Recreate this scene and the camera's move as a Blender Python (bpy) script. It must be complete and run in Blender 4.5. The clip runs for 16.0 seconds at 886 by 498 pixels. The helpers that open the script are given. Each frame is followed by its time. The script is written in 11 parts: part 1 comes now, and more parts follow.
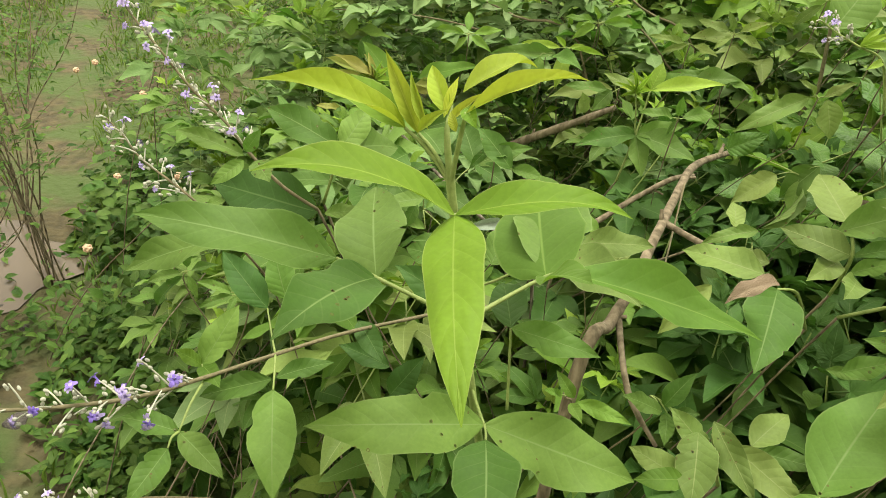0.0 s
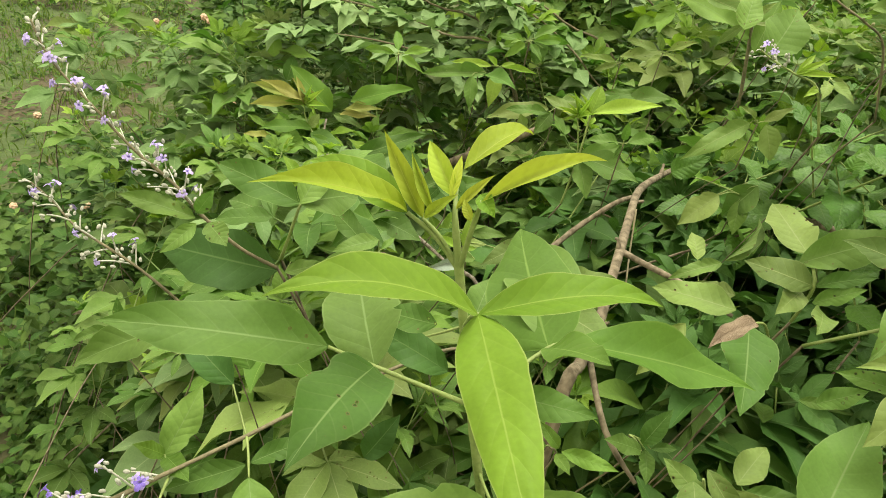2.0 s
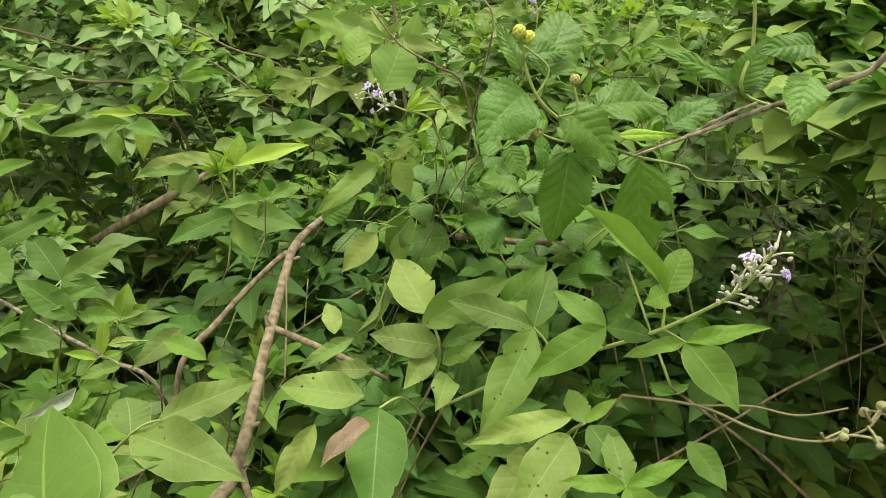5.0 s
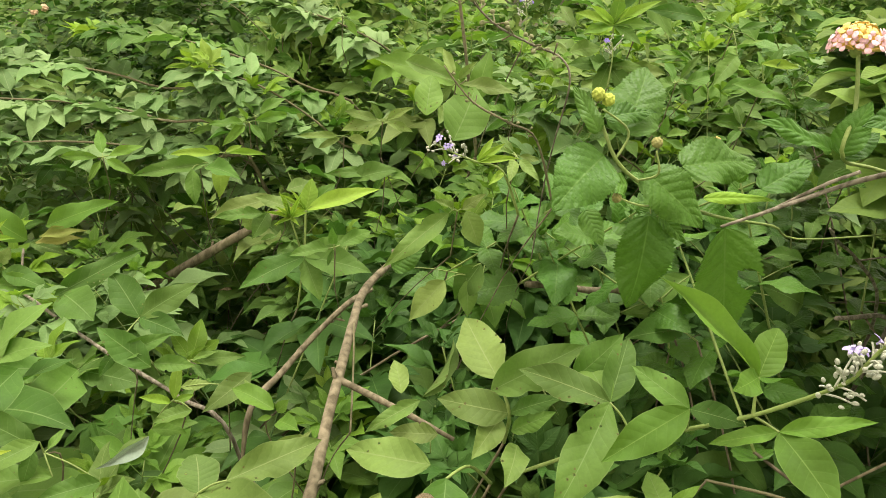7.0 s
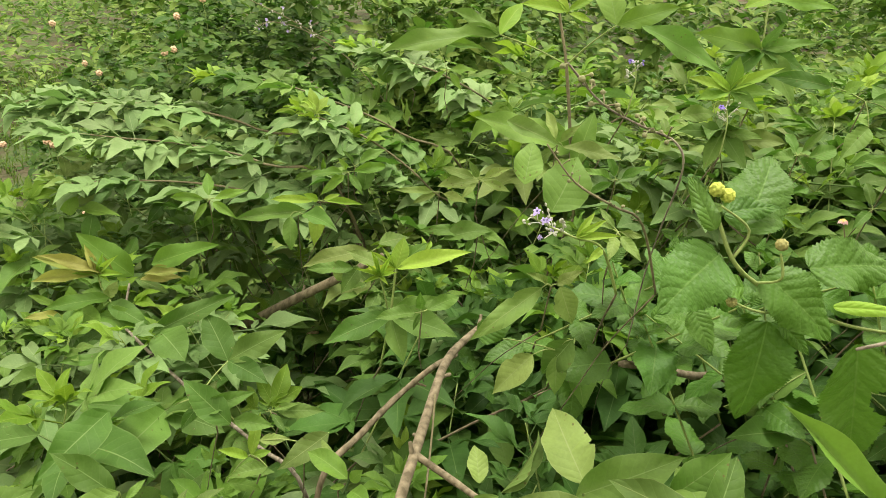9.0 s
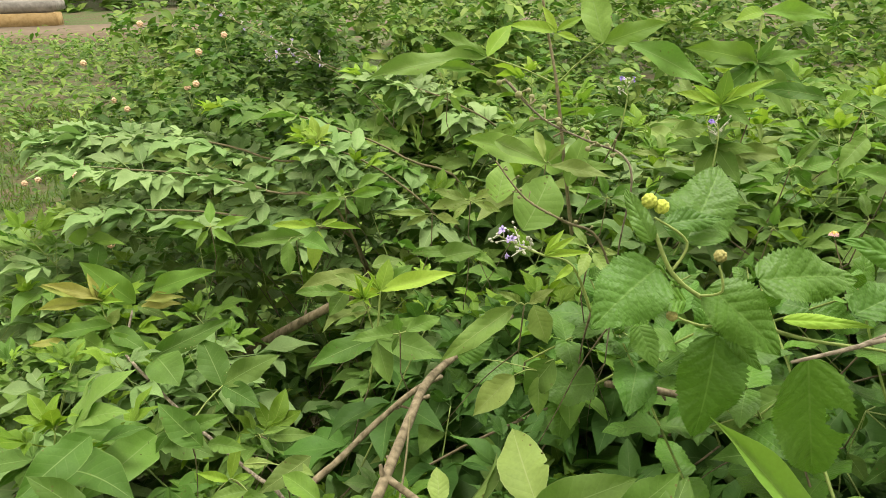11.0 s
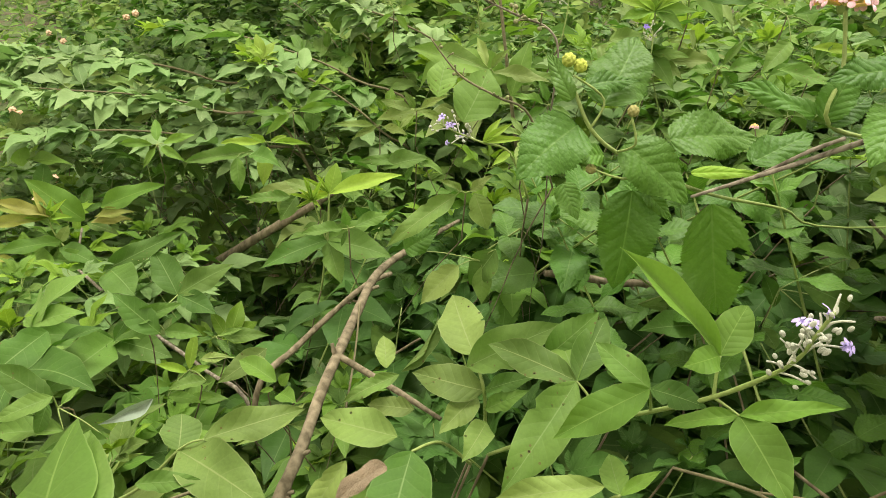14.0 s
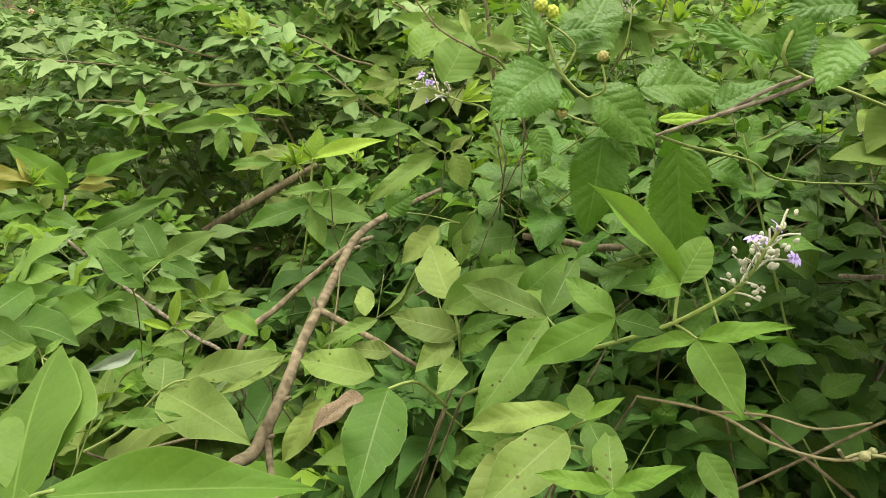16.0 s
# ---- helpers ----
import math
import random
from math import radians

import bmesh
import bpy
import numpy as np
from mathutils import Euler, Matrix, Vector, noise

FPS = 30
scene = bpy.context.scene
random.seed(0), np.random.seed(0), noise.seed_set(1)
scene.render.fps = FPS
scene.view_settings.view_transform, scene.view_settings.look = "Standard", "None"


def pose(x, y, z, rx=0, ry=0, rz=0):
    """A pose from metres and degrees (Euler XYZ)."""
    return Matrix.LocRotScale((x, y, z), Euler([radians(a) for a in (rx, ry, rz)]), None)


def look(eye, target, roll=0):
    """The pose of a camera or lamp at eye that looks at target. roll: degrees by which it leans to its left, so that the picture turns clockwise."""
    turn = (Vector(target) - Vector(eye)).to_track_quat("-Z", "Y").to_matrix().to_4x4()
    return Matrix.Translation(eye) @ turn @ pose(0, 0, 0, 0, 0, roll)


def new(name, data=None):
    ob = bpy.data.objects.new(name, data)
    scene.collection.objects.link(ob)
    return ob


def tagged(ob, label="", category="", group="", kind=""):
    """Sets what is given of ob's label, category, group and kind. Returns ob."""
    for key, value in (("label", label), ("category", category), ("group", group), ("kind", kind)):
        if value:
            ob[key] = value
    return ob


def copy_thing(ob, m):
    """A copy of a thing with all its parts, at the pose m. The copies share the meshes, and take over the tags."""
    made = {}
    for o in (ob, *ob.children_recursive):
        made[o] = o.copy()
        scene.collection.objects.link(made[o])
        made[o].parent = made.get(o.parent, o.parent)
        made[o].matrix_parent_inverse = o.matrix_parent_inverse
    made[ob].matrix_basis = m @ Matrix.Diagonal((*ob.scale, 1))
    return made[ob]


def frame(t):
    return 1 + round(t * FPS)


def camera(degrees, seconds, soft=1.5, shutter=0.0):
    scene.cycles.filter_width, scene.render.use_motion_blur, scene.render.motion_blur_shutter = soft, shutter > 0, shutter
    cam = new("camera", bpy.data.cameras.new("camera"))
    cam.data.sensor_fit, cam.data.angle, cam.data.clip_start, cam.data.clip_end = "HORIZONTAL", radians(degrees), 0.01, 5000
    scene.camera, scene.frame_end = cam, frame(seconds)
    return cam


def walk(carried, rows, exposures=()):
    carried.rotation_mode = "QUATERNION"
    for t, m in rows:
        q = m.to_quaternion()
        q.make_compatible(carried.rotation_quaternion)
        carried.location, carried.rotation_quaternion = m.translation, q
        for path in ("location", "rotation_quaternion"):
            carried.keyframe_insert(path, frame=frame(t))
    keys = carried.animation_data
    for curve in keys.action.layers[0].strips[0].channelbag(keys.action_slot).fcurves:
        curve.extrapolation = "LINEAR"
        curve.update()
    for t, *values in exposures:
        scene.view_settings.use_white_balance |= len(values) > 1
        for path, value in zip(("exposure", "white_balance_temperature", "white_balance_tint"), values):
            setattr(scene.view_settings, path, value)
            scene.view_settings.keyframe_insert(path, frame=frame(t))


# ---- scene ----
cam = camera(67.0, 16.0, soft=0.7)
PATH = [
    (0, (0.002, 0.001, 1.254), (0.035, 1.697, 0.195), 4.9),
    (0.5, (-0.047, 0.002, 1.249), (-0.045, 1.692, 0.18), 6.9),
    (1, (-0.081, 0.001, 1.248), (-0.123, 1.681, 0.164), 6.4),
    (1.5, (-0.083, 0.016, 1.259), (-0.079, 1.709, 0.195), 5.8),
    (2, (-0.043, 0.046, 1.274), (0.239, 1.731, 0.235), 6.1),
    (2.5, (0.001, 0.069, 1.283), (0.584, 1.69, 0.266), 6.5),
    (3, (0.03, 0.072, 1.286), (0.763, 1.626, 0.261), 5.6),
    (3.5, (0.081, 0.072, 1.297), (0.989, 1.547, 0.297), 5.5),
    (3.7, (0.089, 0.076, 1.303), (1.026, 1.536, 0.308), 5.5),
    (5.8, (0.128, 0.117, 1.338), (0.915, 1.631, 0.295), 3.3),
    (6, (0.127, 0.121, 1.34), (0.881, 1.661, 0.311), 3.1),
    (6.5, (0.125, 0.127, 1.342), (0.851, 1.686, 0.321), 2.6),
    (7, (0.128, 0.131, 1.35), (0.844, 1.719, 0.367), 2.2),
    (7.5, (0.13, 0.14, 1.359), (0.835, 1.757, 0.415), 2.9),
    (8, (0.126, 0.156, 1.365), (0.773, 1.788, 0.407), 1.4),
    (8.5, (0.126, 0.166, 1.367), (0.644, 1.872, 0.461), 1.4),
    (8.7, (0.13, 0.168, 1.368), (0.628, 1.884, 0.47), 1.8),
    (10.8, (0.196, 0.153, 1.365), (0.559, 1.935, 0.532), -0.6),
    (11, (0.202, 0.151, 1.364), (0.578, 1.933, 0.538), -0.7),
    (11.5, (0.209, 0.141, 1.361), (0.612, 1.911, 0.522), -0.8),
    (12, (0.208, 0.126, 1.348), (0.637, 1.868, 0.465), -1.0),
    (12.5, (0.212, 0.123, 1.336), (0.652, 1.836, 0.402), -1.2),
    (13, (0.205, 0.115, 1.333), (0.648, 1.816, 0.379), -0.9),
    (13.5, (0.202, 0.106, 1.331), (0.66, 1.803, 0.377), -0.6),
    (14, (0.202, 0.095, 1.326), (0.682, 1.779, 0.359), -0.2),
    (14.5, (0.204, 0.088, 1.321), (0.699, 1.759, 0.34), -0.1),
    (15, (0.199, 0.078, 1.321), (0.742, 1.74, 0.35), 1.1),
    (15.5, (0.194, 0.075, 1.32), (0.735, 1.739, 0.351), 1.0),
    (16, (0.201, 0.063, 1.302), (0.715, 1.726, 0.316), 0.7),
]
walk(cam, [(t, look(eye, target, roll)) for t, eye, target, roll in PATH])

# ---- light: bright overcast sky ----
world = bpy.data.worlds.new("overcast_sky")
scene.world = world
world.use_nodes = True
wn, wl = world.node_tree.nodes, world.node_tree.links
wn.clear()
sky = wn.new("ShaderNodeTexSky")
sky.sky_type = "NISHITA"
sky.sun_disc = False
sky.sun_elevation, sky.sun_rotation = radians(76), radians(48)
sky.air_density, sky.dust_density, sky.ozone_density = 1.0, 4.0, 1.0
veil = wn.new("ShaderNodeMix")          # cloud veil evens out the blue
veil.data_type = "RGBA"
veil.inputs[0].default_value = 0.85
veil.inputs[7].default_value = (13.3, 11.6, 9.1, 1)
back = wn.new("ShaderNodeBackground")
back.inputs[1].default_value = 0.12
wout = wn.new("ShaderNodeOutputWorld")
wl.new(sky.outputs[0], veil.inputs[6])
wl.new(veil.outputs[2], back.inputs[0])
wl.new(back.outputs[0], wout.inputs[0])

sun = new("sun", bpy.data.lights.new("sun", "SUN"))
sun.data.energy, sun.data.angle, sun.data.color = 2.8, radians(24), (1.0, 0.955, 0.85)
sun.matrix_world = look((10 * math.sin(radians(48)) * 0.25, 10 * math.cos(radians(48)) * 0.25, 10), (0, 0, 0))
scene.view_settings.exposure = 0.54


# ---- materials ----
def material(name):
    m = bpy.data.materials.new(name)
    m.use_nodes = True
    m.node_tree.nodes.clear()
    return m, m.node_tree.nodes, m.node_tree.links


def maths(nodes, links, op, a, b=None, c=None):
    n = nodes.new("ShaderNodeMath")
    n.operation = op
    for i, v in enumerate((a, b, c)):
        if v is None:
            continue
        if isinstance(v, (int, float)):
            n.inputs[i].default_value = v
        else:
            links.new(v, n.inputs[i])
    return n.outputs[0]


def blend(nodes, links, f, a, b, mode="MIX"):
    n = nodes.new("ShaderNodeMix")
    n.data_type, n.blend_type = "RGBA", mode
    for i, v in ((0, f), (6, a), (7, b)):
        if isinstance(v, (int, float)):
            n.inputs[i].default_value = v
        elif isinstance(v, tuple):
            n.inputs[i].default_value = (*v, 1)
        else:
            links.new(v, n.inputs[i])
    return n.outputs[2]


def leaf_material(name, low, high, vein, glow, rough=0.62, veins=8.0, slant=2.6, quilt=0.3, thin=0.35, spots=0.0, island=False, edge=None, veil=0.17, wrinkle=0.12, relief=0.5, gloss=0.26, cells=0.0):
    """A leaf: two body colours picked by chance, pale midrib and side veins along the leaf's own coordinates, light passing through."""
    m, n, l = material(name)
    uv = n.new("ShaderNodeUVMap")
    uv.uv_map = "leaf"
    sep = n.new("ShaderNodeSeparateXYZ")
    l.new(uv.outputs[0], sep.inputs[0])
    u, v = sep.outputs[0], sep.outputs[1]
    off = maths(n, l, "ABSOLUTE", maths(n, l, "SUBTRACT", u, 0.5))
    if island:
        pick = n.new("ShaderNodeNewGeometry").outputs["Random Per Island"]
    else:
        pick = n.new("ShaderNodeObjectInfo").outputs["Random"]
    big = n.new("ShaderNodeTexNoise")
    big.inputs["Scale"].default_value = 28.0
    big.inputs["Detail"].default_value = 3.0
    geo = n.new("ShaderNodeNewGeometry")
    l.new(geo.outputs["Position"], big.inputs["Vector"])
    fine = n.new("ShaderNodeTexNoise")
    fine.inputs["Scale"].default_value = 420.0
    fine.inputs["Detail"].default_value = 2.0
    l.new(geo.outputs["Position"], fine.inputs["Vector"])
    body = blend(n, l, pick, low, high)
    tone = maths(n, l, "MULTIPLY_ADD", big.outputs[0], 0.5, 0.76)
    grain = maths(n, l, "MULTIPLY_ADD", fine.outputs[0], 0.35, 0.82)
    chance = maths(n, l, "MULTIPLY_ADD", maths(n, l, "FRACT", maths(n, l, "MULTIPLY", pick, 7.31)), 0.5, 0.76)
    shade = maths(n, l, "MULTIPLY", maths(n, l, "MULTIPLY", tone, grain), chance)
    mul = n.new("ShaderNodeCombineColor")
    for i in range(3):
        l.new(shade, mul.inputs[i])
    body = blend(n, l, 1.0, body, mul.outputs[0], "MULTIPLY")
    # side veins bend towards the tip
    phase = maths(n, l, "FRACT", maths(n, l, "SUBTRACT", maths(n, l, "MULTIPLY", v, veins), maths(n, l, "MULTIPLY", off, slant)))
    saw = maths(n, l, "ABSOLUTE", maths(n, l, "SUBTRACT", phase, 0.5))
    ridge = n.new("ShaderNodeMapRange")
    l.new(saw, ridge.inputs[0])
    for i, x in ((1, 0.43), (2, 0.49), (3, 0.0), (4, 1.0)):
        ridge.inputs[i].default_value = x
    fade = maths(n, l, "MULTIPLY_ADD", off, -1.3, 1.0)       # side veins thin out towards the margin
    side = maths(n, l, "MULTIPLY", maths(n, l, "MULTIPLY", ridge.outputs[0], fade), veil)
    mid = n.new("ShaderNodeMapRange")
    l.new(off, mid.inputs[0])
    for i, x in ((1, 0.006), (2, 0.021), (3, 0.75), (4, 0.0)):
        mid.inputs[i].default_value = x
    lines = maths(n, l, "MAXIMUM", side, mid.outputs[0])
    body = blend(n, l, lines, body, vein)
    # pale rim: light caught by the leaf margin, put into the colour
    if edge:
        rim_light = n.new("ShaderNodeMapRange")
        l.new(off, rim_light.inputs[0])
        for i, x in ((1, 0.475), (2, 0.499), (3, 0.0), (4, 0.5)):
            rim_light.inputs[i].default_value = x
        body = blend(n, l, rim_light.outputs[0], body, edge)
    if spots:
        sp = n.new("ShaderNodeTexVoronoi")
        sp.inputs["Scale"].default_value = 150.0
        l.new(geo.outputs["Position"], sp.inputs["Vector"])
        patch = maths(n, l, "MULTIPLY", maths(n, l, "LESS_THAN", sp.outputs["Distance"], 0.17),
                      maths(n, l, "GREATER_THAN", big.outputs[0], 0.56))
        body = blend(n, l, maths(n, l, "MULTIPLY", patch, spots), body, (0.13, 0.09, 0.035))
        hole = maths(n, l, "MULTIPLY", maths(n, l, "LESS_THAN", sp.outputs["Distance"], 0.115), maths(n, l, "GREATER_THAN", big.outputs[0], 0.56))
    puff = maths(n, l, "MULTIPLY", maths(n, l, "SINE", maths(n, l, "MULTIPLY", phase, math.pi)), quilt)
    height = maths(n, l, "ADD", maths(n, l, "MULTIPLY", fine.outputs[0], wrinkle), puff)
    if cells:                     # blistered skin between the net of veins
        net = n.new("ShaderNodeTexVoronoi")
        net.inputs["Scale"].default_value = 380.0
        l.new(geo.outputs["Position"], net.inputs["Vector"])
        height = maths(n, l, "SUBTRACT", height, maths(n, l, "MULTIPLY", net.outputs["Distance"], cells))
    bump = n.new("ShaderNodeBump")
    bump.inputs["Strength"].default_value = relief
    bump.inputs["Distance"].default_value = 0.0016
    l.new(height, bump.inputs["Height"])
    skin = n.new("ShaderNodeBsdfPrincipled")
    skin.inputs["Roughness"].default_value = rough
    skin.inputs["Specular IOR Level"].default_value = gloss
    l.new(body, skin.inputs["Base Color"])
    l.new(bump.outputs[0], skin.inputs["Normal"])
    through_ = n.new("ShaderNodeBsdfTranslucent")
    l.new(blend(n, l, 0.55, body, glow), through_.inputs[0])
    both = n.new("ShaderNodeMixShader")
    both.inputs[0].default_value = thin
    l.new(skin.outputs[0], both.inputs[1])
    l.new(through_.outputs[0], both.inputs[2])
    out = n.new("ShaderNodeOutputMaterial")
    if spots:                     # pinholes eaten right through
        gone = n.new("ShaderNodeBsdfTransparent")
        eaten = n.new("ShaderNodeMixShader")
        l.new(hole, eaten.inputs[0])
        l.new(both.outputs[0], eaten.inputs[1])
        l.new(gone.outputs[0], eaten.inputs[2])
        l.new(eaten.outputs[0], out.inputs[0])
    else:
        l.new(both.outputs[0], out.inputs[0])
    return m


def rough_material(name, a, b, scale=60.0, rough=0.85, bump=0.5, stretch=(1, 1, 1), dist=0.002, third=None):
    m, n, l = material(name)
    co = n.new("ShaderNodeTexCoord")
    mp = n.new("ShaderNodeMapping")
    mp.inputs["Scale"].default_value = stretch
    l.new(co.outputs["Object"], mp.inputs[0])
    nz = n.new("ShaderNodeTexNoise")
    nz.inputs["Scale"].default_value = scale
    nz.inputs["Detail"].default_value = 6.0
    l.new(mp.outputs[0], nz.inputs["Vector"])
    big = n.new("ShaderNodeTexNoise")
    big.inputs["Scale"].default_value = scale * 0.13
    big.inputs["Detail"].default_value = 4.0
    l.new(mp.outputs[0], big.inputs["Vector"])
    f = n.new("ShaderNodeMapRange")
    l.new(nz.outputs[0], f.inputs[0])
    f.inputs[1].default_value, f.inputs[2].default_value = 0.35, 0.65
    col = blend(n, l, f.outputs[0], a, b)
    if third:
        g = n.new("ShaderNodeMapRange")
        l.new(big.outputs[0], g.inputs[0])
        g.inputs[1].default_value, g.inputs[2].default_value = 0.42, 0.56
        col = blend(n, l, g.outputs[0], col, third)
    else:
        t = maths(n, l, "MULTIPLY_ADD", big.outputs[0], 0.8, 0.6)
        c = n.new("ShaderNodeCombineColor")
        for i in range(3):
            l.new(t, c.inputs[i])
        col = blend(n, l, 1.0, col, c.outputs[0], "MULTIPLY")
    bp = n.new("ShaderNodeBump")
    bp.inputs["Strength"].default_value = bump
    bp.inputs["Distance"].default_value = dist
    l.new(nz.outputs[0], bp.inputs["Height"])
    s = n.new("ShaderNodeBsdfPrincipled")
    s.inputs["Roughness"].default_value = rough
    l.new(col, s.inputs["Base Color"])
    l.new(bp.outputs[0], s.inputs["Normal"])
    o = n.new("ShaderNodeOutputMaterial")
    l.new(s.outputs[0], o.inputs[0])
    return m


MAT = {
    "mature": leaf_material("chaste_leaf", (0.070, 0.160, 0.024), (0.142, 0.240, 0.046), (0.20, 0.31, 0.10), (0.10, 0.30, 0.015), spots=0.8, thin=0.27, edge=(0.22, 0.33, 0.11)),
    "pale": leaf_material("chaste_leaf_dull", (0.112, 0.200, 0.040), (0.20, 0.275, 0.070), (0.26, 0.33, 0.12), (0.18, 0.31, 0.04), spots=0.95, thin=0.25, edge=(0.30, 0.37, 0.15)),
    "fresh": leaf_material("chaste_leaf_fresh", (0.108, 0.228, 0.03), (0.15, 0.268, 0.04), (0.22, 0.36, 0.08), (0.20, 0.38, 0.02), thin=0.36, edge=(0.26, 0.40, 0.11)),
    "young": leaf_material("chaste_leaf_young", (0.100, 0.208, 0.014), (0.138, 0.246, 0.019), (0.28, 0.40, 0.07), (0.24, 0.40, 0.02), thin=0.34, edge=(0.44, 0.50, 0.18), quilt=0.35),
    "tip": leaf_material("chaste_leaf_bronze", (0.33, 0.47, 0.045), (0.42, 0.47, 0.062), (0.44, 0.50, 0.10), (0.38, 0.46, 0.02), thin=0.4, edge=(0.46, 0.50, 0.16)),
    "light": leaf_material("chaste_leaf_light_tip", (0.20, 0.365, 0.04), (0.27, 0.41, 0.055), (0.34, 0.46, 0.09), (0.28, 0.46, 0.02), thin=0.36, edge=(0.42, 0.50, 0.18)),
    "silver": leaf_material("chaste_leaf_downy", (0.130, 0.240, 0.070), (0.21, 0.315, 0.120), (0.26, 0.36, 0.15), (0.16, 0.32, 0.05), thin=0.25, rough=0.66, edge=(0.28, 0.37, 0.16)),
    "underside": leaf_material("chaste_leaf_underside", (0.27, 0.36, 0.26), (0.34, 0.43, 0.33), (0.42, 0.50, 0.38), (0.22, 0.36, 0.12), thin=0.2, rough=0.8),
    "bronze": leaf_material("chaste_leaf_dull_bronze", (0.24, 0.31, 0.065), (0.32, 0.32, 0.085), (0.36, 0.36, 0.13), (0.32, 0.34, 0.05), thin=0.35),
    # deep green older leaves; the same dark tone stands in for shade inside
    "dark": leaf_material("chaste_leaf_deep_green_shade", (0.045, 0.12, 0.02), (0.065, 0.15, 0.026), (0.12, 0.21, 0.06), (0.08, 0.2, 0.015), thin=0.22),
    "lantana": leaf_material("lantana_leaf", (0.054, 0.148, 0.016), (0.090, 0.200, 0.024), (0.13, 0.25, 0.05), (0.13, 0.31, 0.015), rough=0.5, veins=8.0, slant=3.4, quilt=0.3, thin=0.2, veil=0.14, wrinkle=0.15, relief=0.8, gloss=0.35, cells=0.34),
    "mass": leaf_material("thicket_leaf", (0.056, 0.145, 0.018), (0.20, 0.290, 0.056), (0.14, 0.24, 0.06), (0.09, 0.28, 0.015), island=True, thin=0.25),
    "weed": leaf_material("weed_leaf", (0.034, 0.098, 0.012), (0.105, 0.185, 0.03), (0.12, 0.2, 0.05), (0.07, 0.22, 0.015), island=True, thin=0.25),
    "bloom": rough_material("faded_lantana_bloom", (0.55, 0.34, 0.22), (0.72, 0.56, 0.36), 420, 0.7, 0.3),
    "stem": rough_material("green_stem", (0.19, 0.27, 0.065), (0.25, 0.33, 0.095), 300, 0.6, 0.3, (1, 1, 1)),
    "twig": rough_material("grey_green_twig", (0.13, 0.12, 0.06), (0.19, 0.17, 0.09), 260, 0.8, 0.5),
    "bark": rough_material("brown_bark", (0.092, 0.076, 0.042), (0.235, 0.200, 0.128), 130, 0.9, 1.0, (1, 1, 0.3), 0.002),
    "dead": rough_material("dry_wood", (0.10, 0.085, 0.058), (0.28, 0.25, 0.19), 200, 0.9, 1.0, (1, 1, 0.25)),
    "bud": rough_material("grey_bud", (0.38, 0.41, 0.30), (0.58, 0.60, 0.50), 700, 0.8, 0.5),
    "bud_green": rough_material("green_bud", (0.24, 0.24, 0.08), (0.32, 0.30, 0.10), 500, 0.8, 0.5),
    "bud_yellow": rough_material("yellow_green_bud", (0.33, 0.42, 0.05), (0.46, 0.52, 0.09), 500, 0.8, 0.5),
    "fruit": rough_material("grey_green_fruit", (0.15, 0.17, 0.07), (0.25, 0.25, 0.12), 400, 0.75, 0.4),
    "petal": rough_material("violet_petal", (0.17, 0.11, 0.54), (0.30, 0.22, 0.68), 420, 0.6, 0.3),
    "petal_pale": rough_material("pale_lilac_petal", (0.34, 0.28, 0.62), (0.52, 0.45, 0.76), 420, 0.6, 0.3),
    "pink": rough_material("pink_petal", (0.82, 0.46, 0.54), (0.88, 0.62, 0.67), 420, 0.6, 0.3),
    "yellow": rough_material("yellow_petal", (0.85, 0.60, 0.12), (0.88, 0.70, 0.28), 420, 0.6, 0.3),
    "soil": rough_material("bare_soil", (0.052, 0.046, 0.021), (0.105, 0.090, 0.041), 22, 0.95, 1.0, (1, 1, 1), 0.02, (0.060, 0.095, 0.022)),
    "stone": rough_material("mossy_stone", (0.11, 0.10, 0.08), (0.22, 0.20, 0.17), 40, 0.95, 0.8, (1, 1, 1), 0.01),
    "road": rough_material("muddy_road", (0.10, 0.076, 0.048), (0.145, 0.112, 0.072), 6, 0.9, 0.4, (1, 1, 1), 0.01),
    "slab": rough_material("grey_slab", (0.15, 0.145, 0.13), (0.25, 0.24, 0.22), 12, 0.9, 0.4, (1, 1, 1), 0.01),
    "ochre": rough_material("ochre_stone", (0.26, 0.18, 0.07), (0.36, 0.26, 0.12), 12, 0.9, 0.4, (1, 1, 1), 0.01),
    "grass": leaf_material("grass_blade", (0.10, 0.19, 0.03), (0.20, 0.29, 0.06), (0.2, 0.3, 0.08), (0.2, 0.34, 0.04), island=True),
    "brown_leaf": rough_material("withered_leaf", (0.24, 0.15, 0.06), (0.62, 0.52, 0.36), 240, 0.8, 1.0),
}


# ---- builders ----
def part(name, bm, mat, parent=None, label=""):
    me = bpy.data.meshes.new(name)
    bm.to_mesh(me)
    bm.free()
    for p in me.polygons:
        p.use_smooth = True
    me.materials.append(MAT[mat])
    ob = new(name, me)
    ob.parent = parent
    return tagged(ob, label)


def root(name, label, category, group="", kind="", at=(0, 0, 0)):
    ob = new(name)
    ob.empty_display_size = 0.02
    ob.location = at
    return tagged(ob, label, category, group, kind)


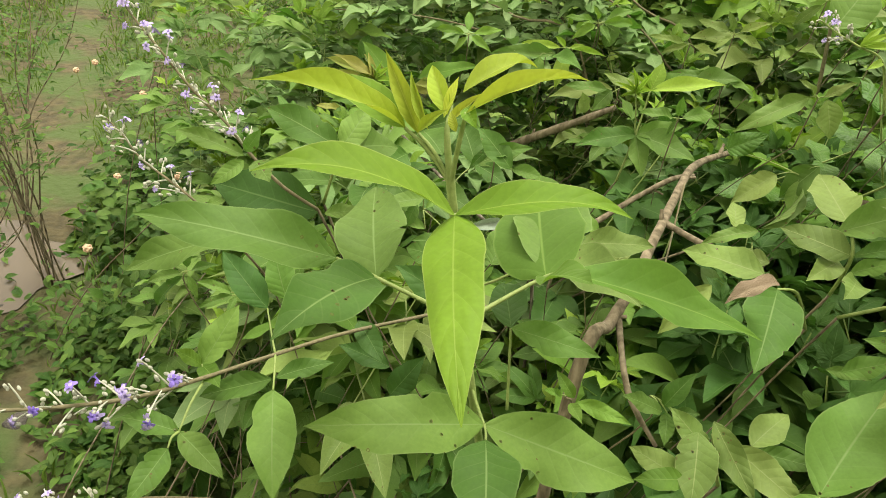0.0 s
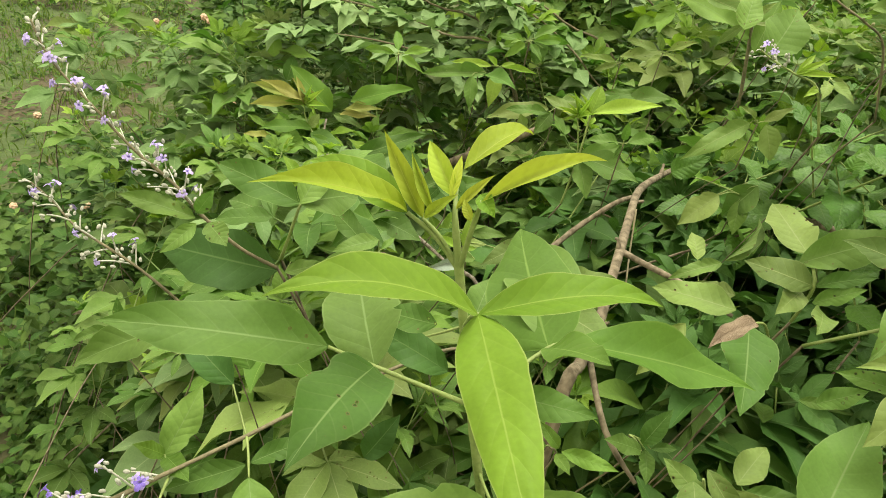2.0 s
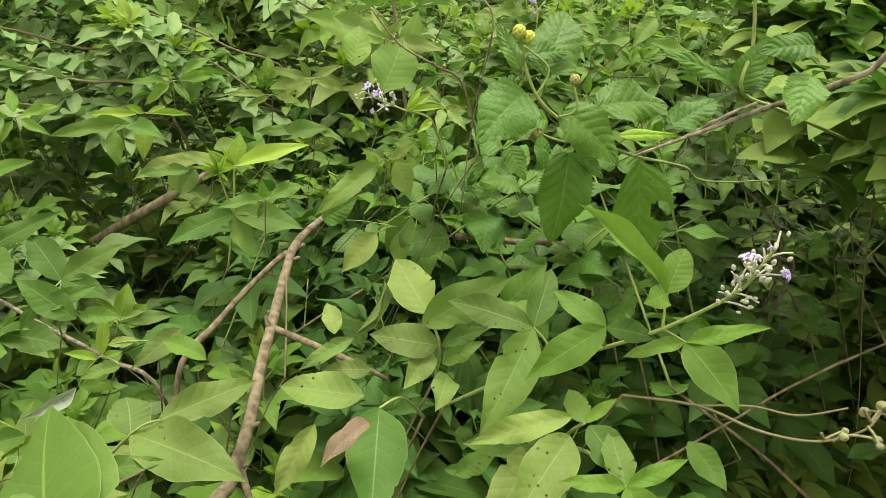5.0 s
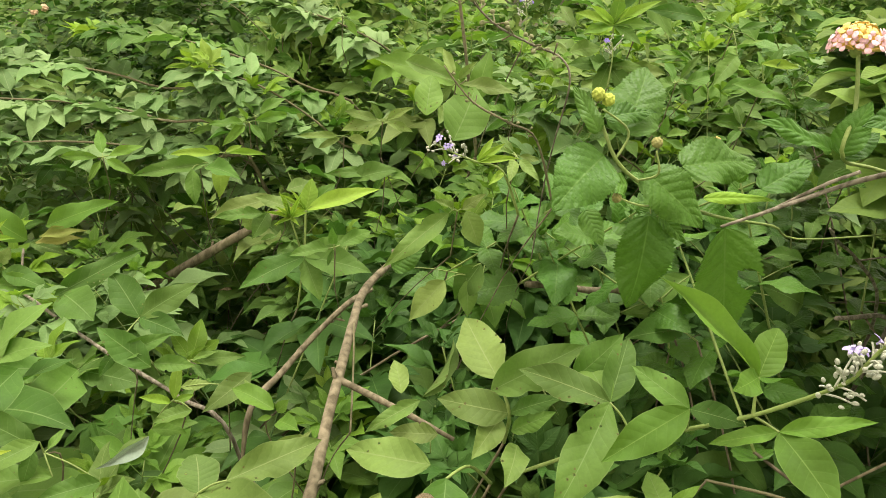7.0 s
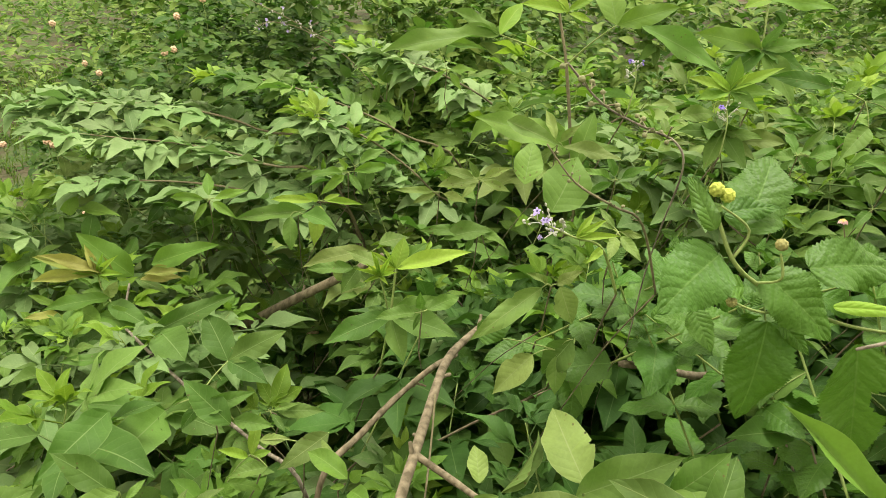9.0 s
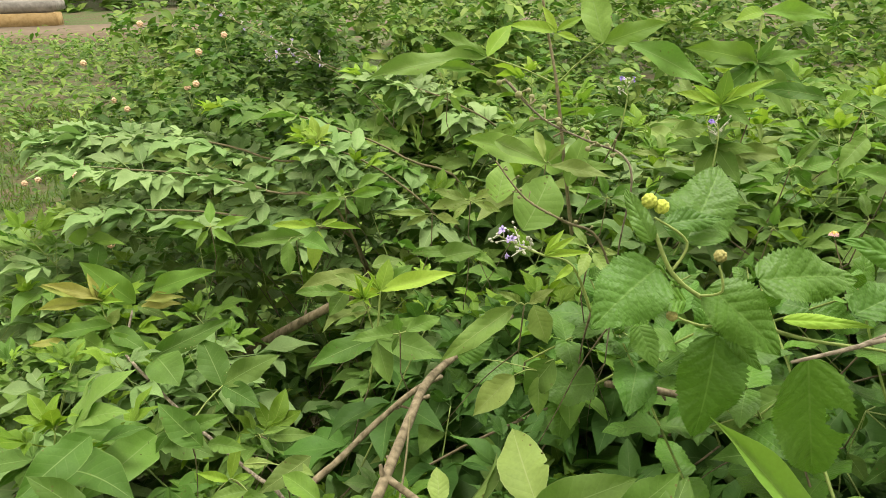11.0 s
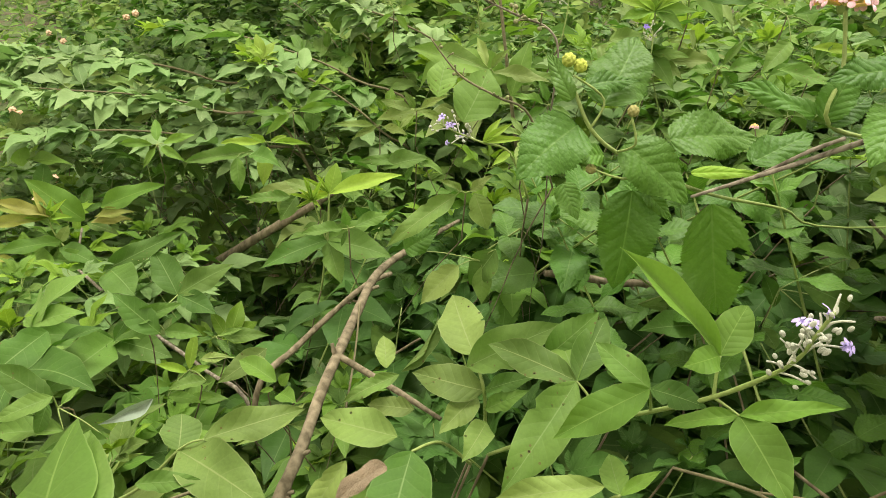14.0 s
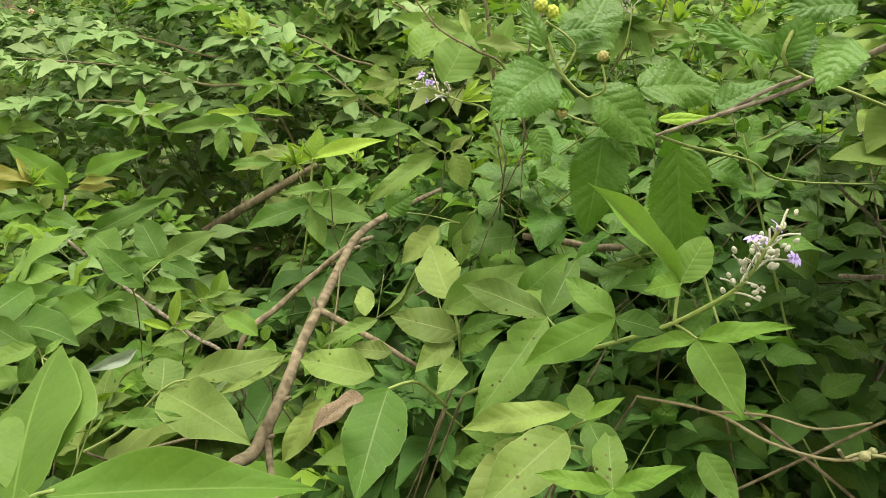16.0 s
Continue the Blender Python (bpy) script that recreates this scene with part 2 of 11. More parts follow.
def leaf_grid(a, b, rows, cols, arch, fold, wave=0.0, serrate=0, seed=0, curl=0.0, bite=0.0, pucker=0.0, chewed=False):
    """Vertices, faces and leaf coordinates of a blade one long and one wide: base at the origin, tip at y = 1, upper side to +z."""
    rng = random.Random(seed)
    peak = a / (a + b)
    top = peak ** a * (1 - peak) ** b
    ph = rng.uniform(0, 6.28)
    bend = rng.uniform(-0.1, 0.1)
    verts, uvs, faces = [], [], []
    notches = [(rng.choice((-1, 1)), rng.uniform(0.25, 0.9), rng.uniform(0.03, 0.07), rng.uniform(0.08, 0.28)) for _ in range(rng.randint(1, 3))] if chewed else []
    for i in range(rows + 1):
        v = i / rows
        w = 0.5 * (max(v, 0.002) ** a) * (max(1 - v, 0.0) ** b) / top
        if serrate and 0.06 < v < 0.95:
            w *= 1.0 + 0.05 * (1 if i % 2 else -1) * rng.uniform(0.6, 1.3)
        w = max(w, 0.008)
        for j in range(cols + 1):
            u = -1 + 2 * j / cols
            lift = fold * abs(u) * w + curl * (u * u) * w
            z = arch * 4 * v * (1 - v) * (0.7 + 0.6 * v) + lift + wave * w * u * math.sin(9 * v + ph + (1.3 if u < 0 else 0)) * abs(u) + pucker * (abs(math.sin(math.pi * (8 * v - 1.7 * abs(u)))) + 0.45 * abs(math.sin(7 * u + 14 * v))) * (1 - 0.5 * abs(u)) * min(1, 4 * abs(u))
            rag = 1 + 0.10 * noise.noise((v * 4, seed * 3.7, 9 if u < 0 else 2)) + 0.04 * noise.noise((v * 17, seed, 5 if u < 0 else 8)) + 0.03 * noise.noise((v * 60, seed, 3 if u < 0 else 6))
            for side, v0, half, deep in notches:
                if u * side > 0:
                    rag *= 1 - deep * max(0, 1 - ((v - v0) / half) ** 2)
            verts.append((u * w * rag + bend * v * (1 - v), v, z))
            uvs.append((0.5 + 0.5 * u, v))
    for i in range(rows):
        for j in range(cols):
            k = i * (cols + 1) + j
            if bite:
                uu, vv = -1 + 2 * (j + 0.5) / cols, (i + 0.5) / rows
                if ((uu + 0.72) / 0.34) ** 2 + ((vv - 0.40) / 0.12) ** 2 < bite:
                    continue
            faces.append((k, k + 1, k + cols + 2, k + cols + 1))
    return verts, faces, uvs


def leaf_mesh(name, mat, **shape):
    verts, faces, uvs = leaf_grid(**shape)
    me = bpy.data.meshes.new(name)
    me.from_pydata(verts, [], faces)
    layer = me.uv_layers.new(name="leaf")
    for loop in me.loops:
        layer.data[loop.index].uv = uvs[loop.vertex_index]
    for p in me.polygons:
        p.use_smooth = True
    me.materials.append(MAT[mat])
    return me


LEAVES = {}


def blade(kind, mat, arch, fold, seed=0):
    """A shared leaf mesh, by shape, colour and rounded bend."""
    key = (kind, mat, round(arch, 2), round(fold, 2), seed % 4)
    if key not in LEAVES:
        if kind == "chaste":
            shape = dict(a=0.80, b=1.10, rows=22, cols=6, wave=0.13, curl=0.0)
        elif kind == "lance":
            shape = dict(a=0.85, b=1.25, rows=22, cols=6, wave=0.10, curl=0.0)
        elif kind == "oval":
            shape = dict(a=0.6, b=0.75, rows=14, cols=6, wave=0.12, curl=0.0)
        elif kind == "broad":
            shape = dict(a=0.5, b=1.0, rows=22, cols=6, wave=0.10, curl=-0.12)
        elif kind == "bitten":
            shape = dict(a=0.42, b=0.9, rows=60, cols=16, wave=0.16, curl=0.1, serrate=1, bite=1.0, pucker=0.008)
        elif kind == "rough":
            shape = dict(a=0.42, b=0.9, rows=26, cols=6, wave=0.14, curl=-0.15, serrate=1, pucker=0.008)
        else:
            shape = dict(a=0.42, b=0.92, rows=60, cols=16, wave=0.16, curl=-0.15, serrate=1, pucker=0.008)
        if mat in ("mature", "pale") and kind in ("chaste", "lance", "oval", "broad"):
            shape.update(rows=40, chewed=seed % 4 != 2)
        if mat in ("young", "tip", "light"):
            shape.update(wave=0.05)
        LEAVES[key] = leaf_mesh("leaf", mat, arch=arch, fold=fold, seed=seed * 7 + 1, **shape)
    return LEAVES[key]


def axes(base, tip, normal, wide, length=None):
    """The matrix that lays a unit blade from base to tip."""
    base, tip, normal = Vector(base), Vector(tip), Vector(normal)
    y = tip - base
    long_ = y.length
    y.normalize()
    x = y.cross(normal)
    if x.length < 1e-4:
        x = y.orthogonal()
    x.normalize()
    z = x.cross(y)
    m = Matrix((x * wide, y * long_, z * long_)).transposed().to_4x4()
    m.translation = base
    return m


def leaf(parent, base, tip, normal, ratio=0.33, mat="mature", arch=0.05, fold=0.12, kind="chaste", seed=0, label=""):
    """One leaf of a thing, ratio wide to its length."""
    ob = new("leaf", blade(kind, mat, arch, fold, seed))
    long_ = (Vector(tip) - Vector(base)).length
    ob.parent = parent
    ob.matrix_basis = axes(base, tip, normal, ratio * long_)
    return tagged(ob, label)


def tube(points, radii, sides=6, knots=0.0, seed=0):
    """A bmesh rod along smoothed points."""
    rng = random.Random(seed)
    pts = [Vector(p) for p in points]
    n = len(pts)
    if not isinstance(radii, (tuple, list)):
        radii = [radii] * n
    path, rad = [], []
    for i in range(n - 1):
        p0, p1, p2, p3 = pts[max(i - 1, 0)], pts[i], pts[i + 1], pts[min(i + 2, n - 1)]
        steps = 5
        for k in range(steps):
            t = k / steps
            path.append(0.5 * ((2 * p1) + (p2 - p0) * t + (2 * p0 - 5 * p1 + 4 * p2 - p3) * t * t + (3 * p1 - p0 - 3 * p2 + p3) * t ** 3))
            rad.append(radii[i] * (1 - t) + radii[i + 1] * t)
    path.append(pts[-1])
    rad.append(radii[-1])
    bm = bmesh.new()
    rings = []
    side = None
    for i, p in enumerate(path):
        d = (path[min(i + 1, len(path) - 1)] - path[max(i - 1, 0)]).normalized()
        side = d.orthogonal() if side is None else (side - d * side.dot(d))
        side.normalize()
        up = d.cross(side)
        r = rad[i] * (1 + knots * rng.uniform(-1, 1))
        rings.append([bm.verts.new(p + r * (math.cos(a) * side + math.sin(a) * up)) for a in (6.2832 * k / sides for k in range(sides))])
    for a, b in zip(rings, rings[1:]):
        for k in range(sides):
            bm.faces.new((a[k], a[(k + 1) % sides], b[(k + 1) % sides], b[k]))
    bm.faces.new(rings[0][::-1])
    bm.faces.new(rings[-1])
    return bm


def stem(parent, points, radii, mat="stem", name="stem", label="", knots=0.08, seed=1, sides=6):
    """A rod of a thing; where it drops a long way to the soil it goes on as a thin brown cane that swings back under the leaves."""
    if points[1][2] - points[0][2] > 0.4 and radii[1] < 0.004:      # listed from the soil up
        points, radii = list(points)[::-1], list(radii)[::-1]
    for k in range(1, len(points)):
        if points[k - 1][2] - points[k][2] > 0.4 and radii[k] < 0.004:
            a, b = Vector(points[k - 1]), Vector(points[-1])
            side = 0.10 * math.sin(37 * a.x + 23 * a.y)
            back = 0.03 if a.y < 0.55 else 0.12
            path = [a, a.lerp(b, 0.15) + Vector((side * 0.3, back * 0.5, 0)), a.lerp(b, 0.5) + Vector((side, back, 0)), b]
            part("cane", tube(path, [radii[k] * 0.8, radii[k] * 0.55, radii[k] * 0.55, radii[k] * 0.7], 5, knots, seed), "bark", parent)
            points, radii = points[:k], radii[:k]
            break
    if len(points) < 2:
        return None
    return part(name, tube(points, radii, sides, knots, seed), mat, parent, label)


def stubs(parent, points, n, r, seed):
    """Broken-off twig stubs along a bare branch."""
    rng = random.Random(seed)
    pts = [Vector(p) for p in points]
    for k in range(n):
        f = (k + rng.random()) / n * (len(pts) - 1)
        i = min(int(f), len(pts) - 2)
        at = pts[i].lerp(pts[i + 1], f - i)
        d = (pts[i + 1] - pts[i]).normalized()
        out = (d.orthogonal().normalized() + d * 0.7)
        out.rotate(Matrix.Rotation(rng.uniform(0, 6.28), 3, d))
        out = out.normalized() * r * rng.uniform(2.0, 4.5)
        part("stub", tube([at, at + out * 0.6, at + out], [r * 0.75, r * 0.5, r * 0.4], 6, 0.2, k), "bark", parent)


# ---- ground ----
def ground_height(x, y):
    return 0.05 * noise.noise((x * 0.6, y * 0.6, 0)) + 0.018 * noise.noise((x * 3, y * 3, 4))


def sheet():
    bm = bmesh.new()
    xs = [-400, -120, -40, -18, -9] + [-6 + 0.15 * i for i in range(81)] + [9, 18, 40, 120, 400]
    ys = [-200, -40, -10, -4] + [-2 + 0.15 * i for i in range(81)] + [12, 16, 22, 40, 90, 250, 600]
    rows = [[bm.verts.new((x, y, ground_height(x, y) if abs(x) < 7 and -3 < y < 11 else 0)) for x in xs] for y in ys]
    for r, s in zip(rows, rows[1:]):
        for k in range(len(xs) - 1):
            bm.faces.new((r[k], r[k + 1], s[k + 1], s[k]))
    return part("ground", bm, "soil")


tagged(sheet(), "uneven brown soil with green patches under shrubs", "ground", kind="structure")


def settle(thing, base):
    """Put a thing's origin at its foot, leaving its parts where they are."""
    thing.location = base
    for c in thing.children:
        c.matrix_basis = Matrix.Translation(-Vector(base)) @ c.matrix_basis


def ball(bm, centre, r, sub=1, squash=(1, 1, 1)):
    m = Matrix.Translation(centre) @ Matrix.Diagonal((r * squash[0], r * squash[1], r * squash[2], 1))
    bmesh.ops.create_icosphere(bm, subdivisions=sub, radius=1, matrix=m)


def flower_mesh(name, mat, lobes, seed):
    """A little tubular flower with spreading lobes, the lower one larger; one unit long, opening to +z."""
    rng = random.Random(seed)
    bm = bmesh.new()
    ring = []
    for z, r in ((0, 0.12), (0.45, 0.16), (0.75, 0.30)):
        ring.append([bm.verts.new((r * math.cos(6.2832 * k / 10), r * math.sin(6.2832 * k / 10), z)) for k in range(10)])
    for a, b in zip(ring, ring[1:]):
        for k in range(10):
            bm.faces.new((a[k], a[(k + 1) % 10], b[(k + 1) % 10], b[k]))
    for k in range(lobes):
        a = 6.2832 * k / lobes
        big = 1.5 if k == 0 else 1.0
        c, s = math.cos(a), math.sin(a)
        pts = []
        for u, w, z in ((0.26, 0.16, 0.75), (0.5, 0.27 * big, 0.82), (0.75 * big, 0.2 * big, 0.74), (0.85 * big, 0.02, 0.66)):
            z += rng.uniform(-.05, .05)
            pts.append([bm.verts.new((u * c - o * s, u * s + o * c, z)) for o in (-w, 0, w)])
        for p, q in zip(pts, pts[1:]):
            bm.faces.new((p[0], p[1], q[1], q[0]))
            bm.faces.new((p[1], p[2], q[2], q[1]))
    me = bpy.data.meshes.new(name)
    bm.to_mesh(me)
    bm.free()
    for p in me.polygons:
        p.use_smooth = True
    me.materials.append(MAT[mat])
    return me


VIOLET = [flower_mesh("flower", "petal", 5, 1), flower_mesh("flower", "petal_pale", 5, 2)]


def place_flower(parent, meshes, at, way, size, rng, name="flower"):
    ob = new(name, rng.choice(meshes))
    ob.parent = parent
    q = Vector(way).to_track_quat("Z", "Y").to_matrix().to_4x4()
    ob.matrix_basis = Matrix.Translation(at) @ q @ pose(0, 0, 0, 0, 0, rng.uniform(0, 360)) @ Matrix.Scale(size, 4)
    return ob


def bud_mesh():
    bm = bmesh.new()
    ball(bm, (0, 0, 0), 1, 2, (1, 1, 1.7))
    for v in bm.verts:
        v.co *= 1 + 0.12 * math.sin(5 * math.atan2(v.co.y, v.co.x)) * (1 if v.co.z < 0 else 0.3)
    me = bpy.data.meshes.new("bud")
    bm.to_mesh(me)
    bm.free()
    for p in me.polygons:
        p.use_smooth = True
    me.materials.append(MAT["bud"])
    return me


BUD = [bud_mesh()]


def along(points, t):
    pts = [Vector(p) for p in points]
    f = t * (len(pts) - 1)
    i = min(int(f), len(pts) - 2)
    return pts[i].lerp(pts[i + 1], f - i), (pts[i + 1] - pts[i]).normalized()


def flower_spike(parent, points, n, seed, many):
    """Opposite side stalks along a spike, with grey woolly buds and violet flowers; shortest at the tip, which is the first point."""
    rng = random.Random(seed)
    total = sum((Vector(a) - Vector(b)).length for a, b in zip(points, points[1:]))
    for k in range(n):
        t = (k + rng.uniform(0, 0.6)) / n
        at, d = along(points, t)
        d = -d
        side = d.orthogonal().normalized()
        side.rotate(Matrix.Rotation(2.4 * k + rng.uniform(-.4, .4), 3, d))
        out = (d * 0.75 + side + Vector((0, 0, 0.15))).normalized()
        reach = (0.010 + 0.022 * t) * rng.uniform(0.6, 1.1) if many > 0.7 else (0.008 + 0.014 * t) * rng.uniform(0.6, 1.2)
        tip = at + out * reach
        bm = tube([at, at.lerp(tip, 0.5) + Vector((0, 0, 0.001)), tip], [0.0007, 0.0006, 0.0005], 4)
        part("side_stalk", bm, "bud", parent)
        for j in range(rng.randint(1, 3) + int((6 if many > 0.7 else 3) * t)):
            c = at.lerp(tip, rng.uniform(0.3, 1.08)) + Vector((rng.uniform(-1, 1), rng.uniform(-1, 1), rng.uniform(-1, 1))) * 0.0042
            place_flower(parent, BUD, c, (out + Vector((rng.uniform(-.5, .5), rng.uniform(-.5, .5), 0.3))), rng.uniform(0.0009, 0.0015), rng, "bud")
        if 0.12 < t and rng.random() < many:
            for j in range((1 if rng.random() < 0.6 else 2) + (1 if many > 0.7 else 0)):
                w = (out + Vector((rng.uniform(-.8, .8), rng.uniform(-1.2, .2), rng.uniform(-.4, .6)))).normalized()
                place_flower(parent, VIOLET if many > 0.7 else VIOLET[1:], at.lerp(tip, rng.uniform(0.7, 1.05)) + w * 0.002, w, rng.uniform(0.0034, 0.0047), rng)


def floret_mesh(mat, seed):
    """A slim lantana floret: long curved tube with four small spreading lobes; one unit long, opening to +z."""
    rng = random.Random(seed)
    bm = bmesh.new()
    rings = []
    for z, r, sh in ((0, 0.045, 0), (0.4, 0.05, 0.05), (0.75, 0.065, 0.04), (0.9, 0.10, 0.0)):
        rings.append([bm.verts.new((sh + r * math.cos(6.2832 * k / 8), r * math.sin(6.2832 * k / 8), z)) for k in range(8)])
    for a, b in zip(rings, rings[1:]):
        for k in range(8):
            bm.faces.new((a[k], a[(k + 1) % 8], b[(k + 1) % 8], b[k]))
    for k in range(4):
        a = 6.2832 * k / 4 + rng.uniform(-0.15, 0.15)
        c, s = math.cos(a), math.sin(a)
        big = 1.25 if k == 0 else 1.0
        rows = []
        for u, w, z in ((0.07, 0.06, 0.90), (0.13, 0.10 * big, 0.96), (0.20 * big, 0.10 * big, 0.95), (0.25 * big, 0.03, 0.91)):
            z += rng.uniform(-.02, .02)
            rows.append([bm.verts.new((u * c - o * s, u * s + o * c, z + 0.3 * u - 0.2 * abs(o))) for o in (-w, 0, w)])
        for p, q in zip(rows, rows[1:]):
            bm.faces.new((p[0], p[1], q[1], q[0])).material_index = 1
            bm.faces.new((p[1], p[2], q[2], q[1])).material_index = 1
    me = bpy.data.meshes.new("floret")
    bm.to_mesh(me)
    bm.free()
    for p in me.polygons:
        p.use_smooth = True
    me.materials.append(MAT["yellow"])
    me.materials.append(MAT[mat])
    return me


PINK = [floret_mesh("pink", 3), floret_mesh("pink", 5)]
GOLD = [floret_mesh("yellow", 4), floret_mesh("yellow", 6)]


def knobs(bm, at, r, n):
    """One ball with a knobbly skin."""
    bmesh.ops.create_icosphere(bm, subdivisions=4, radius=1)
    spots = []
    for k in range(n):
        z = 1 - 2 * (k + 0.5) / n
        q = math.sqrt(1 - z * z)
        spots.append(Vector((q * math.cos(2.4 * k), q * math.sin(2.4 * k), z)))
    for v in bm.verts:
        d = v.co.normalized()
        near = max(d.dot(p) for p in spots)
        v.co = Vector(at) + d * r * (0.66 + 0.42 * max(0, (near - 0.88) / 0.12) ** 0.5)


def lantana_head(parent, at, r, state):
    """A domed cluster of small florets, or a tight green bud head."""
    rng = random.Random(int(r * 1e5))
    at = Vector(at)
    bm = bmesh.new()
    if state == "bud":
        knobs(bm, at, r, 26)
        part("bud_head", bm, "bud_yellow" if r > 0.0042 else "bud_green", parent, "tight yellow-green bud head")
        return
    ball(bm, at - Vector((0, 0, r * 0.35)), r * 0.22, 2, (1, 1, 1.3))
    part("receptacle", bm, "stem", parent)
    for k in range(36):
        a, z = 2.4 * k, 1 - 0.95 * k / 36
        q = math.sqrt(max(0, 1 - z * z))
        w = Vector((q * math.cos(a), q * math.sin(a), z * 0.75)).normalized()
        w.rotate(Vector((0.10, 0.22, 0.95)).to_track_quat("Z", "Y"))
        place_flower(parent, GOLD if k < 13 else PINK, at - Vector((0, 0, r * 0.3)), w, r * rng.uniform(0.95, 1.12), rng, "floret")


def fruits(parent, points, n, r, seed):
    """Round fruits in their cups on short forked side stalks."""
    rng = random.Random(seed)
    for k in range(n):
        at, d = along(points, (k + rng.random()) / n)
        out = Vector((rng.uniform(-1, 1), rng.uniform(-1, 1), rng.uniform(-.3, 1))).normalized()
        c = at + out * r * rng.uniform(2.0, 5.5)
        s = r * rng.uniform(0.55, 1.1)
        bm = tube([at, at.lerp(c, 0.5) + Vector((0, 0, r * 0.3)), c], [r * 0.28, r * 0.24, r * 0.3], 5)
        ball(bm, c - out * s * 0.55, s * 0.75, 1, (1, 1, 0.7))
        ball(bm, c, s, 2)
        part("fruit", bm, "fruit", parent)
        if rng.random() < 0.7:                     # an empty stalk beside it
            e = at + Vector((rng.uniform(-1, 1), rng.uniform(-1, 1), rng.uniform(-.3, 1))).normalized() * r * rng.uniform(2, 5)
            part("side_stalk", tube([at, e], [r * 0.22, r * 0.3], 5), "twig", parent)


# ---- near shoots, branch by branch ----

s = root("chaste_tree_shoot", "upright chaste tree shoot with glossy bright yellow-green young leaves", "shrub shoot")
stem(s, [(0.007, 0.322, 1.138), (0.005, 0.31, 1.13), (0.009, 0.305, 1.103), (0.015, 0.304, 1.069), (0.023, 0.298, 1.022), (0.031, 0.294, 0.978), (0.044, 0.295, 0.914), (0.059, 0.345, 0.447), (0.074, 0.395, -0.02)], [0.0004, 0.0014, 0.0024, 0.0026, 0.0028, 0.0028, 0.0028, 0.0028, 0.0028], "stem", "stem", "pale green four-angled stem")
stem(s, [(0.015, 0.304, 1.069), (0.013, 0.284, 1.091), (0.011, 0.264, 1.108)], [0.0016, 0.0014, 0.0012], "stem", "petiole", sides=5)
leaf(s, (0.011, 0.264, 1.108), (0.016, 0.156, 1.089), (-0.35, -0.17, 0.92), 0.245, "young", 0.07, 0.1, "broad", 3)
leaf(s, (0.011, 0.264, 1.108), (-0.072, 0.238, 1.135), (0.34, -0.13, 0.93), 0.27, "young", 0.13, 0.12, "chaste", 0)
leaf(s, (0.011, 0.264, 1.108), (0.09, 0.262, 1.114), (-0.09, -0.22, 0.97), 0.27, "young", 0.12, 0.12, "chaste", 1)
stem(s, [(0.009, 0.305, 1.103), (-0.003, 0.312, 1.117), (-0.016, 0.318, 1.126)], [0.0015, 0.0013, 0.0011], "stem", "petiole", sides=5)
stem(s, [(0.009, 0.305, 1.103), (0.011, 0.299, 1.127), (0.013, 0.294, 1.145)], [0.0015, 0.0013, 0.0011], "stem", "petiole", sides=5)
stem(s, [(0.009, 0.305, 1.103), (0, 0.31, 1.117), (-0.009, 0.315, 1.125)], [0.0013, 0.0011, 0.001], "stem", "petiole", sides=5)
leaf(s, (-0.016, 0.318, 1.126), (-0.081, 0.279, 1.158), (0.56, -0.32, 0.76), 0.18, "tip", 0.1, 0.18, "lance", 1)
leaf(s, (-0.016, 0.318, 1.126), (-0.062, 0.347, 1.137), (-0.05, -0.45, 0.89), 0.36, "young", 0.12, 0.14, "chaste", 2)
leaf(s, (-0.009, 0.315, 1.125), (-0.028, 0.328, 1.162), (0.06, -0.94, 0.35), 0.22, "tip", -0.05, 0.28, "lance", 3)
leaf(s, (0.013, 0.294, 1.145), (0.069, 0.305, 1.161), (-0.12, -0.56, 0.82), 0.15, "tip", 0.15, 0.23, "lance", 0)
leaf(s, (0.012, 0.337, 1.14), (0.053, 0.37, 1.146), (0.03, -0.21, 0.98), 0.27, "tip", 0.15, 0.20, "chaste", 1)
leaf(s, (0.006, 0.318, 1.134), (-0.005, 0.344, 1.151), (-0.39, -0.61, 0.69), 0.31, "tip", 0.05, 0.28, "chaste", 2)
leaf(s, (0.003, 0.315, 1.134), (0.009, 0.331, 1.15), (-0.03, -0.7, 0.71), 0.21, "tip", 0.05, 0.28, "lance", 3)
leaf(s, (-0.009, 0.309, 1.128), (0.005, 0.308, 1.141), (-0.48, -0.75, 0.45), 0.28, "tip", 0.12, 0.28, "chaste", 0)
leaf(s, (0.005, 0.309, 1.133), (0.022, 0.313, 1.149), (-0.34, -0.76, 0.56), 0.19, "tip", 0.1, 0.28, "lance", 1)
leaf(s, (0.013, 0.299, 1.146), (0.018, 0.287, 1.141), (-0.46, -0.47, 0.75), 0.55, "young", 0.1, 0.3, "chaste", 2)
leaf(s, (0.009, 0.293, 1.136), (0.006, 0.298, 1.144), (-0.2, -0.87, 0.45), 0.44, "tip", 0.1, 0.28, "chaste", 3)
leaf(s, (-0.004, 0.31, 1.129), (-0.015, 0.329, 1.152), (-0.38, -0.79, 0.48), 0.15, "tip", 0.05, 0.28, "lance", 0)
stem(s, [(0.023, 0.298, 1.022), (-0.028, 0.31, 1.039), (-0.052, 0.322, 1.042)], [0.0014, 0.0012, 0.001], "stem", "petiole")
leaf(s, (-0.052, 0.322, 1.042), (-0.158, 0.308, 1.07), (0.28, -0.45, 0.85), 0.31, "mature", 0.05, 0.1, "chaste", 2)
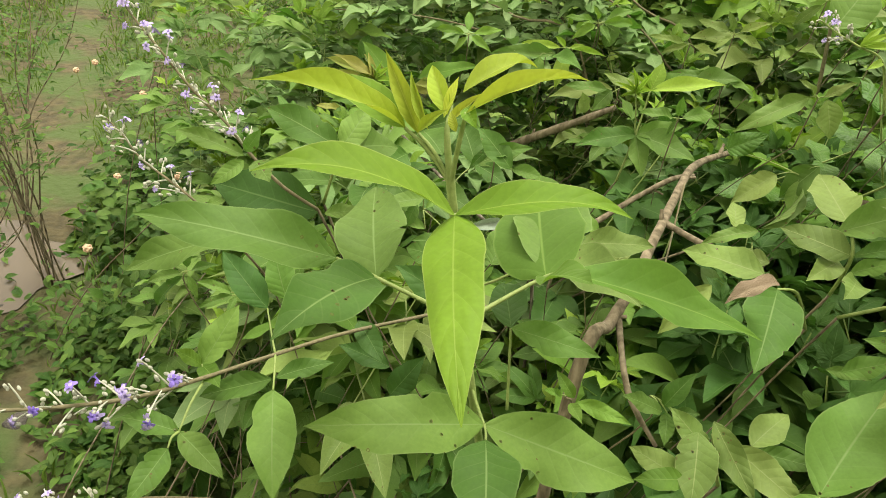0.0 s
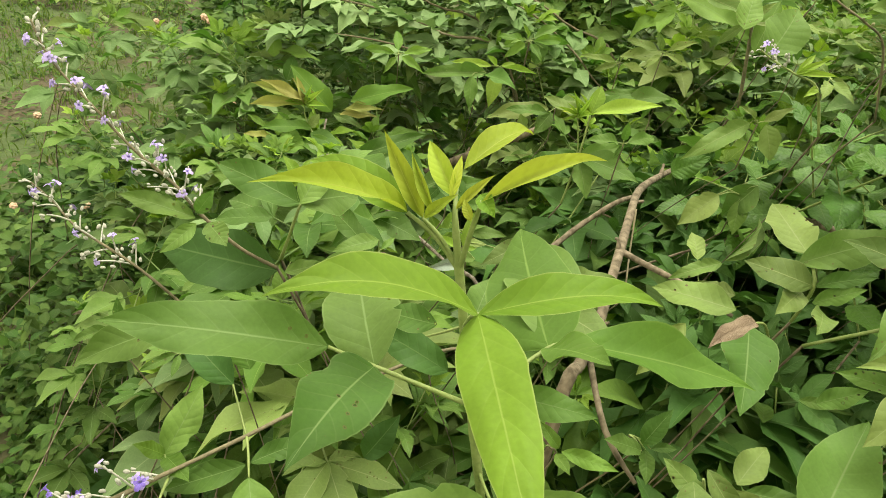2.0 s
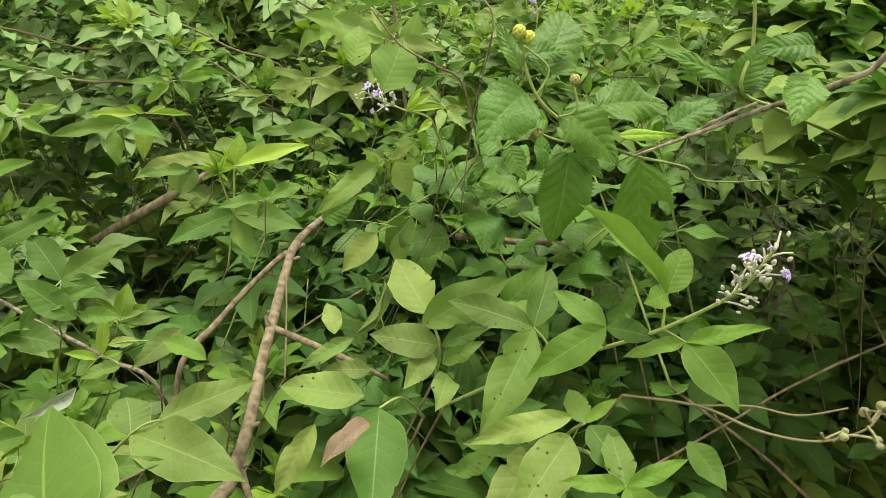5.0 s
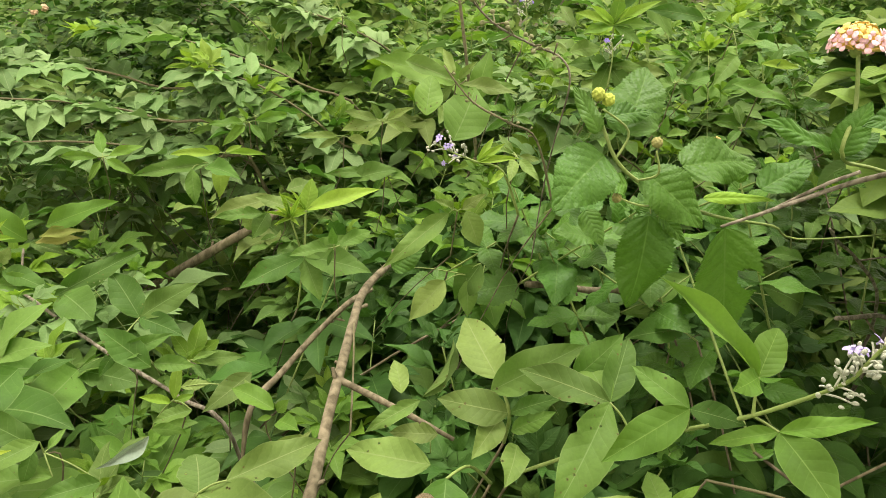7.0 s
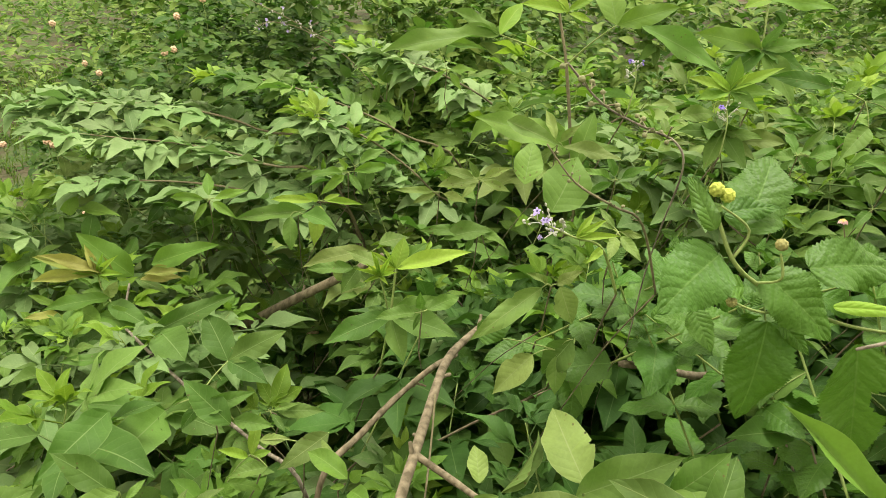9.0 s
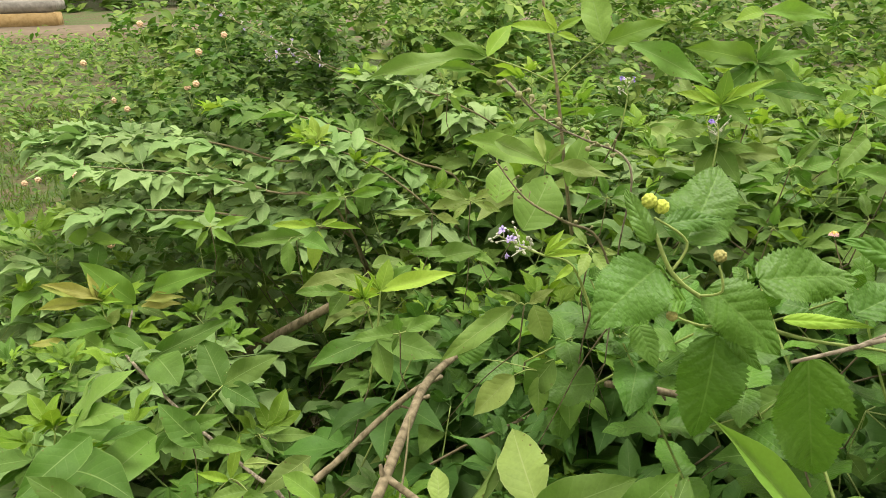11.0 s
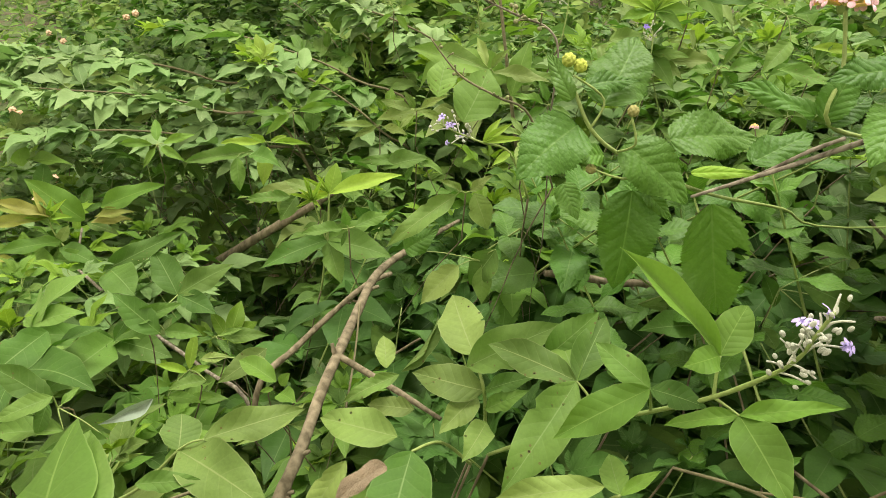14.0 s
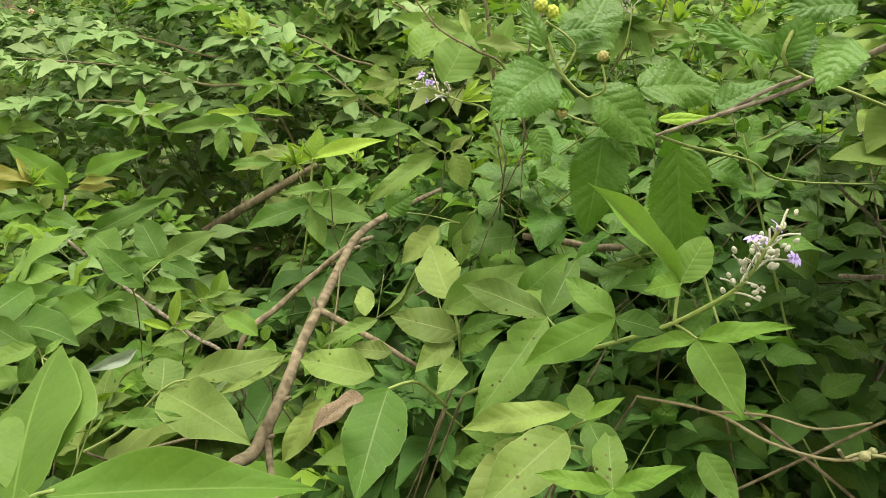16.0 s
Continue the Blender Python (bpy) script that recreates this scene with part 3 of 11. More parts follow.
leaf(s, (-0.028, 0.31, 1.039), (-0.037, 0.386, 1.057), (-0.24, -0.25, 0.94), 0.55, "mature", 0.04, 0.1, "chaste", 3)
leaf(s, (-0.028, 0.31, 1.039), (-0.066, 0.228, 1.058), (0.3, 0.08, 0.95), 0.42, "mature", 0.08, 0.1, "chaste", 0)
stem(s, [(0.023, 0.298, 1.022), (0.07, 0.328, 1.036), (0.091, 0.325, 1.045)], [0.0014, 0.0012, 0.001], "stem", "petiole")
leaf(s, (0.080, 0.327, 1.041), (0.214, 0.333, 0.996), (0.26, -0.36, 0.90), 0.23, "fresh", 0.03, 0.12, "lance", 2)
leaf(s, (0.07, 0.328, 1.036), (0.076, 0.441, 1.048), (-0.41, -0.08, 0.91), 0.52, "fresh", 0.04, 0.1, "broad", 3)
leaf(s, (0.074, 0.334, 1.036), (0.083, 0.433, 1.044), (-0.16, -0.07, 0.99), 0.5, "mature", 0.04, 0.1, "chaste", 0)
leaf(s, (0.07, 0.328, 1.036), (0.084, 0.279, 1.066), (-0.4, 0.39, 0.83), 0.45, "fresh", 0.05, 0.1, "chaste", 1)
stem(s, [(0.031, 0.294, 0.978), (0.036, 0.286, 0.968), (0.04, 0.278, 0.963)], [0.0012, 0.001, 0.0009], "stem", "petiole", sides=5)
leaf(s, (0.04, 0.278, 0.963), (-0.06, 0.255, 0.976), (0.22, -0.49, 0.84), 0.34, "mature", 0.06, 0.08, "chaste", 3)
leaf(s, (0.04, 0.278, 0.963), (0.136, 0.276, 0.925), (0.28, -0.62, 0.73), 0.38, "mature", 0.06, 0.08, "chaste", 0)
stem(s, [(0.04, 0.278, 0.963), (0.041, 0.274, 0.961), (0.041, 0.27, 0.959)], [0.001, 0.0008, 0.0008], "stem", "petiole", sides=5)
leaf(s, (0.041, 0.27, 0.959), (0.039, 0.211, 0.95), (-0.08, -0.15, 0.99), 0.62, "mature", 0.06, 0.08, "chaste", 2)
stem(s, [(0.063, 0.341, 0.913), (0.061, 0.349, 0.944), (0.059, 0.356, 0.974)], [0.0012, 0.001, 0.0009], "stem", "petiole", sides=5)
leaf(s, (0.059, 0.356, 0.974), (0.118, 0.339, 0.968), (-0.09, -0.6, 0.8), 0.34, "mature", 0.06, 0.1, "chaste", 0)
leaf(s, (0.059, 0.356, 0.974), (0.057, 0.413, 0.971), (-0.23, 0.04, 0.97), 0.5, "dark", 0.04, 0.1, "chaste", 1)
settle(s, (0.074, 0.395, -0.02))

s = root("flowering_branch", "arching chaste tree branch ending in a violet flower spike", "flowering branch")
stem(s, [(-0.302, 0.269, 0.961), (-0.287, 0.273, 0.953), (-0.264, 0.28, 0.942), (-0.224, 0.303, 0.926), (-0.189, 0.33, 0.912), (-0.157, 0.356, 0.907), (-0.11, 0.384, 0.91), (-0.066, 0.427, 0.899), (-0.015, 0.483, 0.875), (0.05, 0.55, 0.845), (0.11, 0.62, 0.79), (0.035, 0.633, -0.02)], [0.0008, 0.001, 0.0012, 0.0014, 0.0016, 0.0016, 0.0016, 0.0016, 0.0016, 0.0016, 0.0016, 0.0016], "twig", "stem", "thin brownish stem")
stem(s, [(-0.11, 0.384, 0.91), (-0.107, 0.37, 0.909), (-0.105, 0.355, 0.902)], [0.0011, 0.0009, 0.0008], "stem", "petiole", sides=5)
leaf(s, (-0.108, 0.363, 0.905), (-0.163, 0.362, 0.883), (-0.29, -0.6, 0.75), 0.33, "mature", 0.05, 0.12, "chaste", 2)
leaf(s, (-0.105, 0.364, 0.906), (-0.064, 0.378, 0.912), (0.05, -0.49, 0.87), 0.33, "mature", 0.05, 0.12, "chaste", 3)
leaf(s, (-0.105, 0.355, 0.902), (-0.09, 0.283, 0.873), (0.14, -0.35, 0.93), 0.42, "mature", 0.05, 0.08, "chaste", 0)
stem(s, [(-0.11, 0.384, 0.91), (-0.116, 0.399, 0.92), (-0.122, 0.414, 0.93)], [0.001, 0.0008, 0.0008], "stem", "petiole", sides=5)
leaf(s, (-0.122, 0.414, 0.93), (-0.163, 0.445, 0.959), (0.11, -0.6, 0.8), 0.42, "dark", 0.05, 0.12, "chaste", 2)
stem(s, [(-0.154, 0.359, 0.902), (-0.159, 0.367, 0.903), (-0.163, 0.375, 0.903)], [0.001, 0.0008, 0.0008], "stem", "petiole", sides=5)
leaf(s, (-0.163, 0.375, 0.903), (-0.141, 0.407, 0.937), (0.19, -0.77, 0.61), 0.45, "mature", 0.05, 0.12, "chaste", 0)
leaf(s, (-0.163, 0.375, 0.903), (-0.178, 0.365, 0.925), (0.82, -0.4, 0.4), 0.4, "fresh", 0.05, 0.12, "chaste", 1)
leaf(s, (-0.163, 0.375, 0.903), (-0.142, 0.351, 0.904), (-0.17, -0.13, 0.98), 0.45, "fresh", 0.05, 0.12, "chaste", 2)
stem(s, [(-0.156, 0.357, 0.903), (-0.159, 0.338, 0.9), (-0.162, 0.32, 0.891)], [0.0011, 0.0009, 0.0008], "stem", "petiole", sides=5)
stem(s, [(-0.162, 0.32, 0.891), (-0.164, 0.313, 0.893), (-0.165, 0.307, 0.889)], [0.0011, 0.0009, 0.0008], "stem", "petiole", sides=5)
leaf(s, (-0.162, 0.32, 0.891), (-0.203, 0.324, 0.897), (0.09, -0.39, 0.92), 0.42, "mature", 0.05, 0.12, "chaste", 1)
leaf(s, (-0.162, 0.32, 0.891), (-0.126, 0.297, 0.874), (0.12, -0.44, 0.89), 0.4, "mature", 0.05, 0.12, "chaste", 2)
leaf(s, (-0.165, 0.307, 0.889), (-0.178, 0.267, 0.881), (0.36, -0.3, 0.88), 0.45, "mature", 0.05, 0.12, "chaste", 3)
flower_spike(s, [(-0.302, 0.269, 0.961), (-0.287, 0.273, 0.953), (-0.264, 0.28, 0.942), (-0.224, 0.303, 0.926), (-0.189, 0.33, 0.912), (-0.157, 0.356, 0.907)], 34, 3, 0.72)
settle(s, (0.035, 0.633, -0.02))

s = root("flowering_branch", "slender chaste tree branch with a tall violet flower spike", "flowering branch")
stem(s, [(-0.252, 0.526, 1.149), (-0.242, 0.518, 1.126), (-0.218, 0.511, 1.097), (-0.194, 0.507, 1.067), (-0.17, 0.506, 1.042), (-0.151, 0.498, 1.021), (-0.125, 0.496, 0.994), (-0.099, 0.508, 0.968), (-0.049, 0.608, 0.474), (0.001, 0.708, -0.02)], [0.0007, 0.0008, 0.001, 0.0012, 0.0014, 0.0016, 0.0016, 0.0016, 0.0016, 0.0016], "twig", "stem", "thin brownish stem")
leaf(s, (-0.155, 0.495, 1.02), (-0.207, 0.495, 1.038), (0.25, -0.61, 0.75), 0.3, "mature", 0.05, 0.12, "chaste", 0)
leaf(s, (-0.154, 0.497, 1.023), (-0.14, 0.497, 1.043), (-0.14, -0.98, 0.11), 0.5, "mature", 0.05, 0.12, "chaste", 1)
leaf(s, (-0.154, 0.492, 1.017), (-0.177, 0.472, 1.003), (0.28, -0.74, 0.61), 0.38, "mature", 0.05, 0.12, "chaste", 2)
leaf(s, (-0.146, 0.493, 1.017), (-0.13, 0.475, 1.008), (-0.09, -0.51, 0.86), 0.7, "mature", 0.05, 0.12, "chaste", 3)
flower_spike(s, [(-0.252, 0.526, 1.149), (-0.242, 0.518, 1.126), (-0.218, 0.511, 1.097), (-0.194, 0.507, 1.067), (-0.17, 0.506, 1.042), (-0.151, 0.498, 1.021)], 30, 5, 0.6)
settle(s, (0.001, 0.708, -0.02))

s = root("flowering_branch", "short chaste tree side branch with grey buds and violet flowers", "flowering branch")
stem(s, [(-0.274, 0.518, 1.034), (-0.259, 0.511, 1.023), (-0.24, 0.496, 1.01), (-0.213, 0.482, 0.999), (-0.191, 0.474, 0.986), (-0.161, 0.474, 0.949), (-0.139, 0.49, 0.9), (-0.089, 0.59, 0.44), (-0.039, 0.69, -0.02)], [0.0006, 0.0007, 0.0009, 0.001, 0.0011, 0.0011, 0.0011, 0.0011, 0.0011], "twig", "stem")
flower_spike(s, [(-0.274, 0.518, 1.034), (-0.259, 0.511, 1.023), (-0.24, 0.496, 1.01), (-0.213, 0.482, 0.999), (-0.191, 0.474, 0.986)], 18, 8, 0.5)
settle(s, (-0.039, 0.69, -0.02))

s = root("flowering_branch", "low chaste tree branch tip with grey buds and few violet flowers", "flowering branch")
LOW = [(-0.305, 0.300, 0.812), (-0.290, 0.300, 0.819), (-0.266, 0.301, 0.823), (-0.241, 0.304, 0.824), (-0.208, 0.312, 0.825)]
stem(s, LOW + [(-0.175, 0.335, 0.80), (-0.145, 0.38, 0.74), (0.02, 0.60, -0.02)], [0.0006, 0.0007, 0.0008, 0.0009, 0.001, 0.0011, 0.0011, 0.0012], "twig", "stem", "thin brownish stem")
flower_spike(s, LOW, 20, 11, 0.5)
settle(s, (0.02, 0.60, -0.02))

s = root("chaste_tree_shoot", "leafy chaste tree shoot behind the flower spikes", "shrub shoot")
stem(s, [(-0.08, 0.514, 1.024), (-0.098, 0.529, 0.963), (-0.048, 0.579, 0.472), (0.002, 0.629, -0.02)], [0.001, 0.0016, 0.0016, 0.0016], "stem", "stem")
leaf(s, (-0.08, 0.514, 1.024), (-0.146, 0.535, 1.047), (0.03, -0.7, 0.71), 0.4, "mature", 0.05, 0.12, "chaste", 0)
leaf(s, (-0.08, 0.514, 1.024), (-0.061, 0.546, 1.049), (0.27, -0.68, 0.68), 0.55, "mature", 0.05, 0.12, "chaste", 1)
leaf(s, (-0.08, 0.514, 1.024), (-0.035, 0.557, 1.01), (0.61, -0.42, 0.67), 0.5, "mature", 0.05, 0.12, "chaste", 2)
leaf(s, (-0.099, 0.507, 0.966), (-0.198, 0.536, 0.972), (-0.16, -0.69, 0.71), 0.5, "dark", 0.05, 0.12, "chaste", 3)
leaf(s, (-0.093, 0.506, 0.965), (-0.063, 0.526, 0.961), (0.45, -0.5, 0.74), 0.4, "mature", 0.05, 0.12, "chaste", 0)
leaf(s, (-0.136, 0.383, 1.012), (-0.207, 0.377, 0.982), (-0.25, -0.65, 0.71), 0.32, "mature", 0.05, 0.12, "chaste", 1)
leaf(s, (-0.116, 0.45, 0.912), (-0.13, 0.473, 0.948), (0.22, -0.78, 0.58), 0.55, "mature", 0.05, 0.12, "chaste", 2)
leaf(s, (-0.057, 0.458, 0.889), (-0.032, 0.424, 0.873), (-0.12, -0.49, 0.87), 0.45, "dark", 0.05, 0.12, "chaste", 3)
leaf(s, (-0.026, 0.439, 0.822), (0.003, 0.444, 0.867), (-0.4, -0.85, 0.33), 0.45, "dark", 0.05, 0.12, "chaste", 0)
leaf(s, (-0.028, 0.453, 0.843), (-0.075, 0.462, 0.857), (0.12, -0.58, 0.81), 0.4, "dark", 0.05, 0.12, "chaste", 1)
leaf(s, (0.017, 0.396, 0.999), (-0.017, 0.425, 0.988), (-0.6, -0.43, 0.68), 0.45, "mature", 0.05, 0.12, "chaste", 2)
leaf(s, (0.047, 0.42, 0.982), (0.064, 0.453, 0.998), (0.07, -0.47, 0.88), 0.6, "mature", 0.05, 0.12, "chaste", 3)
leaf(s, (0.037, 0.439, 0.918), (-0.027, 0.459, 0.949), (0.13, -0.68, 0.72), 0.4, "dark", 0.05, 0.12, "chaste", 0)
settle(s, (0.002, 0.629, -0.02))

s = root("flowering_branch", "low chaste tree branch with fresh leaves and budding spike", "flowering branch")
stem(s, [(0.434, 0.282, 1.159), (0.433, 0.287, 1.141), (0.433, 0.291, 1.128), (0.437, 0.306, 1.105), (0.427, 0.331, 1.071), (0.41, 0.36, 1.039), (0.378, 0.396, 1.002), (0.337, 0.444, 0.94), (0.337, 0.519, 0.46), (0.337, 0.594, -0.02)], [0.0008, 0.0009, 0.001, 0.0012, 0.0015, 0.0016, 0.0016, 0.0016, 0.0016, 0.0016], "stem", "stem")
stem(s, [(0.427, 0.331, 1.071), (0.429, 0.335, 1.082), (0.432, 0.339, 1.093)], [0.0012, 0.001, 0.0009], "stem", "petiole", sides=5)
leaf(s, (0.432, 0.339, 1.093), (0.399, 0.402, 1.134), (-0.21, -0.61, 0.76), 0.2, "fresh", 0.05, 0.3, "lance", 1)
leaf(s, (0.432, 0.339, 1.093), (0.456, 0.353, 1.113), (-0.32, -0.55, 0.77), 0.62, "fresh", 0.03, 0.1, "oval", 2)
leaf(s, (0.432, 0.339, 1.093), (0.402, 0.331, 1.098), (0.29, -0.58, 0.77), 0.5, "fresh", 0.05, 0.1, "chaste", 3)
stem(s, [(0.427, 0.331, 1.071), (0.43, 0.324, 1.07), (0.433, 0.316, 1.069)], [0.0011, 0.0009, 0.0008], "stem", "petiole", sides=5)
leaf(s, (0.433, 0.316, 1.069), (0.469, 0.287, 1.09), (-0.59, -0.17, 0.79), 0.24, "fresh", 0.05, 0.12, "chaste", 1)
leaf(s, (0.433, 0.316, 1.069), (0.401, 0.335, 1.053), (-0.53, -0.23, 0.81), 0.27, "fresh", 0.05, 0.12, "chaste", 2)
leaf(s, (0.433, 0.316, 1.069), (0.426, 0.263, 1.057), (-0.51, -0.12, 0.85), 0.47, "fresh", 0.08, 0.12, "chaste", 3)
stem(s, [(0.41, 0.36, 1.039), (0.407, 0.359, 1.053), (0.405, 0.358, 1.06)], [0.0011, 0.0009, 0.0008], "stem", "petiole", sides=5)
leaf(s, (0.405, 0.358, 1.06), (0.347, 0.363, 1.031), (-0.4, -0.59, 0.7), 0.38, "fresh", 0.05, 0.12, "chaste", 1)
leaf(s, (0.405, 0.358, 1.06), (0.388, 0.397, 1.07), (-0.43, -0.39, 0.81), 0.42, "mature", 0.05, 0.12, "chaste", 2)
leaf(s, (0.405, 0.358, 1.06), (0.426, 0.332, 1.062), (-0.52, -0.37, 0.77), 0.48, "mature", 0.05, 0.12, "chaste", 3)
stem(s, [(0.392, 0.386, 1.013), (0.387, 0.395, 1.027), (0.382, 0.404, 1.034)], [0.0011, 0.0009, 0.0008], "stem", "petiole", sides=5)
leaf(s, (0.382, 0.404, 1.034), (0.337, 0.454, 1.038), (-0.41, -0.44, 0.8), 0.36, "pale", 0.05, 0.12, "chaste", 1)
leaf(s, (0.382, 0.404, 1.034), (0.42, 0.439, 1.055), (-0.08, -0.46, 0.88), 0.42, "mature", 0.05, 0.12, "chaste", 2)
leaf(s, (0.382, 0.404, 1.034), (0.314, 0.362, 0.993), (-0.17, -0.54, 0.83), 0.36, "mature", 0.05, 0.12, "chaste", 3)
leaf(s, (0.382, 0.404, 1.034), (0.392, 0.459, 1.034), (-0.29, 0.06, 0.96), 0.42, "mature", 0.05, 0.12, "chaste", 0)
flower_spike(s, [(0.434, 0.282, 1.159), (0.433, 0.287, 1.141), (0.433, 0.291, 1.128), (0.437, 0.306, 1.105)], 16, 11, 0.3)
settle(s, (0.337, 0.594, -0.02))

s = root("chaste_tree_shoot", "chaste tree shoot with long insect-bitten leaflets", "shrub shoot")
stem(s, [(0.379, 0.333, 1.005), (0.374, 0.341, 0.989), (0.376, 0.351, 0.945), (0.401, 0.401, 0.462), (0.426, 0.451, -0.02)], [0.001, 0.0013, 0.0016, 0.0016, 0.0016], "stem", "stem")
leaf(s, (0.37, 0.337, 1.011), (0.307, 0.362, 0.989), (-0.44, -0.42, 0.79), 0.27, "pale", 0.08, 0.12, "chaste", 1)
leaf(s, (0.379, 0.333, 1.005), (0.406, 0.335, 1.015), (-0.29, -0.4, 0.87), 0.28, "fresh", 0.05, 0.12, "chaste", 2)
leaf(s, (0.379, 0.333, 1.005), (0.386, 0.361, 1.009), (-0.29, -0.06, 0.95), 0.6, "mature", 0.05, 0.12, "chaste", 3)
leaf(s, (0.378, 0.328, 1.008), (0.376, 0.282, 1.001), (-0.38, -0.13, 0.91), 0.5, "mature", 0.05, 0.12, "chaste", 0)
leaf(s, (0.364, 0.329, 1.003), (0.294, 0.295, 0.991), (0.03, -0.38, 0.92), 0.42, "pale", 0.05, 0.12, "chaste", 1)
leaf(s, (0.358, 0.357, 0.967), (0.315, 0.382, 0.967), (-0.27, -0.45, 0.85), 0.36, "mature", 0.05, 0.12, "chaste", 2)
leaf(s, (0.348, 0.339, 0.993), (0.291, 0.315, 0.963), (-0.21, -0.52, 0.83), 0.45, "pale", 0.05, 0.12, "chaste", 3)
settle(s, (0.426, 0.451, -0.02))

s = root("chaste_tree_shoot", "low chaste tree shoot with four spreading fresh leaflets", "shrub shoot")
stem(s, [(0.368, 0.28, 1.005), (0.379, 0.325, 0.985), (0.401, 0.381, 0.928), (0.468, 0.43, -0.02)], [0.001, 0.0014, 0.0016, 0.0016], "stem", "stem")
leaf(s, (0.368, 0.28, 1.005), (0.328, 0.297, 1.012), (-0.03, -0.46, 0.89), 0.27, "fresh", 0.05, 0.12, "chaste", 3)
leaf(s, (0.368, 0.28, 1.005), (0.403, 0.269, 1.024), (-0.53, -0.28, 0.8), 0.27, "fresh", 0.05, 0.12, "chaste", 0)
leaf(s, (0.368, 0.28, 1.005), (0.356, 0.207, 1.006), (-0.53, 0.1, 0.84), 0.36, "fresh", 0.05, 0.12, "chaste", 1)
leaf(s, (0.435, 0.293, 1.001), (0.436, 0.257, 0.991), (-0.51, -0.24, 0.83), 0.48, "mature", 0.05, 0.12, "chaste", 2)
leaf(s, (0.368, 0.28, 1.005), (0.384, 0.316, 1.012), (-0.21, -0.11, 0.97), 0.5, "mature", 0.05, 0.12, "chaste", 3)
settle(s, (0.468, 0.43, -0.02))

s = root("chaste_tree_shoot", "chaste tree shoot with pale pinholed leaflets beside the brown branch", "shrub shoot")
stem(s, [(0.336, 0.479, 1.009), (0.338, 0.461, 0.989), (0.346, 0.477, 0.94), (0.356, 0.579, -0.02)], [0.0012, 0.0016, 0.0016, 0.0016], "stem", "stem")
leaf(s, (0.336, 0.479, 1.009), (0.34, 0.55, 1.019), (-0.31, -0.12, 0.94), 0.52, "pale", 0.03, 0.12, "chaste", 3)
leaf(s, (0.329, 0.477, 1.001), (0.399, 0.461, 1.038), (-0.47, -0.58, 0.67), 0.4, "mature", 0.1, 0.12, "chaste", 0)
leaf(s, (0.376, 0.439, 1.029), (0.412, 0.436, 1.063), (-0.53, -0.67, 0.52), 0.5, "mature", 0.05, 0.12, "chaste", 1)
leaf(s, (0.338, 0.461, 0.989), (0.29, 0.491, 0.994), (-0.26, -0.55, 0.8), 0.5, "pale", 0.05, 0.12, "chaste", 2)
leaf(s, (0.338, 0.461, 0.989), (0.372, 0.44, 1.012), (-0.66, -0.32, 0.68), 0.3, "mature", 0.05, 0.12, "chaste", 3)
leaf(s, (0.337, 0.454, 0.977), (0.364, 0.437, 1.003), (-0.75, -0.4, 0.52), 0.35, "mature", 0.05, 0.12, "chaste", 0)
leaf(s, (0.335, 0.468, 0.979), (0.297, 0.441, 0.975), (0.21, -0.42, 0.88), 0.45, "pale", 0.05, 0.12, "chaste", 1)
leaf(s, (0.331, 0.435, 0.983), (0.301, 0.399, 0.988), (0.32, -0.14, 0.94), 0.4, "pale", 0.05, 0.12, "chaste", 2)
leaf(s, (0.283, 0.508, 0.98), (0.236, 0.507, 0.963), (-0.27, -0.55, 0.79), 0.28, "pale", 0.12, 0.12, "chaste", 3)
leaf(s, (0.285, 0.509, 0.982), (0.324, 0.538, 1.01), (0.4, -0.86, 0.31), 0.16, "pale", 0.1, 0.4, "lance", 0)
leaf(s, (0.278, 0.537, 0.965), (0.282, 0.567, 0.977), (-0.08, -0.37, 0.92), 0.55, "pale", 0.05, 0.12, "chaste", 1)
settle(s, (0.356, 0.579, -0.02))

s = root("chaste_tree_shoot", "chaste tree shoot with broad dull green eaten leaflets", "shrub shoot")
stem(s, [(0.276, 0.438, 0.967), (0.302, 0.452, 0.955), (0.33, 0.465, 0.911), (0.326, 0.538, -0.02)], [0.001, 0.0013, 0.0016, 0.0016], "stem", "stem")
leaf(s, (0.276, 0.438, 0.967), (0.236, 0.362, 0.944), (0.09, -0.33, 0.94), 0.5, "mature", 0.05, 0.12, "chaste", 1)
leaf(s, (0.268, 0.449, 0.973), (0.217, 0.495, 0.963), (-0.4, -0.26, 0.88), 0.44, "pale", 0.05, 0.12, "chaste", 2)
leaf(s, (0.289, 0.484, 0.963), (0.255, 0.504, 0.959), (-0.34, -0.39, 0.86), 0.45, "pale", 0.05, 0.12, "chaste", 3)
leaf(s, (0.23, 0.451, 0.958), (0.193, 0.437, 0.915), (-0.36, -0.75, 0.56), 0.35, "pale", 0.05, 0.12, "chaste", 0)
leaf(s, (0.251, 0.402, 0.997), (0.214, 0.392, 0.981), (-0.32, -0.29, 0.9), 0.36, "brown_leaf", 0.12, 0.3, "lantana", 1)
stem(s, [(0.109, 0.512, 0.943), (0.069, 0.526, 0.898), (0.029, 0.552, 0.86), (0.029, 0.602, -0.02)], [0.0012, 0.0014, 0.0016, 0.0016], "stem", "stem")
stem(s, [(0.109, 0.512, 0.943), (0.12, 0.508, 0.952), (0.13, 0.505, 0.955)], [0.0011, 0.0009, 0.0008], "stem", "petiole", sides=5)
leaf(s, (0.129, 0.505, 0.955), (0.207, 0.533, 0.941), (0.31, -0.45, 0.84), 0.32, "pale", 0.05, 0.12, "chaste", 0)
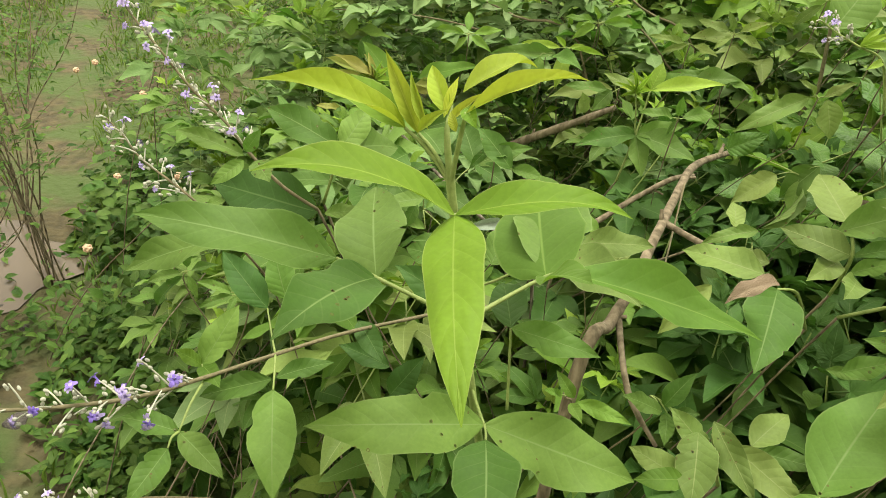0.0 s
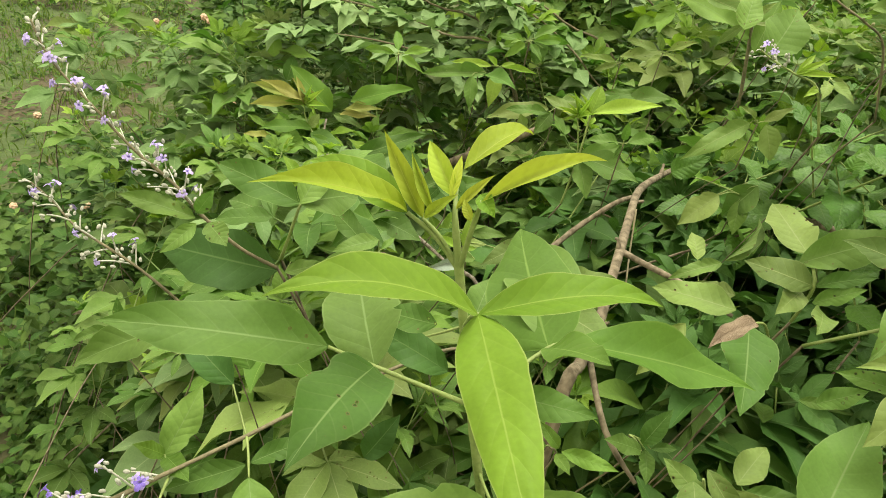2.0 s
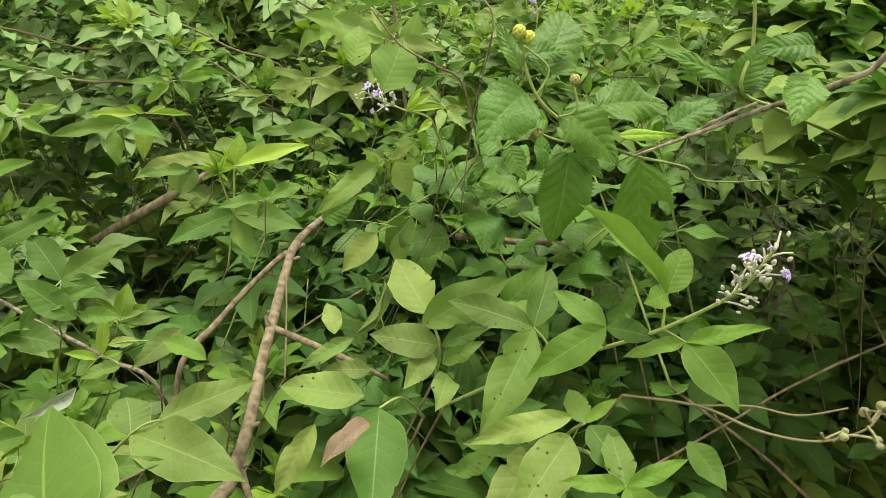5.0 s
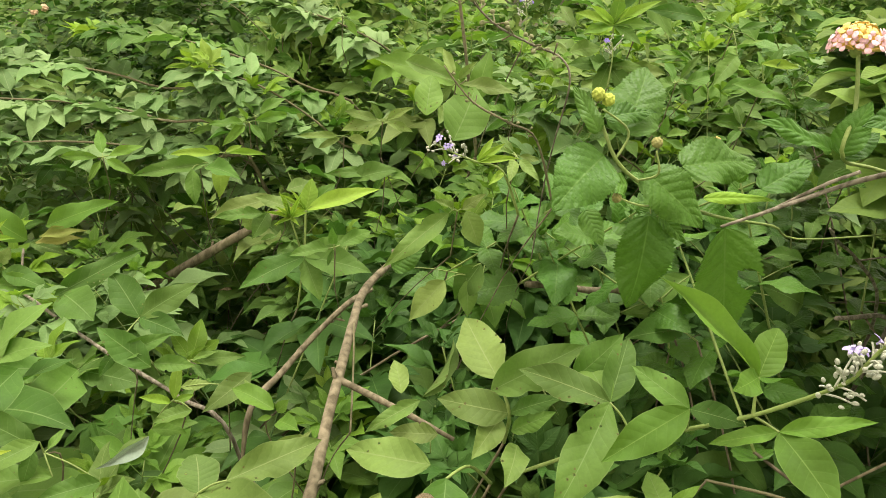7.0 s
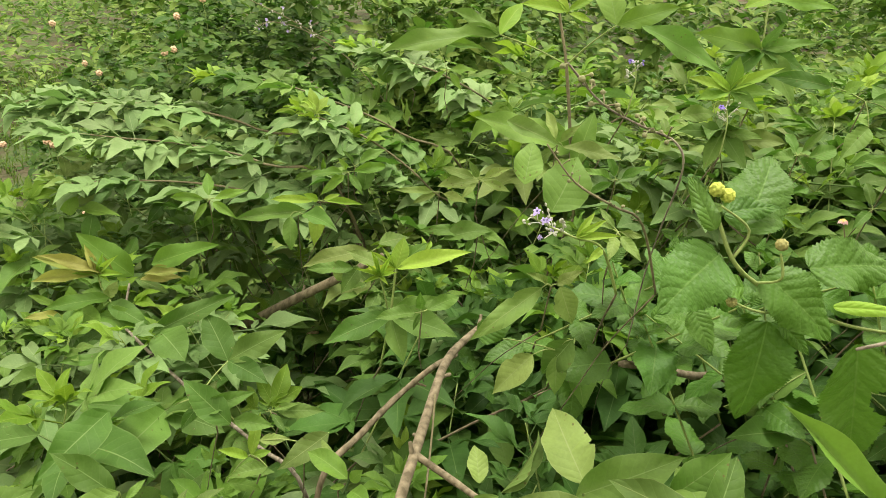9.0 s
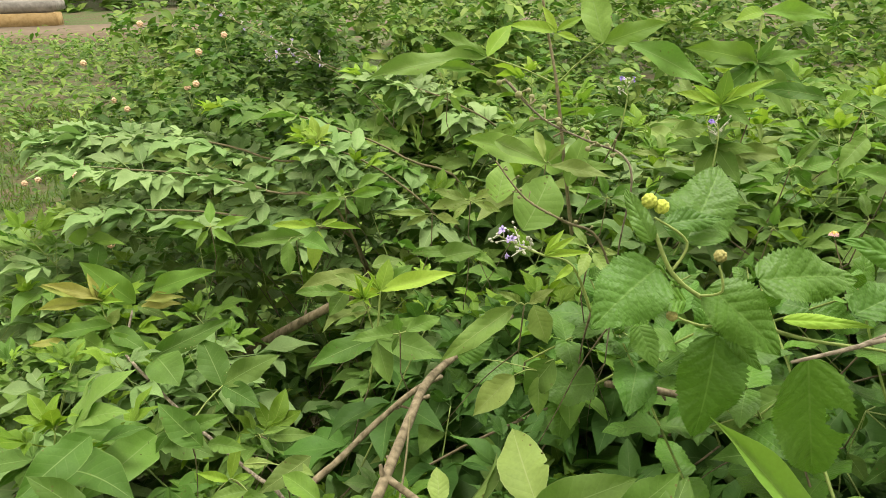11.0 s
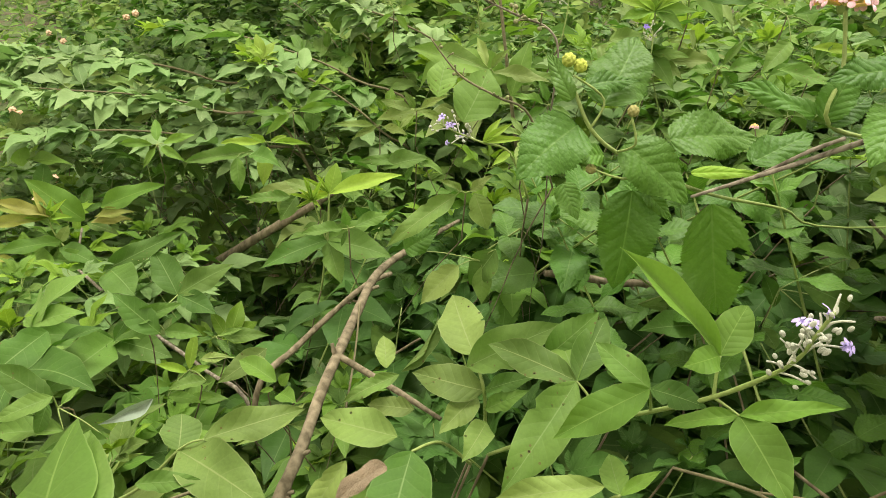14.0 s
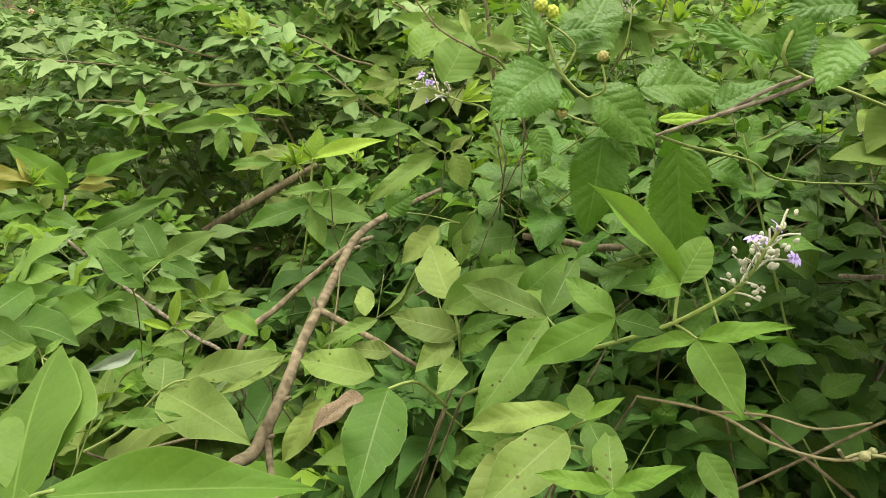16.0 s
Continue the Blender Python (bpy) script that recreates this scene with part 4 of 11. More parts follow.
leaf(s, (0.109, 0.512, 0.943), (0.111, 0.544, 0.951), (0.21, -0.23, 0.95), 0.95, "pale", 0.04, 0.1, "oval", 1)
leaf(s, (0.109, 0.512, 0.943), (0.174, 0.435, 0.941), (-0.29, -0.27, 0.92), 0.4, "pale", 0.05, 0.12, "chaste", 2)
leaf(s, (0.073, 0.63, 0.903), (0.031, 0.6, 0.909), (0.25, -0.9, 0.4), 0.24, "underside", 0.06, 0.3, "lance", 3, "folded leaf showing its whitish felted underside")
leaf(s, (0.08, 0.488, 0.941), (0.129, 0.474, 0.944), (-0.16, -0.43, 0.89), 0.3, "mature", 0.05, 0.12, "chaste", 0)
settle(s, (0.326, 0.538, -0.02))

s = root("chaste_tree_shoot", "chaste tree shoot with a bronze-tinged tip on an arching brown stem", "shrub shoot")
stem(s, [(-0.083, 1.139, 0.854), (-0.088, 1.086, 0.82), (-0.062, 1.017, 0.833), (0.022, 0.916, 0.795), (0.094, 0.844, 0.762), (0.147, 0.786, 0.723), (0.172, 0.836, 0.351), (0.197, 0.886, -0.02)], [0.0016, 0.0019, 0.0023, 0.0026, 0.0027, 0.0027, 0.0028, 0.003], "dead", "stem", "arching grey-brown stem")
stem(s, [(0.022, 0.916, 0.795), (0.041, 0.94, 0.808), (0.06, 0.963, 0.814)], [0.0013, 0.0011, 0.001], "stem", "petiole", sides=5)
leaf(s, (0.06, 0.963, 0.814), (0.032, 1.019, 0.861), (0.05, -0.63, 0.78), 0.55, "mature", 0.05, 0.12, "chaste", 1)
leaf(s, (0.06, 0.963, 0.814), (0.141, 0.98, 0.841), (-0.08, -0.72, 0.69), 0.4, "mature", 0.05, 0.12, "chaste", 2)
leaf(s, (0.06, 0.963, 0.814), (0.111, 0.919, 0.8), (-0.16, -0.46, 0.87), 0.45, "mature", 0.05, 0.12, "chaste", 3)
stem(s, [(-0.062, 1.017, 0.833), (-0.048, 1.002, 0.826), (-0.035, 0.987, 0.812)], [0.0012, 0.001, 0.0009], "stem", "petiole", sides=5)
leaf(s, (-0.039, 1.014, 0.84), (0.077, 1.039, 0.875), (-0.04, -0.75, 0.66), 0.25, "mature", 0.05, 0.12, "chaste", 1)
leaf(s, (-0.027, 1.004, 0.848), (0.008, 0.95, 0.83), (-0.13, -0.39, 0.91), 0.75, "mature", 0.05, 0.12, "chaste", 2)
leaf(s, (-0.069, 0.987, 0.819), (-0.153, 0.989, 0.825), (0.06, -0.48, 0.88), 0.25, "mature", 0.05, 0.12, "chaste", 3)
stem(s, [(0.022, 0.916, 0.795), (0.006, 0.892, 0.81), (-0.01, 0.867, 0.819)], [0.0012, 0.001, 0.0009], "stem", "petiole", sides=5)
leaf(s, (-0.01, 0.867, 0.819), (-0.114, 0.872, 0.844), (0.17, -0.54, 0.83), 0.28, "mature", 0.05, 0.12, "chaste", 1)
leaf(s, (-0.01, 0.867, 0.819), (-0.064, 0.743, 0.843), (0.63, -0.13, 0.77), 0.36, "mature", 0.05, 0.12, "chaste", 2)
leaf(s, (-0.01, 0.867, 0.819), (0.058, 0.838, 0.797), (0.03, -0.56, 0.83), 0.5, "mature", 0.05, 0.12, "chaste", 3)
leaf(s, (-0.037, 0.753, 0.917), (-0.082, 0.67, 0.916), (0.56, -0.31, 0.76), 0.4, "mature", 0.05, 0.12, "chaste", 0)
leaf(s, (-0.022, 0.665, 0.892), (-0.069, 0.679, 0.938), (0.44, -0.64, 0.63), 0.4, "mature", 0.05, 0.12, "chaste", 1)
leaf(s, (-0.074, 1.133, 0.869), (-0.141, 1.143, 0.942), (0.39, -0.8, 0.47), 0.42, "fresh", 0.05, 0.12, "chaste", 2)
stem(s, [(-0.118, 1.119, 0.886), (-0.114, 1.114, 0.858), (-0.086, 1.086, 0.82)], [0.001, 0.0012, 0.0014], "stem", "side_shoot", sides=5)
leaf(s, (-0.118, 1.119, 0.886), (-0.205, 1.142, 0.91), (0, -0.7, 0.71), 0.22, "bronze", 0.06, 0.25, "lance", 0)
leaf(s, (-0.118, 1.119, 0.886), (-0.209, 1.126, 0.878), (-0.12, -0.77, 0.63), 0.22, "bronze", 0.06, 0.25, "lance", 1)
leaf(s, (-0.118, 1.119, 0.886), (-0.131, 1.133, 0.928), (0.33, -0.86, 0.39), 0.28, "bronze", 0.06, 0.25, "lance", 2)
leaf(s, (-0.118, 1.119, 0.886), (-0.085, 1.114, 0.915), (-0.33, -0.91, 0.24), 0.2, "light", 0.06, 0.25, "lance", 3)
leaf(s, (-0.118, 1.119, 0.886), (-0.079, 1.099, 0.891), (-0.38, -0.6, 0.7), 0.25, "light", 0.06, 0.25, "lance", 0)
leaf(s, (-0.118, 1.119, 0.886), (-0.151, 1.117, 0.89), (0.1, -0.76, 0.64), 0.25, "light", 0.06, 0.25, "lance", 1)
leaf(s, (-0.118, 1.119, 0.886), (-0.105, 1.121, 0.919), (0.02, -1, 0.07), 0.18, "light", 0.06, 0.25, "lance", 2)
leaf(s, (-0.118, 1.119, 0.886), (-0.119, 1.122, 0.913), (0.32, -0.94, 0.13), 0.2, "bronze", 0.06, 0.25, "lance", 3)
leaf(s, (-0.118, 1.119, 0.886), (-0.098, 1.098, 0.88), (-0.17, -0.43, 0.89), 0.2, "light", 0.06, 0.25, "lance", 0)
leaf(s, (-0.161, 1.111, 0.832), (-0.161, 1.129, 0.865), (0.31, -0.84, 0.45), 0.55, "fresh", 0.05, 0.12, "chaste", 1)
leaf(s, (-0.156, 1.112, 0.835), (-0.114, 1.073, 0.826), (-0.22, -0.42, 0.88), 0.5, "fresh", 0.05, 0.12, "chaste", 2)
leaf(s, (-0.11, 1.108, 0.849), (-0.093, 1.116, 0.872), (0.09, -0.96, 0.27), 0.55, "pale", 0.05, 0.12, "chaste", 3)
leaf(s, (-0.124, 1.099, 0.827), (-0.037, 1.042, 0.827), (-0.25, -0.38, 0.89), 0.32, "fresh", 0.05, 0.12, "chaste", 0)
leaf(s, (-0.071, 1.13, 0.866), (-0.021, 1.09, 0.857), (-0.17, -0.39, 0.9), 0.28, "pale", 0.05, 0.12, "chaste", 1)
leaf(s, (-0.055, 1.112, 0.882), (0.012, 1.079, 0.896), (-0.39, -0.47, 0.79), 0.2, "bronze", 0.05, 0.12, "chaste", 2)
leaf(s, (-0.171, 1.094, 0.838), (-0.211, 1.075, 0.848), (0.44, -0.51, 0.74), 0.3, "bronze", 0.05, 0.12, "chaste", 3)
leaf(s, (-0.174, 1.099, 0.847), (-0.207, 1.098, 0.872), (0.49, -0.61, 0.62), 0.3, "fresh", 0.05, 0.12, "chaste", 0)
leaf(s, (-0.043, 1.116, 0.895), (0.058, 1.086, 0.932), (-0.42, -0.59, 0.69), 0.3, "fresh", 0.05, 0.12, "chaste", 1)
leaf(s, (-0.181, 1.278, 0.914), (-0.184, 1.302, 0.957), (0.29, -0.83, 0.48), 0.6, "fresh", 0.05, 0.12, "chaste", 2)
leaf(s, (-0.174, 1.282, 0.924), (-0.096, 1.238, 0.922), (-0.2, -0.39, 0.9), 0.22, "fresh", 0.05, 0.12, "chaste", 3)
leaf(s, (-0.157, 1.254, 0.88), (-0.146, 1.273, 0.921), (0.25, -0.9, 0.36), 0.6, "mature", 0.05, 0.12, "chaste", 0)
leaf(s, (-0.101, 1.122, 0.88), (-0.187, 1.111, 0.926), (0.44, -0.61, 0.66), 0.2, "bronze", 0.05, 0.12, "chaste", 1)
leaf(s, (-0.097, 1.121, 0.88), (-0.14, 1.153, 0.918), (0.11, -0.7, 0.71), 0.25, "bronze", 0.05, 0.3, "lance", 2)
leaf(s, (-0.061, 1.11, 0.875), (0.001, 1.095, 0.878), (-0.15, -0.48, 0.86), 0.3, "bronze", 0.05, 0.12, "chaste", 3)
leaf(s, (-0.106, 1.107, 0.85), (-0.186, 1.074, 0.858), (0.28, -0.47, 0.84), 0.3, "fresh", 0.05, 0.12, "chaste", 0)
leaf(s, (-0.107, 1.104, 0.843), (-0.046, 1.045, 0.829), (-0.12, -0.35, 0.93), 0.35, "mature", 0.05, 0.12, "chaste", 1)
settle(s, (0.197, 0.886, -0.02))

s = root("chaste_tree_shoot", "small upright chaste tree shoot with light green tip leaves", "shrub shoot")
stem(s, [(0.276, 0.876, 0.98), (0.267, 0.864, 0.922), (0.252, 0.854, 0.854), (0.252, 0.904, 0.417), (0.252, 0.954, -0.02)], [0.0012, 0.0016, 0.0016, 0.0016, 0.0016], "stem", "stem")
stem(s, [(0.254, 0.863, 0.979), (0.259, 0.861, 0.956), (0.265, 0.863, 0.924)], [0.001, 0.0011, 0.0012], "stem", "side_shoot", sides=5)
leaf(s, (0.254, 0.863, 0.979), (0.224, 0.866, 0.991), (0.18, -0.76, 0.63), 0.16, "light", 0.06, 0.3, "lance", 2)
leaf(s, (0.254, 0.863, 0.979), (0.232, 0.856, 0.976), (0.12, -0.68, 0.73), 0.2, "light", 0.06, 0.3, "lance", 3)
leaf(s, (0.254, 0.863, 0.979), (0.245, 0.872, 1.012), (0.1, -0.95, 0.29), 0.16, "light", 0.06, 0.3, "lance", 0)
leaf(s, (0.254, 0.863, 0.979), (0.271, 0.864, 1.01), (-0.38, -0.89, 0.23), 0.16, "light", 0.06, 0.3, "lance", 1)
leaf(s, (0.254, 0.863, 0.979), (0.274, 0.852, 0.988), (-0.6, -0.54, 0.59), 0.25, "light", 0.06, 0.3, "lance", 2)
leaf(s, (0.254, 0.863, 0.979), (0.251, 0.867, 1.006), (0.02, -0.99, 0.14), 0.14, "light", 0.06, 0.3, "lance", 3)
leaf(s, (0.254, 0.863, 0.979), (0.237, 0.866, 0.997), (0.3, -0.86, 0.42), 0.16, "light", 0.06, 0.3, "lance", 0)
leaf(s, (0.254, 0.863, 0.979), (0.262, 0.847, 0.974), (-0.24, -0.37, 0.9), 0.25, "light", 0.06, 0.3, "lance", 1)
leaf(s, (0.277, 0.906, 0.962), (0.224, 0.931, 0.982), (-0.01, -0.65, 0.76), 0.36, "pale", 0.05, 0.12, "chaste", 2)
leaf(s, (0.23, 0.919, 0.963), (0.172, 0.933, 0.96), (-0.18, -0.61, 0.77), 0.3, "mature", 0.05, 0.12, "chaste", 3)
leaf(s, (0.238, 0.927, 0.96), (0.212, 0.908, 0.935), (0.04, -0.82, 0.57), 0.55, "mature", 0.05, 0.12, "chaste", 0)
leaf(s, (0.276, 0.876, 0.98), (0.291, 0.896, 1.013), (-0.05, -0.84, 0.53), 0.5, "light", 0.05, 0.12, "chaste", 1)
leaf(s, (0.276, 0.876, 0.98), (0.37, 0.867, 0.998), (-0.2, -0.63, 0.75), 0.22, "light", 0.05, 0.12, "chaste", 2)
leaf(s, (0.276, 0.876, 0.98), (0.236, 0.88, 0.98), (-0.06, -0.63, 0.77), 0.25, "tip", 0.05, 0.12, "chaste", 3)
leaf(s, (0.276, 0.876, 0.98), (0.247, 0.898, 0.997), (-0.17, -0.72, 0.67), 0.14, "light", 0.05, 0.3, "lance", 0)
leaf(s, (0.276, 0.876, 0.98), (0.263, 0.897, 1.001), (-0.1, -0.74, 0.66), 0.14, "light", 0.05, 0.3, "lance", 1)
leaf(s, (0.276, 0.876, 0.98), (0.322, 0.903, 0.998), (0.13, -0.7, 0.7), 0.35, "fresh", 0.05, 0.12, "chaste", 2)
leaf(s, (0.276, 0.876, 0.98), (0.234, 0.855, 0.975), (0.22, -0.62, 0.75), 0.14, "light", 0.05, 0.3, "lance", 3)
leaf(s, (0.267, 0.864, 0.922), (0.331, 0.868, 0.938), (-0.11, -0.77, 0.63), 0.38, "mature", 0.05, 0.12, "chaste", 0)
leaf(s, (0.267, 0.864, 0.922), (0.181, 0.833, 0.911), (0.1, -0.56, 0.82), 0.34, "mature", 0.05, 0.12, "chaste", 1)
leaf(s, (0.267, 0.864, 0.922), (0.343, 0.824, 0.905), (-0.12, -0.57, 0.82), 0.42, "mature", 0.05, 0.12, "chaste", 2)
leaf(s, (0.267, 0.864, 0.922), (0.241, 0.883, 0.924), (-0.33, -0.52, 0.79), 0.4, "mature", 0.05, 0.12, "chaste", 3)
leaf(s, (0.267, 0.864, 0.922), (0.276, 0.825, 0.877), (-0.06, -0.76, 0.64), 0.45, "mature", 0.05, 0.12, "chaste", 0)
settle(s, (0.252, 0.954, -0.02))

s = root("bare_branch", "crooked brown woody branch running up through the leaves", "branch")
stem(s, [(0.117, 0.427, -0.02), (0.127, 0.437, 0.415), (0.137, 0.447, 0.85), (0.172, 0.498, 0.874), (0.188, 0.521, 0.885), (0.202, 0.543, 0.895), (0.225, 0.588, 0.911), (0.246, 0.629, 0.917), (0.276, 0.688, 0.924), (0.311, 0.752, 0.929), (0.37, 0.819, 0.92), (0.461, 0.92, 0.895)], [0.0075, 0.007, 0.0062, 0.0058, 0.0056, 0.0055, 0.0053, 0.0051, 0.005, 0.0047, 0.004, 0.0026], "bark", "stem", knots=0.05, sides=10)
stem(s, [(0.246, 0.629, 0.917), (0.263, 0.604, 0.917), (0.291, 0.555, 0.921), (0.32, 0.518, 0.914)], [0.0036, 0.0034, 0.003, 0.002], "bark", "side_twig", sides=7)
stem(s, [(0.182, 0.513, 0.881), (0.186, 0.447, 0.842), (0.215, 0.421, 0.801)], [0.0032, 0.003, 0.002], "bark", "side_twig", sides=7)
stubs(s, [(0.172, 0.498, 0.874), (0.202, 0.543, 0.895), (0.246, 0.629, 0.917), (0.311, 0.752, 0.929), (0.37, 0.819, 0.92)], 6, 0.0042, 4)
settle(s, (0.117, 0.427, -0.02))

s = root("bare_branch", "thin brown branch behind the crooked one", "branch")
stem(s, [(0.128, 0.701, -0.02), (0.148, 0.681, 0.783), (0.166, 0.695, 0.848), (0.207, 0.726, 0.862), (0.251, 0.758, 0.877), (0.3, 0.78, 0.898), (0.336, 0.803, 0.895)], [0.0012, 0.0016, 0.0038, 0.0038, 0.0036, 0.0034, 0.003], "bark", "stem", sides=7)
stubs(s, [(0.166, 0.695, 0.848), (0.251, 0.758, 0.877), (0.336, 0.803, 0.895)], 3, 0.0026, 5)
settle(s, (0.128, 0.701, -0.02))

s = root("bare_branch", "dark brown branch half hidden in the thicket", "branch")
stem(s, [(-0.912, 1.656, -0.02), (-0.406, 1.437, 0.351), (0.1, 1.218, 0.722), (0.187, 1.18, 0.785), (0.247, 1.151, 0.828), (0.307, 1.141, 0.863)], [0.01, 0.009, 0.0085, 0.008, 0.007, 0.005], "bark", "stem", sides=7)
stubs(s, [(0.1, 1.218, 0.722), (0.187, 1.18, 0.785), (0.307, 1.141, 0.863)], 3, 0.005, 6)
settle(s, (-0.912, 1.656, -0.02))

s = root("bare_branch", "short reddish brown dead stick in the shade", "branch")
stem(s, [(0.506, 0.720, 0.915), (0.552, 0.716, 0.904), (0.600, 0.710, 0.890), (0.650, 0.705, 0.878), (0.75, 0.72, 0.78), (0.862, 0.85, -0.02)], [0.0042, 0.0046, 0.0048, 0.005, 0.005, 0.006], "bark", "stem", sides=7)
stubs(s, [(0.506, 0.720, 0.915), (0.600, 0.710, 0.890), (0.650, 0.705, 0.878)], 3, 0.0034, 7)
settle(s, (0.862, 0.85, -0.02))

s = root("bare_branch", "thin grey upright twig beside the crooked branch", "branch")
stem(s, [(0.279, 0.683, 0.939), (0.266, 0.646, 0.907), (0.246, 0.591, 0.882), (0.246, 0.641, -0.02)], [0.0011, 0.0011, 0.0011, 0.0011], "twig", "stem")
settle(s, (0.246, 0.641, -0.02))

s = root("lantana_shoot", "lantana shoot with broad wrinkled toothed leaves and budding heads", "shrub shoot")
stem(s, [(0.406, 0.491, 1.203), (0.415, 0.482, 1.18), (0.435, 0.479, 1.162), (0.474, 0.474, 1.14), (0.522, 0.474, 1.12), (0.59, 0.48, 1.098), (0.679, 0.495, 1.061), (1.029, 0.495, 1.021), (1.379, 0.595, -0.02)], [0.0012, 0.0014, 0.0015, 0.0015, 0.0014, 0.0012, 0.001, 0.001, 0.001], "stem", "stem")
leaf(s, (0.407, 0.485, 1.182), (0.357, 0.466, 1.156), (-0.12, -0.68, 0.73), 0.74, "lantana", 0.06, 0.15, "lantana", 1)
leaf(s, (0.441, 0.48, 1.167), (0.478, 0.45, 1.13), (-0.22, -0.86, 0.47), 0.6, "lantana", 0.06, 0.15, "lantana", 2)
leaf(s, (0.481, 0.486, 1.164), (0.557, 0.485, 1.156), (0.07, -0.66, 0.75), 0.5, "lantana", 0.06, 0.15, "lantana", 3)
leaf(s, (0.514, 0.44, 1.16), (0.565, 0.445, 1.173), (-0.17, -0.47, 0.87), 0.48, "lantana", 0.06, 0.15, "lantana", 0)
leaf(s, (0.433, 0.5, 1.189), (0.479, 0.542, 1.224), (-0.12, -0.55, 0.83), 0.62, "lantana", 0.06, 0.15, "lantana", 1)
leaf(s, (0.416, 0.5, 1.203), (0.46, 0.501, 1.203), (0, -0.53, 0.85), 0.36, "lantana", 0.06, 0.15, "lantana", 2)
leaf(s, (0.45, 0.476, 1.133), (0.444, 0.474, 1.053), (-0.40, -0.90, 0.10), 0.54, "lantana", 0.06, 0.15, "lantana", 3)
leaf(s, (0.490, 0.441, 1.133), (0.512, 0.437, 1.040), (-0.50, -0.85, 0.05), 0.47, "lantana", 0.06, 0.15, "bitten", 0)
leaf(s, (0.486, 0.463, 1.147), (0.532, 0.44, 1.148), (-0.26, -0.47, 0.84), 0.2, "light", 0.06, 0.15, "lantana", 1)
leaf(s, (0.424, 0.476, 1.162), (0.393, 0.474, 1.166), (0.13, -0.72, 0.68), 0.5, "lantana", 0.06, 0.15, "lantana", 2)
leaf(s, (0.458, 0.475, 1.133), (0.475, 0.459, 1.113), (-0.3, -0.86, 0.41), 0.4, "lantana", 0.06, 0.15, "lantana", 3)
leaf(s, (0.403, 0.489, 1.198), (0.396, 0.517, 1.224), (-0.47, -0.66, 0.58), 0.35, "lantana", 0.06, 0.15, "lantana", 0)
leaf(s, (0.403, 0.491, 1.138), (0.406, 0.469, 1.119), (-0.43, -0.61, 0.67), 0.6, "lantana", 0.06, 0.15, "lantana", 1)
stem(s, [(0.415, 0.482, 1.18), (0.424, 0.484, 1.198), (0.402, 0.487, 1.215)], [0.001, 0.0009, 0.0008], "stem", "flower_stalk", sides=5)
lantana_head(s, (0.4, 0.492, 1.224), 0.0045, "bud")
lantana_head(s, (0.408, 0.491, 1.22), 0.0044, "bud")
stem(s, [(0.435, 0.479, 1.162), (0.44, 0.465, 1.172), (0.438, 0.469, 1.188)], [0.001, 0.0009, 0.0008], "stem", "flower_stalk", sides=5)
lantana_head(s, (0.439, 0.471, 1.193), 0.0038, "bud")
stem(s, [(0.474, 0.474, 1.14), (0.434, 0.466, 1.148), (0.413, 0.469, 1.156)], [0.001, 0.0009, 0.0008], "stem", "flower_stalk", sides=5)
lantana_head(s, (0.412, 0.47, 1.156), 0.0034, "bud")
settle(s, (1.379, 0.595, -0.02))

s = root("lantana_shoot", "lantana shoot carrying a round pink and yellow flower head", "shrub shoot")
stem(s, [(0.527, 0.411, 1.262), (0.526, 0.4, 1.23), (0.518, 0.392, 1.202), (0.61, 0.42, 1.169), (0.803, 0.427, 1.101), (1.153, 0.327, -0.02)], [0.0012, 0.0014, 0.0014, 0.0014, 0.0014, 0.0014], "stem", "stem")
lantana_head(s, (0.527, 0.413, 1.268), 0.0155, "open")
leaf(s, (0.511, 0.396, 1.206), (0.471, 0.425, 1.22), (-0.19, -0.63, 0.75), 0.3, "lantana", 0.08, 0.15, "lantana", 1)
leaf(s, (0.516, 0.393, 1.204), (0.532, 0.395, 1.236), (-0.73, -0.56, 0.39), 0.55, "lantana", 0.06, 0.15, "lantana", 2)
leaf(s, (0.518, 0.392, 1.202), (0.545, 0.392, 1.215), (-0.38, -0.46, 0.8), 0.6, "lantana", 0.06, 0.15, "lantana", 3)
leaf(s, (0.52, 0.396, 1.19), (0.531, 0.379, 1.185), (-0.57, -0.53, 0.62), 0.5, "lantana", 0.06, 0.15, "lantana", 0)
leaf(s, (0.509, 0.347, 1.244), (0.471, 0.356, 1.239), (-0.23, -0.62, 0.75), 0.5, "lantana", 0.06, 0.15, "lantana", 1)
leaf(s, (0.504, 0.34, 1.229), (0.476, 0.323, 1.206), (-0.4, -0.43, 0.81), 0.6, "lantana", 0.06, 0.15, "lantana", 2)
settle(s, (1.153, 0.327, -0.02))

s = root("dead_twig", "split dry grey-brown twig resting across the lantana", "twig")
stem(s, [(0.445, 0.406, 1.159), (0.465, 0.398, 1.168), (0.487, 0.392, 1.176), (0.517, 0.376, 1.193), (0.521, 0.316, 1.237), (0.587, 0.31, 1.267), (0.9, 0.3, 0.8), (0.95, 0.35, -0.02)], [0.0009, 0.0012, 0.0014, 0.0017, 0.002, 0.0025, 0.004, 0.005], "dead", "stem", sides=7)
stem(s, [(0.476, 0.397, 1.171), (0.492, 0.394, 1.178), (0.504, 0.386, 1.189), (0.518, 0.378, 1.198)], [0.0006, 0.0012, 0.0013, 0.0013], "dead", "splinter", sides=5)
settle(s, (0.95, 0.35, -0.02))

